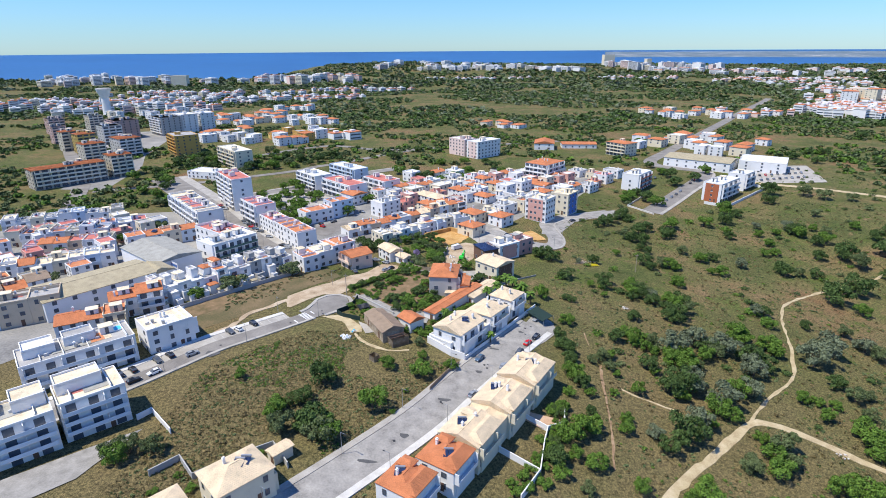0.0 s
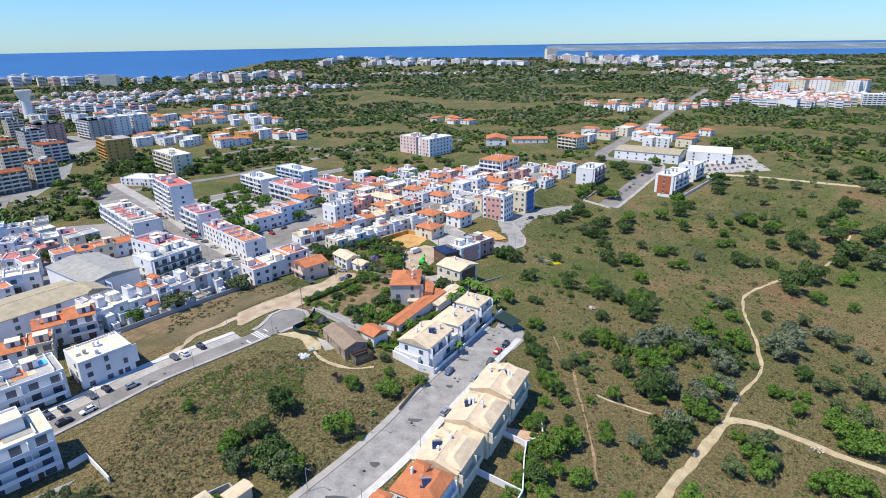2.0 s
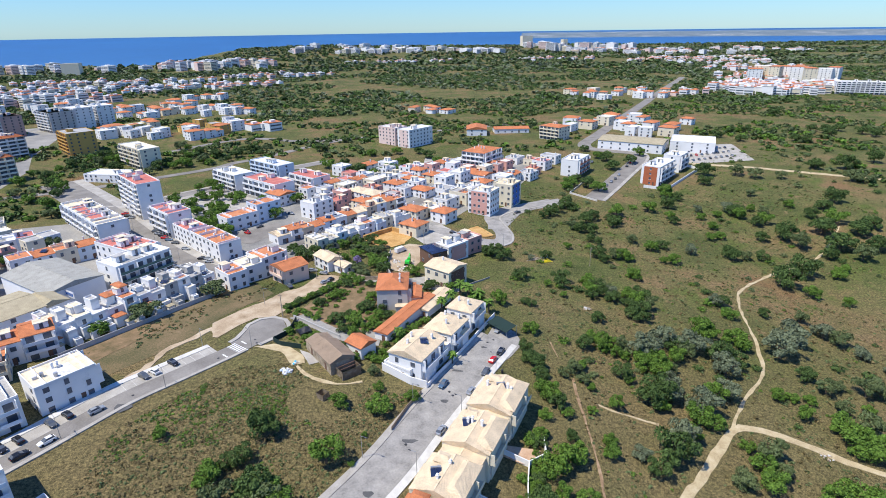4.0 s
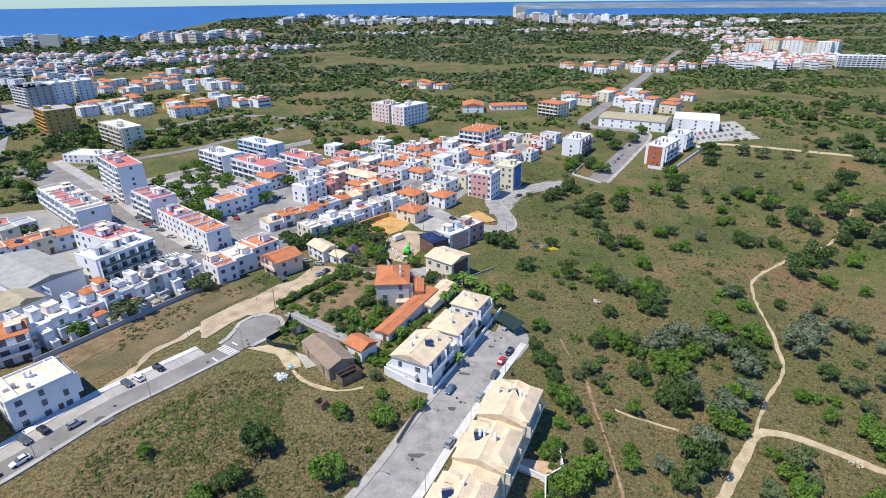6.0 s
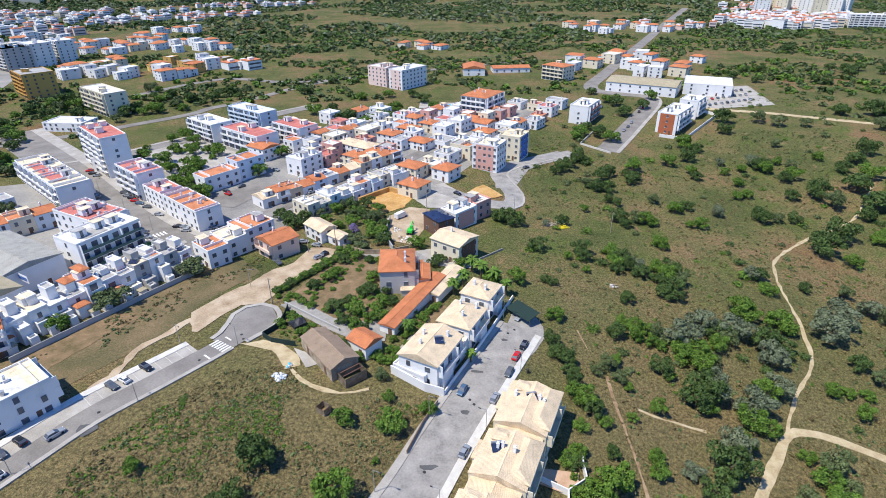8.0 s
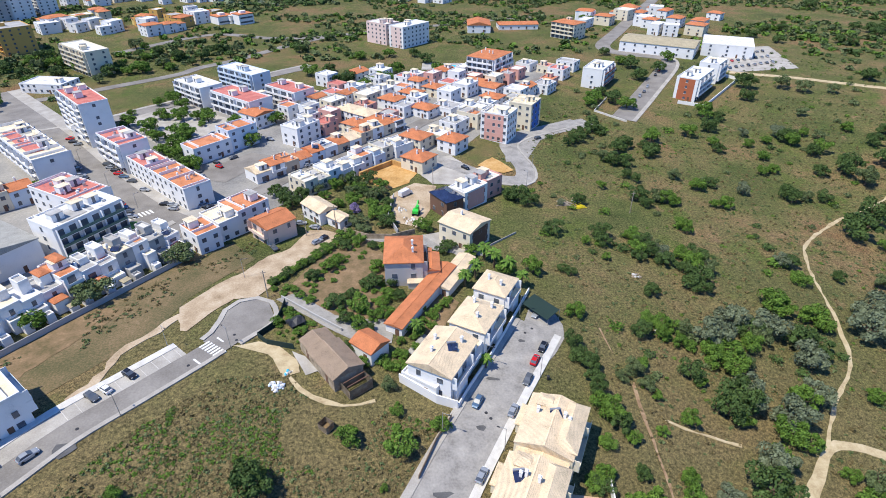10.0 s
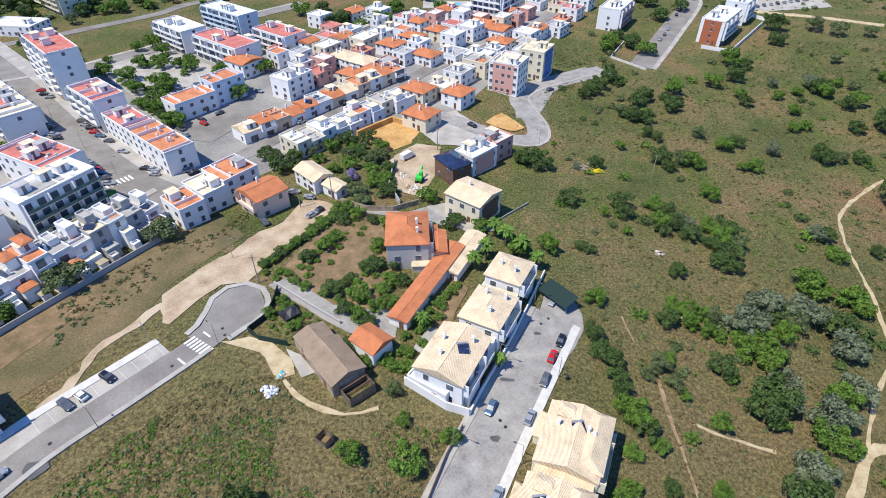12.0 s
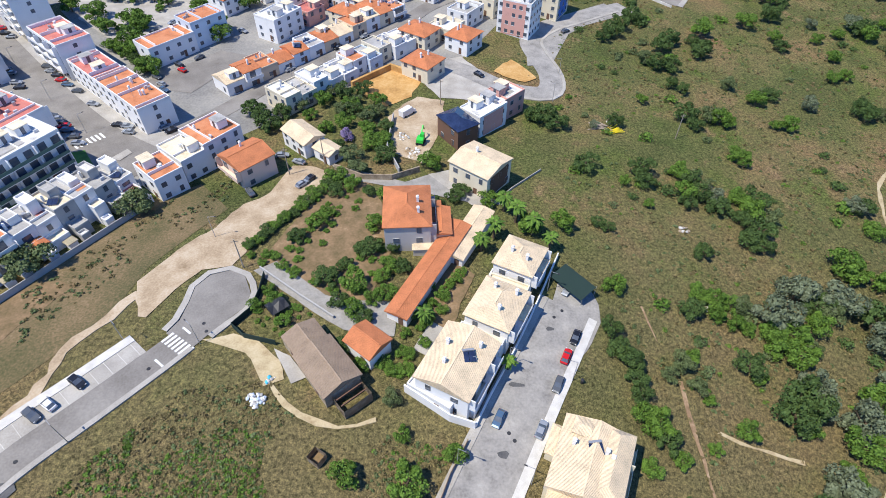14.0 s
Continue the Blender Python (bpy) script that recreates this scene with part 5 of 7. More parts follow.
strip("track_ruin", "worn yellow path past the ruin", "track", [(-26.3, 157), (-24.3, 153.8), (-20.4, 149.2), (-14.2, 146.6), (-8, 147.2)], 0.33, 0.33, SANDTRACK, 0.05, ragged=0.5)
patch("road_street_end", "widened worn end of the villa street", "road", [(27.5, 169), (30, 174.6), (33.5, 175.5), (36.4, 172.8), (37.3, 169), (36.2, 164.6), (33, 160), (30, 157)], ROUGHROAD, 0.068, ragged=0.3)
patch("ramp_court", "grey concrete court below the apartments", "court", [(-65, 109), (-72, 103), (-84, 92), (-96, 80), (-88, 74), (-70, 93)], LANE, 0.08, ragged=0.1)
patch("villa_court", "pale tiled court beside the walled villa", "court", [(-30, 96), (-27, 91), (-36, 82), (-42, 87), (-37, 84)], PAVING, 0.1, ragged=0.1)
patch("ruin_yard", "pale concrete slab beside the ruin", "yard", [(-25.5, 162.5), (-22.5, 160.5), (-19.5, 156), (-22, 155)], PAVING, 0.09, ragged=0.1)
patch("villa_patio", "pale paved patio behind a villa", "patio", [(-1, 160), (3, 166), (8, 162), (4, 157)], PAVING, 0.1, ragged=0.1)
patch("villa_garden", "planted soil behind the street villas", "garden", [(0, 168), (9, 181), (13, 177), (6, 163)], REDEARTH, 0.08)
ob = root("pool", "small round blue paddling pool on a roof terrace", "pool", pose(-88.4, 140.6, 15.25))
part("rim", cone_bm(1.5, 1.5, 0, 0.4, 18), PALEBLUE, ob)
part("water", cone_bm(1.35, 1.35, 0.38, 0.42, 18), POOLWATER, ob)
for i in range(7):
    a = Vector((-44.7, 167.0)) + Vector((0.70, -0.60)) * i
    bm = bmesh.new()
    add_box(bm, -1.25, -0.24, -0.3, 1.25, 0.24, 0.004)
    ob = new("crossing_stripe", mesh_of("crossing_stripe", bm, ROADPAINT))
    ob.matrix_basis = pose(a.x, a.y, gz(a.x, a.y) + 0.085, 0, 0, 46)
    tagged(ob, "white painted zebra crossing stripe on asphalt", "road marking", "zebra crossing")
for i in range(7):
    a = Vector((-81.5, 239.0)) + Vector((0.75, 0.66)) * (i * 1.2 - 4.2)
    ob = new("crossing_stripe", mesh_of("crossing_stripe", box_bm(-1.6, -0.3, -0.3, 1.6, 0.3, 0.004), ROADPAINT))
    ob.matrix_basis = pose(a.x, a.y, gz(a.x, a.y) + 0.09, 0, 0, -49)
    tagged(ob, "white painted zebra crossing stripe on the town street", "road marking", "town zebra crossing")
for u, v in ((-45.0, 161.6), (-41.6, 168.2)):
    ob = new("stop_line", mesh_of("stop_line", box_bm(-1.15, -0.2, -0.3, 1.15, 0.2, 0.004), ROADPAINT))
    ob.matrix_basis = pose(u, v, gz(u, v) + 0.085, 0, 0, -44)
    tagged(ob, "white stop line painted on the road", "road marking")

# ---- cars ----
CARPAINT = {}
for cname, c in (("white", (0.75, 0.75, 0.74)), ("silver", (0.38, 0.40, 0.42)), ("black", (0.015, 0.016, 0.02)), ("red", (0.55, 0.015, 0.015)), ("blue", (0.10, 0.17, 0.26)), ("grey", (0.13, 0.14, 0.15))):
    CARPAINT[cname] = material(cname + "_car_paint", [(0.3, tint(c, 0.9)), (0.7, c)], 0.5, 4, 0.25, 0.0, 0.3 if cname in ("silver", "blue", "grey") else 0.0, spec=0.5)


def loft(sections):
    """A closed skin through rings of points."""
    bm = bmesh.new()
    rows = [[bm.verts.new(p) for p in s] for s in sections]
    for a, b in zip(rows, rows[1:]):
        for i in range(len(a)):
            j = (i + 1) % len(a)
            bm.faces.new((a[i], a[j], b[j], b[i]))
    bm.faces.new(rows[0][::-1])
    bm.faces.new(rows[-1])
    bmesh.ops.recalc_face_normals(bm, faces=bm.faces)
    return bm


def car_meshes(paint_mat):
    body = []
    for x, w, lo, hi in ((-2.1, 0.7, 0.4, 0.75), (-2.0, 0.82, 0.26, 0.9), (-1.2, 0.87, 0.22, 0.95), (0.9, 0.87, 0.22, 0.93), (1.75, 0.82, 0.26, 0.78), (2.1, 0.66, 0.38, 0.62)):
        body.append([(x, -w, lo), (x, -w, hi - 0.12), (x, -w + 0.1, hi), (x, w - 0.1, hi), (x, w, hi - 0.12), (x, w, lo)])
    cabin = []
    for x, w, hi in ((-1.85, 0.72, 0.93), (-1.35, 0.64, 1.36), (0.1, 0.64, 1.40), (0.95, 0.74, 0.92)):
        cabin.append([(x, -w - 0.06, 0.88), (x, -w, hi), (x, w, hi), (x, w + 0.06, 0.88)])
    return mesh_of("body", loft(body), paint_mat), mesh_of("window_glass", loft(cabin), GLASS), mesh_of("roof", box_bm(-1.3, -0.6, 1.36, 0.1, 0.6, 1.43), paint_mat)


CARS = {k: car_meshes(m) for k, m in CARPAINT.items()}
wheel = cone_bm(0.31, 0.31, -0.1, 0.1, 12)
WHEEL = mesh_of("wheel", wheel, RUBBER)
LIGHTS = mesh_of("headlight", box_bm(-0.04, -0.16, -0.07, 0.05, 0.16, 0.07), material("lamp_glass", [(0.3, (0.7, 0.7, 0.7)), (0.7, (0.8, 0.8, 0.8))], 1, 3, 0.1, 0))
STOPLIGHT = mesh_of("tail_light", box_bm(-0.05, -0.12, -0.1, 0.04, 0.12, 0.1), CARPAINT["red"])
car_count = 0


def car(x, y, rot, colour="", lift=0.0, label="", scale=0.84):
    global car_count
    car_count += 1
    colour = colour or ("white", "silver", "black", "grey", "silver", "white", "blue", "black", "grey", "red")[(car_count * 7) % 10 if car_count % 5 else 1]
    ob = root("car", label or colour + " hatchback car parked at the roadside", "car", pose(x, y, gz(x, y) + 0.1 + lift, 0, 0, rot + 180 * (car_count % 2)), "parked cars")
    ob.scale = (scale, scale, scale)
    b, w, r = CARS[colour]
    part("body", b, None, ob)
    part("window_glass", w, None, ob)
    part("roof", r, None, ob)
    for dx in (-1.3, 1.3):
        for dy in (-0.8, 0.8):
            part("wheel", WHEEL, None, ob, m=pose(dx, dy, 0.31, 90))
    for dy in (-0.58, 0.58):
        part("headlight", LIGHTS, None, ob, m=pose(2.03, dy, 0.62))
        part("tail_light", STOPLIGHT, None, ob, m=pose(-2.03, dy, 0.72))


for x, y, c in ((29.9, 161, "black"), (27, 157, "red"), (24, 151.5, "grey"), (19, 143.6, "silver"), (12.2, 145.8, "blue"), (10.2, 130, "silver")):
    car(x, y, 57, c, 0.05, c + " car parked along the villa street")
car(31.4, 172.4, 52, "silver", 0.05, "silver car under the dark green carport")
for x, y, c in ((-57.5, 159.0, "black"), (-60.9, 155.3, "white"), (-62.7, 153.5, "grey"), (-73.9, 139.3, "black"), (-76, 136.5, "grey"), (-80, 131.5, "black"), (-82, 129, "black"), (-86.3, 123.6, "grey")):
    car(x, y, -38, c, 0.05, c + " car parked on the pale strip")
car(-68.2, 140.4, 49, "silver", 0.05, "silver estate car driving along the asphalt road")
car(-73.8, 130.6, 52, "white", 0.05, "white car parked by the meadow")
car(-77.0, 126.6, 52, "black", 0.05, "black estate car parked by the meadow")
for x, y, r in ((-35.5, 209, -60), (-23.5, 210.8, 45), (-22, 212.6, 45), (-29.5, 224.5, 0), (-25, 220.8, -30)):
    car(x, y, r, "", 0.05)
for x, y in ((-108, 281), (-106, 278), (-103, 275), (-101, 272), (-98, 269), (-94, 265), (-87, 257), (-77, 245), (-74, 244), (-73, 241)):
    car(x + 0.6, y + 0.5, -15, "", 0.08)
for x, y in ((-96, 252), (-94, 250), (-92, 248), (-90.5, 246), (-89, 244), (-86.5, 240.5), (-84, 237), (-111, 269), (-113, 272), (-117, 278), (-119.5, 281), (-127, 304), (-130, 307), (-133, 311)):
    car(x, y, 0, "", 0.04)
for x, y, r in ((-82, 222, 50), (-87.5, 207, 50), (-79.5, 212.5, 50), (-61, 241, 40), (-63, 243, 40), (-63, 249, -40), (-72, 272, -40), (-69.5, 267.5, -40), (-66.5, 279, -40), (-65, 275.5, -40), (-68, 264, -40), (-61, 283, 40), (-49, 300, -40), (-16, 283.5, 42), (-31, 271.5, 42), (-7, 290, 42), (64, 291, 30), (38, 253.5, 10), (28, 262, -50), (22, 280, -60)):
    car(x, y, r, "", 0.06)
for i in range(24):
    car(206 + (i % 8) * 4.6 + (i // 8) * 5, 384 + (i // 8) * 13 + (i % 8) * 1.1, 75, "", 0.06)
for i, (x, y) in enumerate(((126, 341), (131, 347), (136, 353), (141, 360), (154, 379), (160, 387), (131, 388), (135, 392))):
    car(x + 2.5, y - 2, 60, "", 0.06)
for i in range(10):
    car(-76 + i * 2.4 - (i % 2) * 6, 300 + i * 3.2, 40, "", 0.05)
van = root("van", "white delivery van parked on the building site", "van", pose(4, 241.5, gz(4, 241) + 0.1, 0, 0, 40))
part("body", loft([[(x, -0.95, 0.35), (x, -0.9, h), (x, 0.9, h), (x, 0.95, 0.35)] for x, h in ((-2.5, 2.1), (1.2, 2.2), (1.8, 1.3), (2.5, 1.0))]), CARPAINT["white"], van)
part("windscreen", loft([[(x, -0.8, z), (x, 0.8, z), (x + 0.05, 0.8, z + 0.05), (x + 0.05, -0.8, z + 0.05)] for x, z in ((1.25, 2.1), (1.75, 1.4))]), GLASS, van)
for dx in (-1.6, 1.6):
    for dy in (-0.9, 0.9):
        part("wheel", WHEEL, None, van, m=pose(dx, dy, 0.31, 90))
GREENM = paint("machine_green", (0.04, 0.5, 0.06), 0.4)
dig = root("excavator", "small bright green excavator on bare earth", "excavator", pose(6.5, 226.5, gz(6, 226) + 0.1, 0, 0, 70))
part("body", loft([[(x, -0.9, 0.8), (x, -0.9, h), (x, 0.9, h), (x, 0.9, 0.8)] for x, h in ((-1.4, 1.7), (-0.2, 2.0), (1.0, 1.8))]), GREENM, dig)
part("cab", box_bm(-0.3, -0.85, 1.9, 0.9, 0.1, 2.9), GREENM, dig)
for s in (-0.8, 0.8):
    part("track", box_bm(-1.5, s - 0.25, 0, 1.4, s + 0.25, 0.75), RUBBER, dig)
part("arm", box_bm(0, -0.18, 0, 3.0, 0.18, 0.35), GREENM, dig, m=pose(0.9, 0.2, 1.4, 0, -35, 0))
part("bucket_arm", box_bm(0, -0.14, 0, 2.0, 0.14, 0.28), GREENM, dig, m=pose(3.2, 0.2, 3.2, 0, 60, 0))

# ---- carport, street lamps ----
cp = root("carport", "dark green shade-net carport at the street end", "carport", pose(32.9, 173.2, gz(33, 173), 0, 0, -58))
part("canopy", box_bm(-4.1, -2.2, 2.4, 4.1, 2.2, 2.5), NET, cp, m=pose(0, 0, 0, 12))
for dx in (-3.9, 3.9):
    for dy in (-2.0, 2.0):
        part("post", cone_bm(0.06, 0.06, -0.5, 2.4 + dy * 0.15, 6), METAL, cp, m=pose(dx, dy, 0))
lamp_bm = cone_bm(0.10, 0.06, -0.4, 7.5, 8)
POLE = mesh_of("pole", lamp_bm, METAL)
ARM = mesh_of("arm", box_bm(0, -0.04, 7.35, 1.7, 0.04, 7.45), METAL)
HEAD = mesh_of("lamp_head", loft([[(x, -w, 7.3), (x, -w, 7.42), (x, w, 7.42), (x, w, 7.3)] for x, w in ((1.5, 0.08), (1.8, 0.16), (2.3, 0.10))]), DARKMETAL)


def street_lamp(x, y, rot):
    ob = root("street_lamp", "grey metal street lamp with a single arm", "street lamp", pose(x, y, gz(x, y), 0, 0, rot) @ Matrix.Diagonal((0.78, 0.78, 0.78, 1)), "street lamps")
    for nm, me in (("pole", POLE), ("arm", ARM), ("lamp_head", HEAD)):
        part(nm, me, None, ob)


for i in range(6):
    street_lamp(27.3 - i * 11.5, 172.6 - i * 16.8, -30)
    street_lamp(27.0 - i * 11.5, 152.5 - i * 17.2, 150)
for i in range(4):
    street_lamp(-38.7 - i * 17.0 + (1.0 if i > 1 else 0), 165.0 - i * 16.6, 134)
for x, y, r in ((-100, 262, 45), (-84, 243, 45), (-118, 284, 45), (54, 262, 180), (48, 247, 120), (-30, 266, 130), (-8, 287, 130), (140, 350, 140), (160, 378, 140), (-52.6, 167.6, -45), (-41, 194, 0)):
    street_lamp(x, y, r)


# ---- trees and shrubs ----
def leaf_cloud(n, lobes, size, seed, flat_z=0.8):
    """Leaves as small quads over a few overlapping lobes (centre, radius)."""
    r = np.random.RandomState(seed)
    k = r.randint(0, len(lobes), n)
    c = np.array([l[:3] for l in lobes])[k]
    rad = np.array([l[3] for l in lobes])[k]
    d = r.normal(size=(n, 3))
    d /= np.linalg.norm(d, axis=1)[:, None]
    d[:, 2] = np.where(d[:, 2] < -0.45, -d[:, 2], d[:, 2])
    rr = rad * (0.72 + 0.36 * r.rand(n))
    p = c + d * rr[:, None] * np.array([1, 1, flat_z])
    nrm = d + r.normal(size=(n, 3)) * 0.55
    nrm /= np.linalg.norm(nrm, axis=1)[:, None]
    t = np.cross(nrm, r.normal(size=(n, 3)))
    t /= np.linalg.norm(t, axis=1)[:, None]
    b = np.cross(nrm, t)
    s = size * (0.6 + 0.8 * r.rand(n))[:, None]
    v = np.stack([p - t * s - b * s * 0.6, p + t * s - b * s * 0.6, p + t * s * 0.7 + b * s * 0.7, p - t * s * 0.7 + b * s * 0.7], 1)
    return v.reshape(-1, 3)


def quads_mesh(name, v, mats, which=None):
    me = bpy.data.meshes.new(name)
    n = len(v) // 4
    me.vertices.add(len(v))
    me.vertices.foreach_set("co", np.asarray(v, dtype=np.float32).ravel())
    me.loops.add(n * 4)
    me.loops.foreach_set("vertex_index", np.arange(n * 4, dtype=np.int32))
    me.polygons.add(n)
    me.polygons.foreach_set("loop_start", np.arange(0, n * 4, 4, dtype=np.int32))
    for m in mats:
        me.materials.append(m)
    if which is not None:
        me.polygons.foreach_set("material_index", np.asarray(which, dtype=np.int32))
    me.update(calc_edges=True)
    return me


def crown_mesh(seed, leaf, n=2400):
    """A crown about 1 m in radius, uneven, open at the edge."""
    r = random.Random(seed)
    lobes = [(0, 0, 0.72, 0.62)]
    for i in range(11):
        a = i * 0.571 + r.uniform(-0.4, 0.4)
        q = r.uniform(0.3, 0.78)
        lobes.append((q * math.cos(a), q * math.sin(a), r.uniform(0.35, 1.0), r.uniform(0.18, 0.42)))
    return quads_mesh("crown", leaf_cloud(n, lobes, 0.048, seed), [leaf])


def trunk_mesh():
    bm = cone_bm(0.09, 0.05, -0.3, 0.55, 7)
    for i in range(5):
        a = i * 1.257
        m = Matrix.Translation((0, 0, 0.35)) @ pose(0, 0, 0, 0, 0, math.degrees(a)) @ pose(0, 0, 0, 0, 48)
        v = bmesh.ops.create_cone(bm, cap_ends=True, segments=5, radius1=0.045, radius2=0.015, depth=0.7, matrix=m @ pose(0, 0, 0.33))["verts"]
    return mesh_of("trunk", bm, BARK)


TRUNK = trunk_mesh()
CROWNS = {k: [crown_mesh(i * 5 + j, leaf) for j in range(4)] for i, (k, leaf) in enumerate((("o", OLIVE), ("g", GREENLEAF), ("d", DARKLEAF), ("y", GREYLEAF), ("l", LILAC)))}
TREELABEL = {"o": "olive-green bushy tree with a rounded crown", "g": "bright green leafy shrub-like tree", "d": "dark green dense tree", "y": "grey-green olive tree with an open crown", "l": "flowering tree with lilac blossom"}
TREENAME = {"o": "olive_tree", "g": "leafy_tree", "d": "dense_tree", "y": "olive_tree", "l": "blossom_tree"}
trng = random.Random(3)


def tree(x, y, r, kind="o", tall=1.0, group="trees in the meadow"):
    ob = root(TREENAME[kind], TREELABEL[kind], "tree", pose(x, y, gz(x, y) - 0.1, 0, 0, trng.uniform(0, 360)) @ Matrix.Diagonal((r * trng.uniform(0.9, 1.12), r * trng.uniform(0.9, 1.12), r * 0.95 * tall, 1)), group)
    part("trunk", TRUNK, None, ob)
    part("crown", trng.choice(CROWNS[kind]), None, ob)


def trees(kinds, rmin, rmax, places, tall=1.0, group="trees in the meadow"):
    for x, y in places:
        big = {"trees in the meadow": 1.36, "parkway trees": 1.4, "town trees": 1.25}.get(group, 1.05)
        tree(x + trng.uniform(-0.6, 0.6), y + trng.uniform(-0.6, 0.6), trng.uniform(rmin, rmax) * big, trng.choice(kinds), tall, group)


def plant(kind, places, group):
    """Trees at their places, each with its own crown radius."""
    for x, y, r in places:
        tree(x, y, r * (1.15 if x < 10 else 1.0), kind, trng.uniform(1.05, 1.4), group)


# meadow, beside the hedge and the villa row
plant("d", [(29.1, 111.3, 3.4), (58.3, 120.5, 3), (64.2, 124.9, 4.7), (40.9, 129.9, 1.9), (40.5, 140.4, 2.7), (66.8, 143.4, 4.2), (70.1, 146, 4.6), (38.3, 148, 2.3), (38.9, 151.6, 2.6), (63.1, 153.6, 3.2), (119.6, 155, 3.1), (39, 155.2, 2.8), (37.7, 157.8, 2.6), (100.8, 161.4, 4.1), (37.3, 162.2, 2.4), (97.1, 162.8, 4.5), (56.4, 166.4, 3.1), (84.8, 166.8, 3.7), (66.2, 182.4, 2.5), (81.7, 184.2, 2.9), (79.5, 185.9, 3.2), (83, 188.4, 3.7), (129.6, 190.2, 2.4), (46.2, 190.6, 1.9), (44.2, 192.2, 1.9), (81.4, 193.3, 2.6), (118, 196.5, 2.9), (77.5, 197.1, 3.3), (88.3, 199.4, 3.5), (70, 199.4, 2.6)], "trees in the meadow")
plant("d", [(74.1, 201.7, 3.3), (61.4, 207, 2.8), (74.6, 207.9, 2.9), (62.3, 211.8, 3.2), (154.7, 213.4, 6.3), (168.2, 221.8, 5.7), (87, 232.3, 2.7), (45, 233.2, 3.4), (62.9, 234.2, 2.6), (189.1, 234.8, 4), (211.3, 235, 4.8), (41.4, 236.2, 3.6), (146.9, 236.8, 3.5), (159.6, 237, 3.2), (86.3, 237.3, 4.2), (146, 240.1, 3.8), (198.4, 240.3, 6.4), (120.3, 248.3, 2.8), (215.7, 250.9, 6.1), (91.8, 251.6, 2.3), (89.2, 255, 2.5), (225.4, 255.5, 5.2), (171.6, 255.7, 3.7), (183.2, 255.7, 6.1), (202.1, 256.3, 6), (93.2, 265.4, 3.6), (88.5, 266.9, 4), (179.3, 271.8, 3.6), (209.4, 274.5, 3.8), (107.8, 274.8, 3.9)], "trees in the meadow")
plant("d", [(94.7, 277.1, 4.2), (140, 278, 3.1), (111.1, 278.8, 2.9), (221.7, 281.3, 4.7), (99.8, 282.9, 3.9), (108.6, 283.2, 2.9), (76, 285.1, 2.8), (174.8, 286.9, 3.7), (177.9, 287, 3.5), (232.4, 288.3, 4.9), (80.3, 288.5, 3.8), (85.6, 293.9, 3.4), (94.4, 299, 3), (147.1, 299, 4), (91.4, 300.6, 4), (157.6, 310.9, 3.9), (185.6, 332.1, 4.2), (284.4, 345.1, 6.5), (267.3, 349.3, 4.9), (194.1, 349.6, 6.1), (314.8, 358.3, 5.9)], "trees in the meadow")
plant("g", [(58.5, 106, 2.4), (47.5, 107, 2.5), (62.6, 107.3, 4), (103.4, 110.6, 4.1), (38.4, 111.6, 2.9), (96.1, 112.6, 4), (100.9, 112.7, 4.1), (34.1, 113.9, 2.2), (83.4, 117.3, 3.7), (33.2, 119, 3.3), (36.9, 121.6, 4), (84.6, 122.4, 3.6), (39.7, 123.2, 3.2), (116.2, 124.2, 4.5), (113.1, 124.9, 3.7), (49, 125.2, 2.5), (84.6, 128.2, 2), (49.4, 128.3, 2), (114, 128.6, 4.5), (50.8, 129.6, 1.3), (73.3, 131.7, 1.7), (114.5, 133.6, 4.2), (72.6, 133.7, 2.1), (79.4, 135.3, 3), (41.9, 136.9, 1.9), (77.2, 137.6, 3.6), (49, 139, 1.6), (107.4, 139.1, 2.5), (127.9, 140.5, 2), (56.4, 141.1, 2.1)], "trees in the meadow")
plant("g", [(68.6, 141.4, 2.4), (39.6, 142.8, 2.8), (38.2, 145, 2.7), (113.4, 145, 2), (85.3, 145.7, 3.8), (108.9, 146, 2.1), (104.6, 146.2, 2.5), (51.9, 147.5, 1.5), (64.1, 151.5, 1.8), (74.7, 155.1, 3.4), (51.8, 156.1, 2.1), (71, 157.8, 3.3), (75.3, 160.4, 3.7), (71.3, 160.8, 2.8), (67.1, 162.3, 1.9), (82.7, 162.3, 3), (65, 163.4, 2.3), (61.5, 165.5, 2.3), (65.8, 168.4, 2.7), (108.3, 169, 3.4), (62.2, 169.3, 2.6), (60, 170.8, 2.6), (107.7, 172, 4.1), (41.6, 172.8, 2.6), (100.8, 174.8, 3), (99.2, 177.6, 4.4), (115.2, 188.2, 2.8), (35.5, 190.8, 3.1), (115.4, 190.8, 1.8), (84.3, 195, 3.3)], "trees in the meadow")
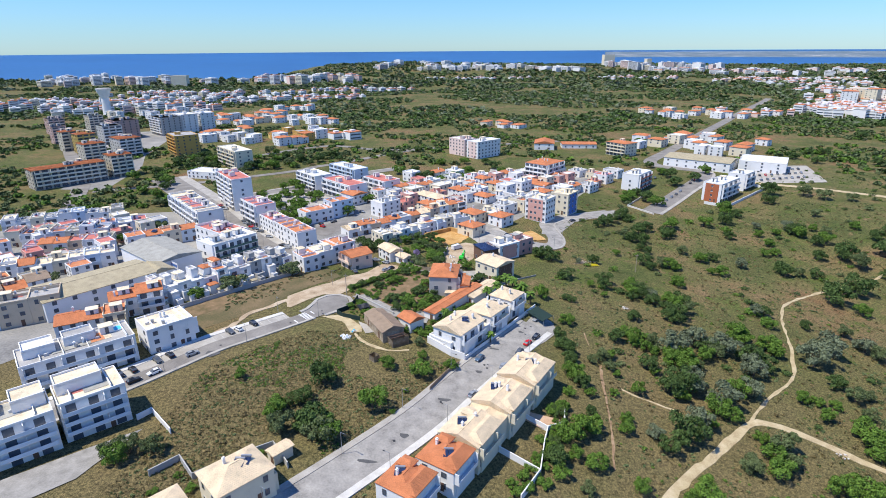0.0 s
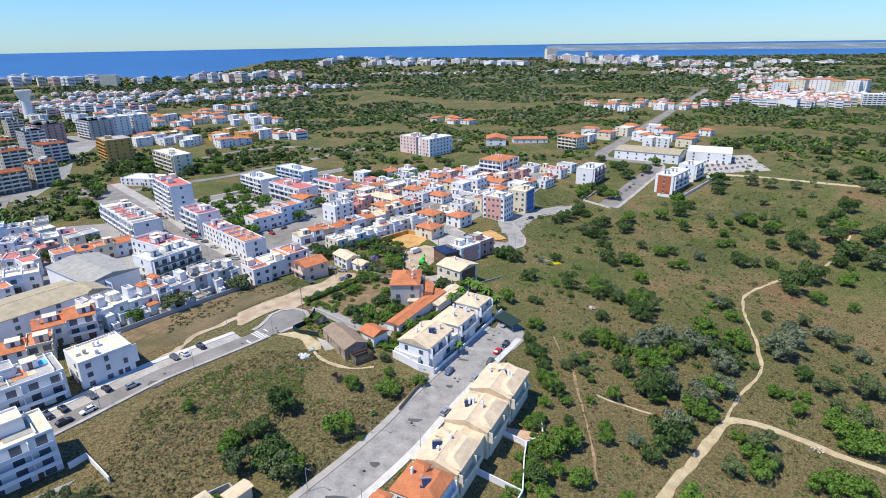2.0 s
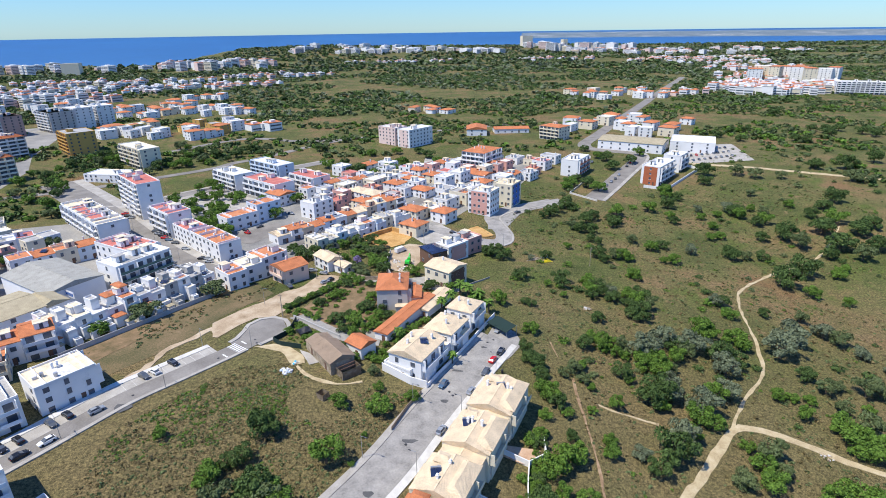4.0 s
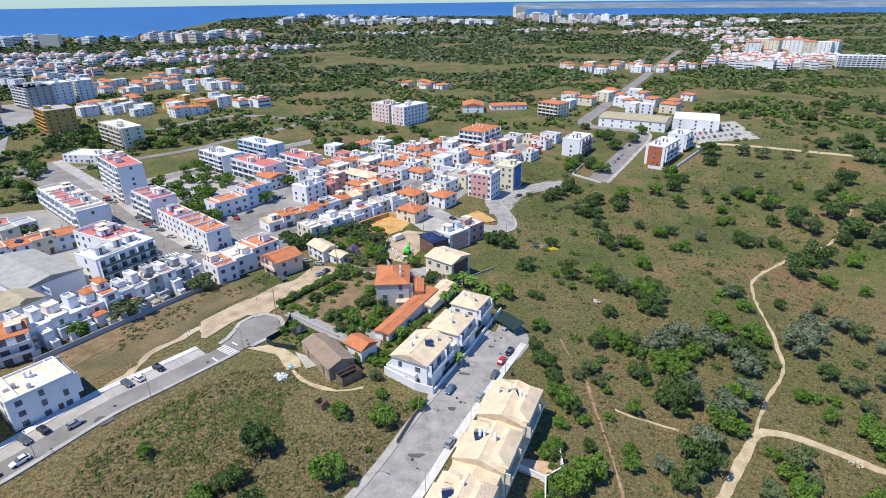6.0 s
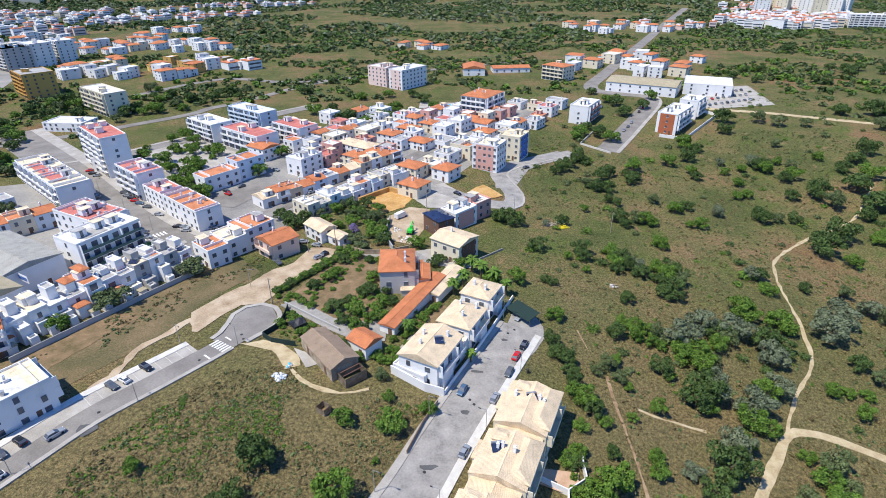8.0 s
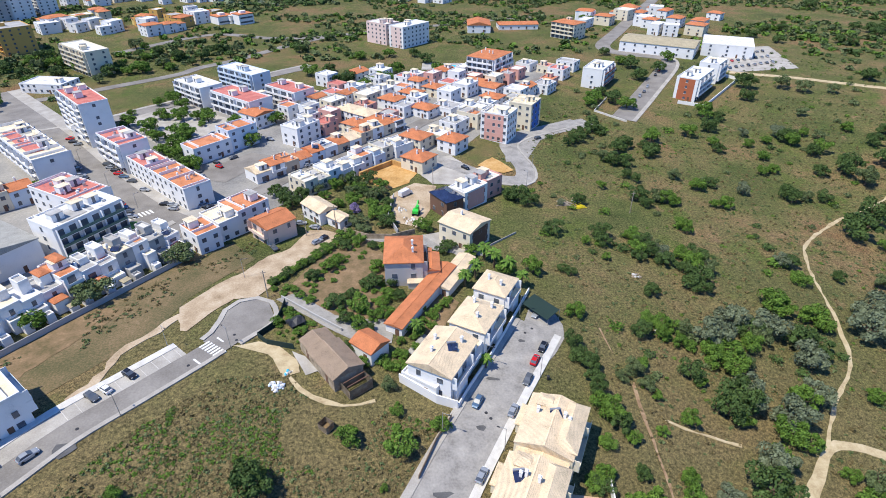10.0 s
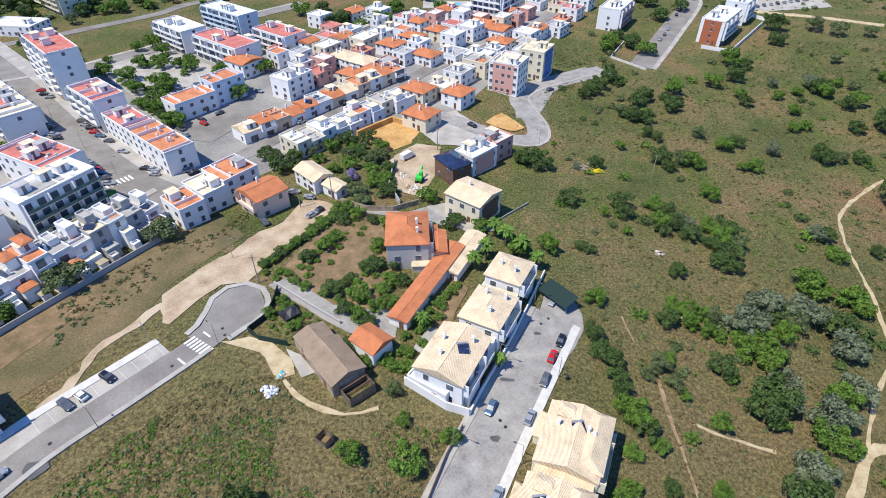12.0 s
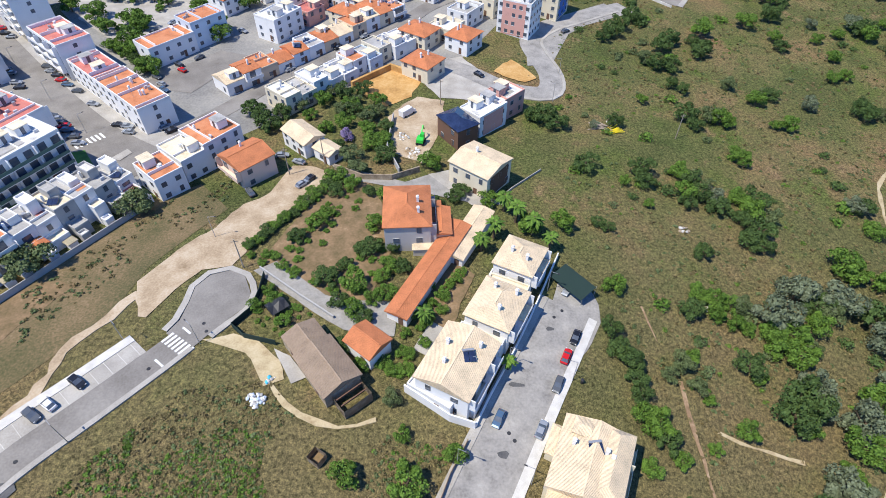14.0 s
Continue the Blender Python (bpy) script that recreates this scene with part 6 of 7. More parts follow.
plant("g", [(59.8, 198.8, 1.5), (169.3, 198.8, 2.4), (84.2, 200.6, 3.1), (70.6, 202.7, 3.1), (159.6, 204.7, 3.2), (56.2, 207.5, 1.6), (72.7, 210.9, 2.9), (93.3, 216.3, 3), (180.6, 218.2, 3.2), (93.6, 219.9, 2.1), (186.9, 222.8, 2.7), (117, 232.3, 3.4), (113, 232.5, 2.1), (99.2, 234.1, 2.2), (96.3, 234.9, 3.4), (113.7, 245.7, 3.1), (75.8, 246.3, 2.2), (148.6, 258.3, 2.7), (153.7, 259.5, 2.8), (215.9, 265.7, 5.2), (156.1, 270.5, 3.1), (184.5, 272.9, 3.7), (176.4, 281.7, 4.4), (156.3, 282, 2.4), (141.2, 284.3, 3.2), (166.4, 284.9, 2.8), (186.3, 288.8, 2.6), (207.9, 289.5, 2.9), (115.1, 290.1, 4.7), (134, 295.1, 4.2)], "trees in the meadow")
plant("g", [(152.4, 314.8, 5.3)], "trees in the meadow")
plant("o", [(34.9, 103.8, 2.1), (76.8, 117.7, 3.2), (87.6, 119.8, 2.8), (88.1, 125.2, 4.4), (120.7, 132.3, 3.9), (120.8, 141.3, 2.6), (136.7, 146.9, 3.6), (132.7, 147.7, 3.8), (121.6, 149.2, 3.1), (50.5, 150.1, 2.2), (126.4, 150.5, 2.3), (45.7, 152.5, 1.7), (49, 154.4, 2.5), (79.1, 156.9, 2), (87.4, 164.9, 3.1), (67.9, 167.5, 2.5), (144.5, 173.1, 3.8), (141.4, 187.1, 2.7), (87.6, 192, 3.4), (78.5, 206.6, 2), (200.6, 229.8, 5), (93.3, 236.6, 3.6), (153.3, 237.8, 2.6), (183.9, 246.2, 4.7), (118.3, 249.5, 2.5), (108.1, 254.3, 2.8), (85.7, 270.1, 2.9), (191, 285.3, 2.9), (199.4, 309.4, 3.3), (270.7, 314.8, 4.6)], "trees in the meadow")
plant("o", [(267.7, 319.6, 5.1), (233.9, 333.7, 3.7), (220.3, 337.9, 4.5), (213, 346.2, 4.5)], "trees in the meadow")
plant("y", [(56, 125.3, 2.4), (66.8, 129.2, 2.3), (69, 130.2, 3.9), (79.6, 141.2, 4.8), (72.9, 145, 3.3), (89.3, 146.9, 4.2), (73.6, 148.8, 3.9), (95.6, 156.8, 4.4), (149.4, 157.3, 2.5), (73.6, 164.2, 4.9), (146.7, 165.6, 2.8), (119, 165.7, 5.6), (90.4, 167.8, 5.2), (82.1, 169.9, 4.6), (126.8, 173.7, 5.5), (142.7, 177.5, 3.8), (115.8, 197.5, 3), (77.7, 200.8, 3.3), (56.6, 233.5, 1.6), (130.3, 242.5, 3), (174.8, 289.7, 3.5), (160.2, 292.7, 2.5)], "trees in the meadow")
# lot between the roads
plant("d", [(-28.4, 112.1, 2.6), (-26.8, 113.2, 3.9), (-34.7, 120.7, 1.6), (-31.5, 122, 2.3), (-28.9, 130.1, 3.4)], "trees on the vacant lot")
plant("g", [(-64.4, 98.1, 2.3), (-23.2, 110.3, 2.8), (-36.9, 116.8, 3.2), (-9.4, 120.2, 0.8), (-14.6, 121.4, 3.6), (-7, 128.5, 0.8), (-50.6, 130.4, 1.8), (-3.7, 136.2, 2.8), (-13.1, 138.5, 2.3), (4, 140.2, 1.9), (-3.9, 144, 1.4)], "trees on the vacant lot")
plant("o", [(-67.3, 99.8, 2.1), (-63.5, 101.6, 2.4), (-58.8, 102, 2.3), (-24.5, 109.2, 3.3), (-34.2, 110.7, 2.9), (-5.3, 150.1, 1.6)], "trees on the vacant lot")
trees("g", 1.1, 1.8, [(29, 119.5), (26.5, 117), (25, 111), (23, 108.5), (21.5, 105), (19, 101), (17, 98), (28, 115), (24.5, 105.5), (22, 101.5), (30.5, 121.5), (26, 109), (15, 96), (31, 124.2)], 1.0, "garden shrubs")
trees("gd", 1.6, 2.4, [(33, 130), (31.5, 127), (35, 122), (30, 117), (27.5, 112), (30, 108), (26, 104)], 0.9, "garden shrubs")
trees("g", 1.0, 1.6, [(-38, 101), (-41, 100), (-36, 103), (-44, 97), (-46, 92), (-50, 95), (-49, 88), (-53, 91), (-40, 97)], 0.8, "garden shrubs")
# orchard and gardens
trees("dg", 1.9, 3.0, [(-15, 206), (-17, 198), (-13, 181), (-17, 178), (-2, 190), (-15, 212), (-9, 167.5), (-11, 169), (-7, 185), (-12, 209), (-19, 195), (-23, 191), (-10, 185), (-3, 186), (-5, 173), (-14, 171), (-8, 171), (-1, 179), (-4, 181), (-6, 193), (-8, 205), (-4, 204), (-11, 176), (-6, 177)], 1.0, "orchard trees")
trees("g", 0.7, 1.2, [(-25 + (i * 7) % 20, 178 + (i * 11) % 30) for i in range(26) if (178 + (i * 11) % 30) - 180 > -(-25 + (i * 7) % 20 + 24) * 0.9], 0.7, "orchard trees")
trees("g", 1.0, 1.5, [(-33, 190), (-31, 193), (-29, 196), (-27, 199), (-25, 202), (-23, 205), (-21, 208), (-18.5, 211), (-30, 184.5), (-27, 186), (-32, 186.5)], 0.8, "hedge shrubs")
trees("g", 1.2, 1.9, [(-28, 176), (-30, 172), (-24, 168), (-26, 173), (-9.5, 157.5), (-1, 158), (1, 161), (-2, 155), (3, 166), (6, 171), (9, 175), (36, 136), (34, 130), (31, 119), (27, 113), (24, 108), (22, 103), (29, 116), (31, 128.5), (18, 103)], 0.9, "garden shrubs")
trees("dg", 1.4, 2.1, [(-33.0 + i * 1.15, 189.6 + i * 1.42) for i in range(16)], 0.85, "hedge shrubs")
trees("g", 1.2, 1.8, [(-29, 186), (-26, 183), (-22.5, 180), (-18.5, 176.5), (-15.5, 175), (-10, 174), (5.7, 171.8), (2.7, 173.6), (5.8, 167.9), (1.9, 168.4), (-3.3, 159.3), (-4.6, 155.5), (0.6, 164.5), (-2, 163), (8, 174), (10, 178), (-6, 157.5), (3.6, 170), (-0.4, 167)], 0.9, "garden shrubs")
trees("g", 0.5, 0.9, [(-28 + (i % 6) * 1.7 - (i // 6) * 0.5, 175.5 - (i % 6) * 1.2 - (i // 6) * 2.2) for i in range(24)], 0.7, "vegetable plants")
trees("d", 2.0, 2.3, [(-12.6, 161.0), (12.0, 201), (14, 203.5), (8, 199)], 1.0, "garden trees")
trees("dgo", 2.2, 3.2, [(-18, 236), (-15, 245), (-20, 250), (-17, 255), (-23, 243), (-4, 242), (-4, 248), (-10, 250), (-8, 238), (-3, 219), (-12, 221), (-15, 226), (-28, 236), (-26, 248), (-10, 215)], 1.0, "garden trees")
trees("dg", 2.4, 3.4, [(-11, 244), (-8, 233), (-2, 234), (-6, 226), (-14, 254), (-9, 255), (-7, 241), (-13, 238), (-3, 228), (-12, 248), (8, 216), (48, 213), (27, 190), (20, 200)], 1.0, "garden trees")
trees("d", 2.6, 3.4, [(-36, 242), (-31, 244), (-39, 248), (-34, 238), (40, 237)], 1.1, "garden trees")
trees("l", 2.2, 2.6, [(-13, 231), (-26, 252)], 1.0, "blossom trees")
trees("g", 3.0, 3.8, [(-57, 296), (-44, 352), (-49, 320), (-58, 303), (-81, 287), (-74, 275), (-85, 297), (-114, 324), (-84, 307), (-80, 326), (-66, 319), (-102, 333), (-96, 346), (-103, 357), (-102, 317), (-88, 311), (-96, 305), (-93, 330)], 1.1, "town trees")
trees("g", 1.5, 2.3, [(-82, 290.5), (-80, 287.2), (-78, 284), (-75.3, 280.3), (-90, 295), (-86, 296.6), (-99, 310), (-92, 307), (-84, 306.4), (-69, 322)], 0.9, "town trees")
trees("dg", 3.2, 4.6, [(-29, 405), (-18, 382), (-8, 367), (-24, 377), (-39, 399), (9, 398), (1, 378), (-12, 432), (7, 437), (22, 435), (28, 418), (33, 394), (-51, 456), (-33, 491), (-177, 429), (-182, 416), (-199, 432), (-217, 430), (-144, 415), (-138, 423), (-191, 365), (-186, 351), (-201, 372)], 1.0, "town trees")
trees("dgo", 2.6, 4.4, [(-141, 462), (-151, 456), (-144, 448), (-128, 428), (-122, 421), (-124, 446), (-112, 431), (-110, 444), (-108, 457), (-102, 464), (-92, 462), (-153, 414), (-153, 398), (-207, 457), (-199, 431), (-211, 445), (-192, 436), (-208, 464), (-200, 414), (-93, 448), (-155, 478), (-161, 482), (-152, 425), (-144, 418), (-137, 417), (-218, 415), (-226, 402), (-214, 392), (-203, 380), (-222, 380), (-190, 400), (-180, 440)], 1.1, "town trees")
trees("d", 4.5, 6.5, [(357, 473), (363, 463), (380, 469), (352, 446), (383, 560), (288, 476), (275, 442), (387, 453), (388, 440), (315, 435), (319, 427)], 1.0, "pines on the open slope")
trees("gd", 1.6, 2.6, [(-87, 289), (-81, 283), (-76, 277), (-81, 321), (-86, 312), (-84, 286), (-79, 280), (-90, 292)], 1.0, "town trees")
trees("g", 1.8, 2.6, [(-100, 331), (-95.5, 338), (-94, 341), (-117, 340), (-108.5, 353), (-104.5, 367), (-86, 330), (-82, 335)], 1.2, "town trees")
trees("dg", 3.0, 4.2, [(102, 334), (113, 348), (116, 338), (120, 329), (145, 372), (162, 385), (177, 405), (145, 402), (144, 425), (149, 394), (229, 447), (267, 460), (166, 526), (302, 478), (107, 340)], 1.0, "parkway trees")
trees("go", 2.6, 4.0, [(-160, 210), (-146, 192), (-127, 233), (-150, 244), (-166, 228), (-120, 255), (-141, 262), (-150, 300), (-168, 310), (-180, 330), (-112, 190), (-60, 205), (-84, 178), (-200, 300), (-215, 285), (-225, 310), (-195, 340), (-210, 355), (-75, 187)], 1.0, "town trees")


def palm_mesh(seed):
    r = random.Random(seed)
    vs = []
    for i in range(34):
        a = i * 2.4 + r.uniform(-0.2, 0.2)
        up = r.uniform(-0.2, 1.1)
        L = r.uniform(1.8, 2.4)
        pts = [(L * t * math.cos(up * 0.9), 0.0, 4.3 + L * t * math.sin(up) - 1.3 * t * t) for t in (0, 0.35, 0.7, 1.0)]
        for s in (-1, 1):
            for (x0, _, z0), (x1, _, z1), w0, w1 in zip(pts, pts[1:], (0.05, 0.42, 0.32), (0.42, 0.32, 0.03)):
                for q in ((x0, 0, z0), (x1, 0, z1), (x1, s * w1, z1 - w1 * 0.5), (x0, s * w0, z0 - w0 * 0.5)):
                    vs.append((q[0] * math.cos(a) - q[1] * math.sin(a), q[0] * math.sin(a) + q[1] * math.cos(a), q[2]))
    return quads_mesh("fronds", np.array(vs), [GREENLEAF])


PALM = [palm_mesh(5), palm_mesh(9)]
PALMTRUNK = mesh_of("trunk", cone_bm(0.28, 0.2, -0.4, 4.4, 9), BARK)
for i, (x, y, s) in enumerate(((25, 193, 1.2), (23, 197, 1.15), (19, 188, 1.1), (15.5, 184, 1.0), (30.5, 184, 1.0), (1.8, 165.6, 0.9), (15.6, 155, 0.75), (28, 189, 1.2))):
    ob = root("palm_tree", "green fan palm with a short brown trunk", "palm tree", pose(x, y, gz(x, y), 0, 0, i * 50) @ Matrix.Diagonal((s, s, s, 1)), "garden palms")
    part("trunk", PALMTRUNK, None, ob)
    part("fronds", PALM[i % 2], None, ob)


# ---- low growth and far woods ----
def on_track(x, y):
    for line, w in ((R1L, 6.5), (R2L, 9.0), (DL, 5.5), (TL, 1.9), (FL, 1.2), (CL, 5.5), (PL, 8), (R3L, 13.5), (S2L, 13)):
        if np.min((line[:, 0] - x) ** 2 + (line[:, 1] - y) ** 2) < w * w:
            return True
    return False


def arr(pts):
    return np.array([(p.x, p.y) for p in curve_through(pts, 1.5)])


R1L, R2L, DL, CL, PL, R3L, S2L = arr(R1), arr(R2), arr(DIRTROAD), arr(R4), arr(R5[:6]), arr(R3), arr(S2)
TL = arr([(48, 100), (68.3, 120.1), (85.2, 135.2), (97, 133), (108, 124.5), (125, 112)])
FL = arr([(84, 134.5), (97, 148), (107.7, 157.1), (117.3, 176.5), (127, 201), (135, 211), (157, 224.6), (186, 237), (215, 262)])
FOOT = [(o.matrix_basis.translation.x, o.matrix_basis.translation.y) for o in scene.objects if o.parent is None and o.type == "EMPTY" and "tree" not in o.name and "car" != o.name[:3]]
FOOT = np.array(FOOT)


def near_house(x, y, r):
    return np.min((FOOT[:, 0] - x) ** 2 + (FOOT[:, 1] - y) ** 2) < r * r


def open_land(x, y):
    """Meadow with no house, road or yard on it."""
    if on_track(x, y):
        return False
    if x > 42 and y < 330:
        return not near_house(x, y, 12)
    if -62 < x < 6 and 80 < y < 156 and x > (y - 205) * 1.08:
        return not near_house(x, y, 8.5)
    return 48 < x < 320 and 120 < y < 420 and not near_house(x, y, 16)


def shrub_field(name, label, n, area, rmin, rmax, leaf, per, size, seed, mask, test=open_land, kinds=None):
    r = random.Random(seed)
    out, made, tries = [], 0, 0
    base = [leaf_cloud(per, [(0, 0, 0.45, 0.7), (0.35, 0.2, 0.35, 0.5), (-0.3, 0.25, 0.4, 0.5), (0.05, -0.4, 0.3, 0.5)], size, seed + k) for k in range(6)]
    while made < n and tries < n * 12:
        tries += 1
        x, y = r.uniform(area[0], area[1]), r.uniform(area[2], area[3])
        if noise.noise((x * mask[0], y * mask[0], seed)) < mask[1] or not test(x, y):
            continue
        s = r.uniform(rmin, rmax) * (0.7 + 0.6 * r.random())
        a = r.uniform(0, 6.28)
        b = base[made % 6]
        ca, sa = math.cos(a) * s, math.sin(a) * s
        out.append(np.stack([b[:, 0] * ca - b[:, 1] * sa + x, b[:, 0] * sa + b[:, 1] * ca + y, b[:, 2] * s * 0.85 + gz(x, y) - 0.15], 1))
        made += 1
    v = np.concatenate(out)
    mats = leaf if isinstance(leaf, (list, tuple)) else [leaf]
    which = np.repeat(np.arange(len(out)) % len(mats), per)
    tagged(new(name, quads_mesh(name, v, mats, which)), label, "shrubs", kind="stuff")


shrub_field("shrubs", "scattered green shrubs in the dry meadow", 230, (42, 320, 100, 420), 1.1, 2.7, [OLIVE, DARKLEAF, GREENLEAF], 150, 0.11, 21, (0.03, -0.05))
shrub_field("low_shrubs", "small low shrubs and weeds in the meadow", 3200, (42, 300, 95, 400), 0.2, 0.75, [GREENLEAF, OLIVE, OLIVE], 40, 0.2, 22, (0.05, -0.15))
shrub_field("weeds", "tall weeds and small shrubs on the vacant lot", 6500, (-62, 8, 80, 160), 0.16, 0.42, [DRYGRASS, DRYGRASS, OLIVE, DRYGRASS, OLIVE, DRYGRASS], 18, 0.3, 23, (0.07, -0.45))
shrub_field("weeds", "bright green weed patches on the vacant lot", 700, (-62, 8, 80, 160), 0.2, 0.5, [GREENLEAF, GREENLEAF, OLIVE], 22, 0.3, 41, (0.06, 0.22))
shrub_field("weeds", "patch of fresh bright green weeds", 260, (-50, -38, 127, 137), 0.18, 0.42, [GREENLEAF, GREENLEAF, OLIVE], 22, 0.3, 60, (0.3, -0.2))
shrub_field("weeds", "patch of fresh bright green weeds", 160, (-37, -25, 138, 147), 0.18, 0.42, [GREENLEAF, GREENLEAF, OLIVE], 22, 0.3, 61, (0.3, -0.2))
shrub_field("weeds", "patch of fresh bright green weeds", 120, (-54, -46, 145, 151), 0.18, 0.42, [GREENLEAF, GREENLEAF, OLIVE], 22, 0.3, 62, (0.3, -0.2))
shrub_field("weeds", "patch of fresh bright green weeds", 110, (-62, -52, 124, 132), 0.18, 0.42, [GREENLEAF, GREENLEAF, OLIVE], 22, 0.3, 63, (0.3, -0.2))
shrub_field("weeds", "patch of fresh bright green weeds", 160, (-31, -19, 132, 142), 0.18, 0.42, [GREENLEAF, GREENLEAF, OLIVE], 22, 0.3, 64, (0.3, -0.2))
shrub_field("dry_grass", "tufts of dry grass across the meadow", 7000, (-62, 240, 80, 330), 0.25, 0.6, [DRYGRASS, DRYGRASS, OLIVE], 14, 0.36, 24, (0.02, -0.3))
shrub_field("verge_weeds", "weeds along the dry verge", 260, (-92, -40, 155, 215), 0.25, 0.7, [DRYGRASS, OLIVE], 30, 0.22, 25, (0.06, -0.1), lambda x, y: abs((y - 160) - (x + 84) * 1.33) < 9 and not on_track(x, y) and x > -88)


def country(x, y):
    if y > coast(x) - 90 or near_house(x, y, 14):
        return False
    if y < 430:
        return (x > 270 or x < -210 or (x < -120 and y > 290)) and not on_track(x, y) and y > abs(x) * 0.55
    return abs(x) < y * 0.95 and np.min((PL2[:, 0] - x) ** 2 + (PL2[:, 1] - y) ** 2) > 80


PL2 = arr(R5)
shrub_field("woodland", "scattered dark trees over the countryside", 6500, (-520, 600, 260, 780), 1.3, 3.4, [DARKLEAF, OLIVE, GREENLEAF, OLIVE], 34, 0.3, 31, (0.014, -0.08), country)
# paler grey leaves mixed into both far woods colour in the distance haze
shrub_field("woodland", "scrub on far fields, grey leaves mixed in for haze", 11000, (-950, 1150, 640, 1400), 1.8, 4.4, [OLIVE, DARKLEAF, DARKLEAF, GREYLEAF], 18, 0.42, 32, (0.008, -0.12), country)
shrub_field("woodland", "wooded far land near the coast, leaves greyed for haze", 9500, (-2000, 2300, 1250, 3000), 3, 7.5, [OLIVE, DARKLEAF, GREYLEAF], 16, 0.5, 33, (0.004, -0.2), country)


# ---- small things ----
STEELYELLOW = paint("yellow_plastic", (0.75, 0.6, 0.03), 0.5)
TIMBER = material("grey_timber", [(0.3, (0.25, 0.2, 0.15)), (0.7, (0.45, 0.38, 0.3))], 1, 8, 0.9, 0.2)
srng = random.Random(11)
pile = root("pipe_pile", "heap of yellow plastic pipes lying in the grass", "pipes", pose(62, 231.5, gz(62, 231.5), 0, 0, 15))
for i in range(14):
    part("pipe", box_bm(-2.2, -0.09, 0, 2.2, 0.09, 0.16), STEELYELLOW, pile, m=pose(srng.uniform(-0.8, 0.8), srng.uniform(-1.6, 1.6), 0.05 + 0.12 * (i % 3), 0, 0, srng.uniform(-25, 25)))
pile = root("timber_pile", "scattered grey planks in the dry grass", "planks", pose(58.5, 233.5, gz(58.5, 233.5), 0, 0, -15))
for i in range(12):
    part("plank", box_bm(-2.4, -0.12, 0, 2.4, 0.12, 0.08), TIMBER, pile, m=pose(srng.uniform(-1.5, 1.5), srng.uniform(-1.5, 1.5), 0.05 + 0.08 * (i % 3), 0, 0, srng.uniform(-35, 35)))


def rubble(x, y, r, n, mats, label):
    ob = root("rubble_heap", label, "rubble", pose(x, y, gz(x, y)))
    for i in range(n):
        a, q = srng.uniform(0, 6.28), r * math.sqrt(srng.random())
        k = srng.uniform(0.15, 0.45)
        bm = bmesh.new()
        bmesh.ops.create_icosphere(bm, subdivisions=1, radius=k)
        for v in bm.verts:
            v.co *= srng.uniform(0.7, 1.25)
        part("lump", bm, mats[i % len(mats)], ob, m=pose(q * math.cos(a), q * math.sin(a), k * 0.4))


rubble(-27.4, 152.6, 1.6, 34, [WHITE, PALEBLUE, WHITE, GREY], "heap of white rubbish bags and rubble in the grass")
rubble(-25.5, 156.0, 0.9, 9, [POOLWATER, WHITE, GREY], "small heap of coloured rubbish in the grass")
rubble(65.6, 190.4, 1.3, 16, [KERB, STONE], "pale boulders in the dry meadow")
rubble(63.5, 237, 2.2, 26, [KERB, STONE, DIRT], "pale rubble beside the building plots")
rubble(104, 126, 1.5, 14, [KERB, STONE], "pale stones beside the sandy track")
rubble(62, 168, 1.6, 16, [KERB, STONE], "pale stones between bushes")
rubble(4, 222, 2.4, 40, [KERB, WHITE, DIRT, STONE], "heap of building rubble on the site")
rubble(2, 230, 1.8, 26, [GREY, WHITE, TIMBER], "stacked building materials on the site")
den = root("shelter", "black plastic shelter in a vegetable plot", "shelter", pose(-25.5, 171.3, gz(-25.5, 171.3), 0, 0, 35))
part("canopy", loft([[(x, -1.6, 1.2), (x, 0, 1.9 + 0.3 * math.sin(x * 3)), (x, 1.6, 1.3), (x, 1.5, 1.1), (x, -1.5, 1.0)] for x in (-1.8, -0.6, 0.7, 1.8)]), DARKMETAL, den)
for dx in (-1.6, 1.6):
    for dy in (-1.4, 1.4):
        part("post", cone_bm(0.06, 0.06, -0.3, 1.2, 6), TIMBER, den, m=pose(dx, dy, 0))
# plain lettered boards on the tyre warehouse
sign = root("sign_board", "long white sign board with plain dark bars on a warehouse", "sign", pose(-105.0, 200.6, gz(-113, 211) + 5.4, 0, 0, -37))
part("board", box_bm(-7, -0.1, 0, 7, 0.0, 2.2), WHITE, sign)
for i in range(8):
    part("letter_bar", box_bm(-6.4 + i * 0.8, -0.16, 0.5, -5.85 + i * 0.8, -0.1, 1.6), DARKMETAL, sign)
for i in range(8):
    part("letter_bar", box_bm(0.6 + i * 0.75, -0.16, 0.5, 1.1 + i * 0.75, -0.1, 1.6), BLUE, sign)
for x, y in ((-18.5, 219.5), (-27, 216), (79.5, 228), (14, 246), (-33.5, 183.5)):
    ob = root("utility_pole", "grey wooden utility pole with a crossbar", "utility pole", pose(x, y, gz(x, y)), "utility poles")
    part("pole", cone_bm(0.14, 0.1, -0.5, 8, 8), TIMBER, ob)
    part("crossbar", box_bm(-0.7, -0.05, 7.3, 0.7, 0.05, 7.45), TIMBER, ob)
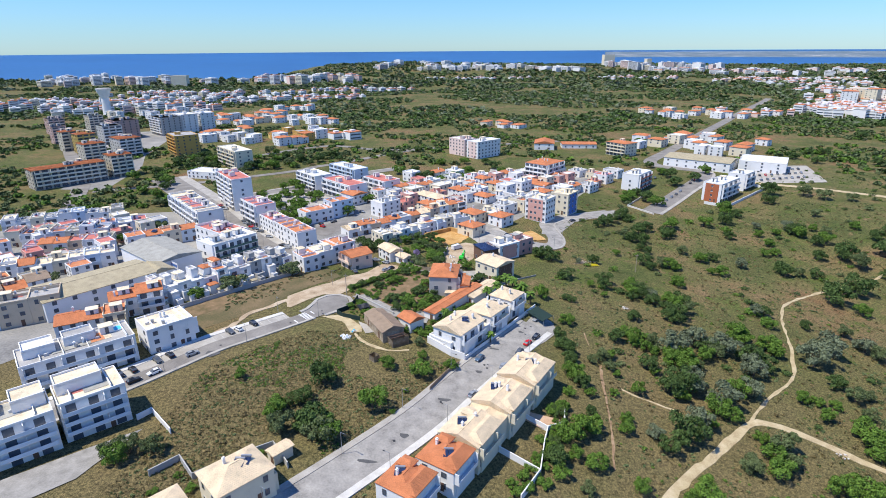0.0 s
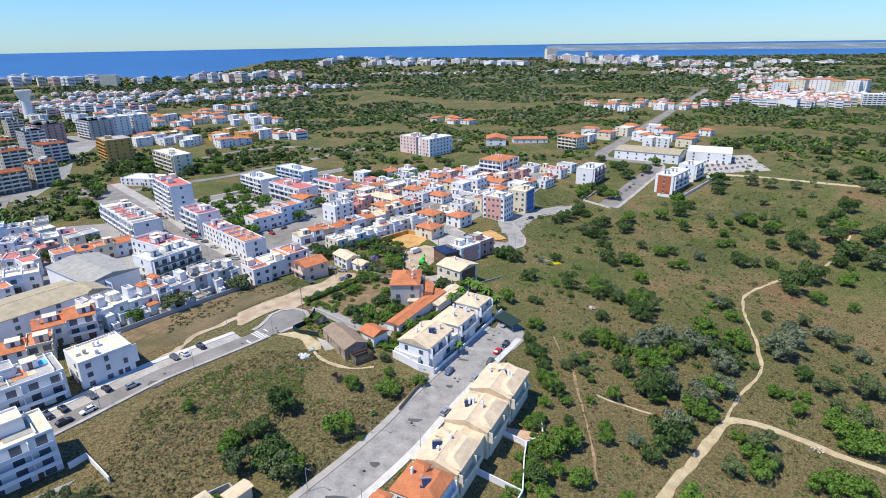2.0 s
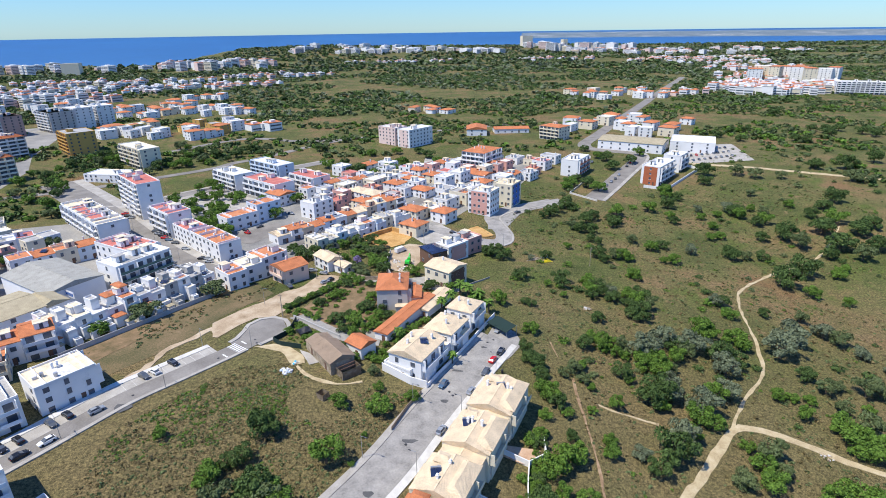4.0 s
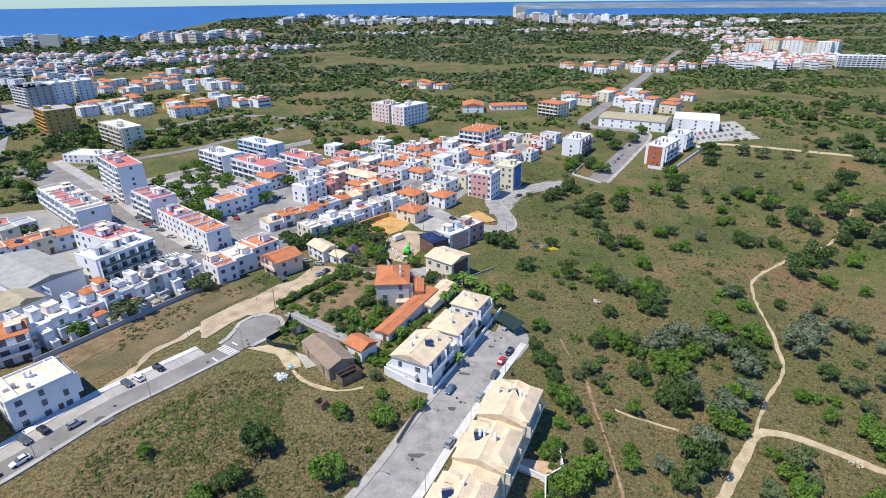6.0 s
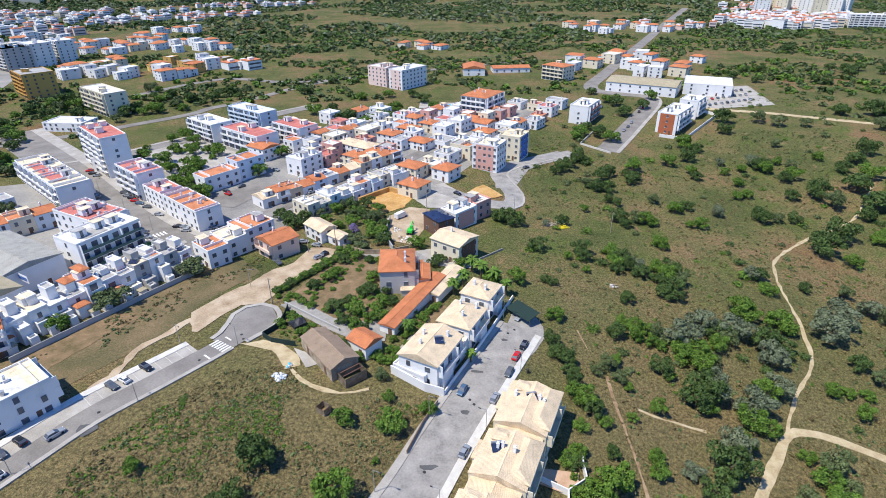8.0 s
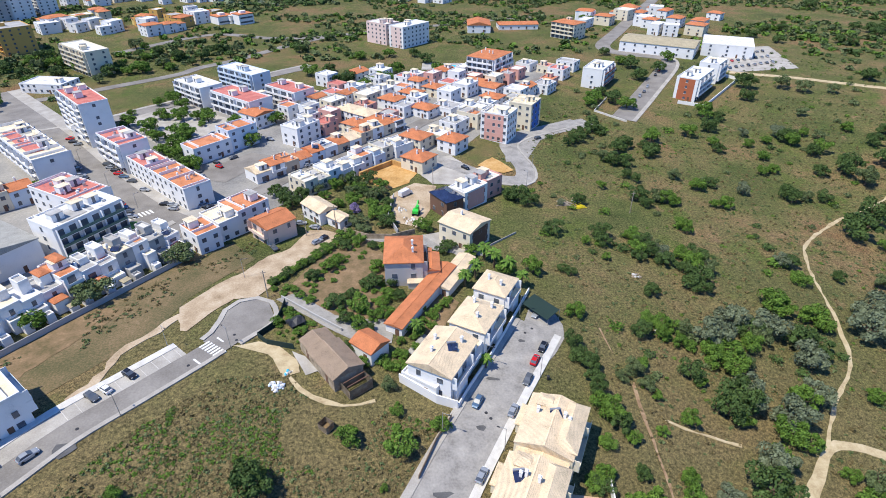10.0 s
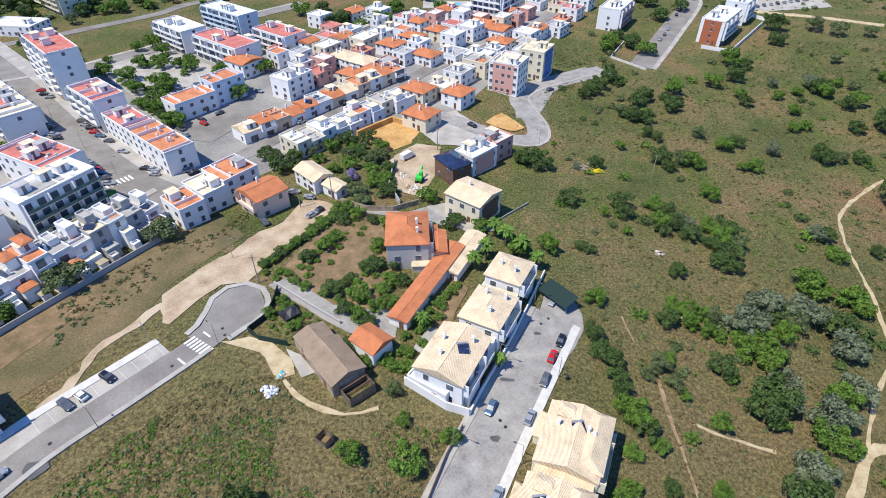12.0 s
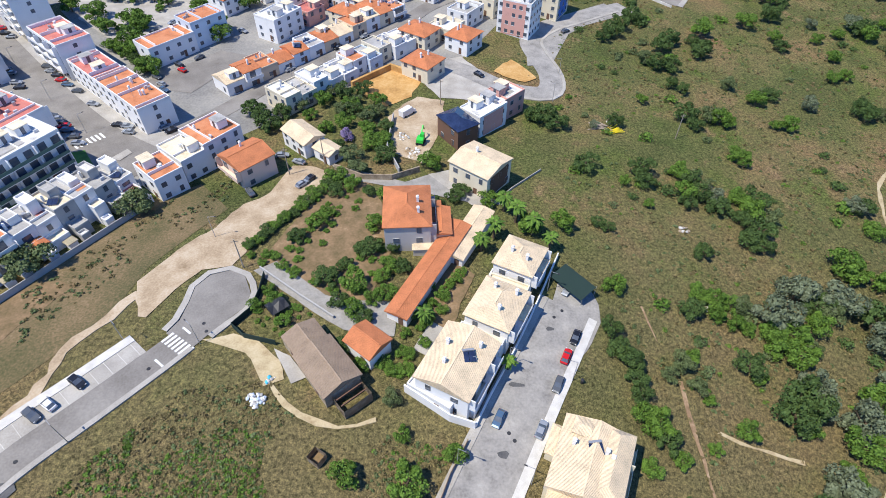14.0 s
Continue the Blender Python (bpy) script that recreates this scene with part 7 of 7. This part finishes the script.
bin_ob = root("litter_bin", "dark litter bin on the pale pavement", "bin", pose(28.6, 152.0, gz(28.6, 152)))
part("body", cone_bm(0.28, 0.33, 0, 1.0, 10), DARKMETAL, bin_ob)
part("lid", cone_bm(0.35, 0.2, 1.0, 1.15, 10), DARKMETAL, bin_ob)
# patches, covers and bay lines on the streets
TAR = material("fresh_tar_patch", [(0.3, (0.07, 0.07, 0.072)), (0.7, (0.13, 0.128, 0.125))], 0.5, 4, 0.9, 0.1)
for x, y, a, b, r in ((16.5, 152, 1.6, 0.5, 20), (12, 140, 1.0, 0.7, 60), (3, 127, 2.0, 0.6, 55), (-6, 113, 1.2, 0.8, 50), (25.5, 163.5, 0.9, 0.5, 10), (-63, 141.5, 2.2, 1.6, 47), (-13, 104, 2.4, 0.5, 50)):
    patch("road_patch", "darker tar patch in the worn street", "road patch", [(x + a * math.cos(radians(r + q)) * k, y + b * math.sin(radians(r + q)) * k) for q, k in zip(range(0, 360, 45), (1, 0.8, 1.1, 0.9, 1, 1.2, 0.8, 1))], TAR, 0.085, ragged=0.3)
COVER = mesh_of("manhole_cover", cone_bm(0.34, 0.33, -0.2, 0.02, 14), DARKMETAL)
for x, y in ((13.5, 143.5), (14.2, 142.2), (27, 166), (29, 167.5), (-38.8, 169.5), (-62.5, 146.0), (-46.5, 160.6), (-38.0, 167.6), (2, 126), (-8, 111)):
    ob = new("manhole_cover", COVER)
    ob.matrix_basis = pose(x, y, gz(x, y) + 0.085)
    tagged(ob, "round dark iron manhole cover in the road", "manhole cover", "manhole covers")
d2 = (Vector(R2[6]) - Vector(R2[4])).normalized()
BAY = mesh_of("bay_line", box_bm(-0.04, -1.75, -0.2, 0.04, 1.75, 0.012), KERB)
for i in range(10):
    c = Vector(R2[6]) - d2 * (1.0 + i * 2.5) + Vector((-d2.y, d2.x)) * 4.45
    ob = new("bay_line", BAY)
    ob.matrix_basis = pose(c.x, c.y, gz(c.x, c.y) + 0.08, 0, 0, math.degrees(math.atan2(d2.y, d2.x)))
    tagged(ob, "faint painted line between parking bays", "road marking", "parking bay lines")
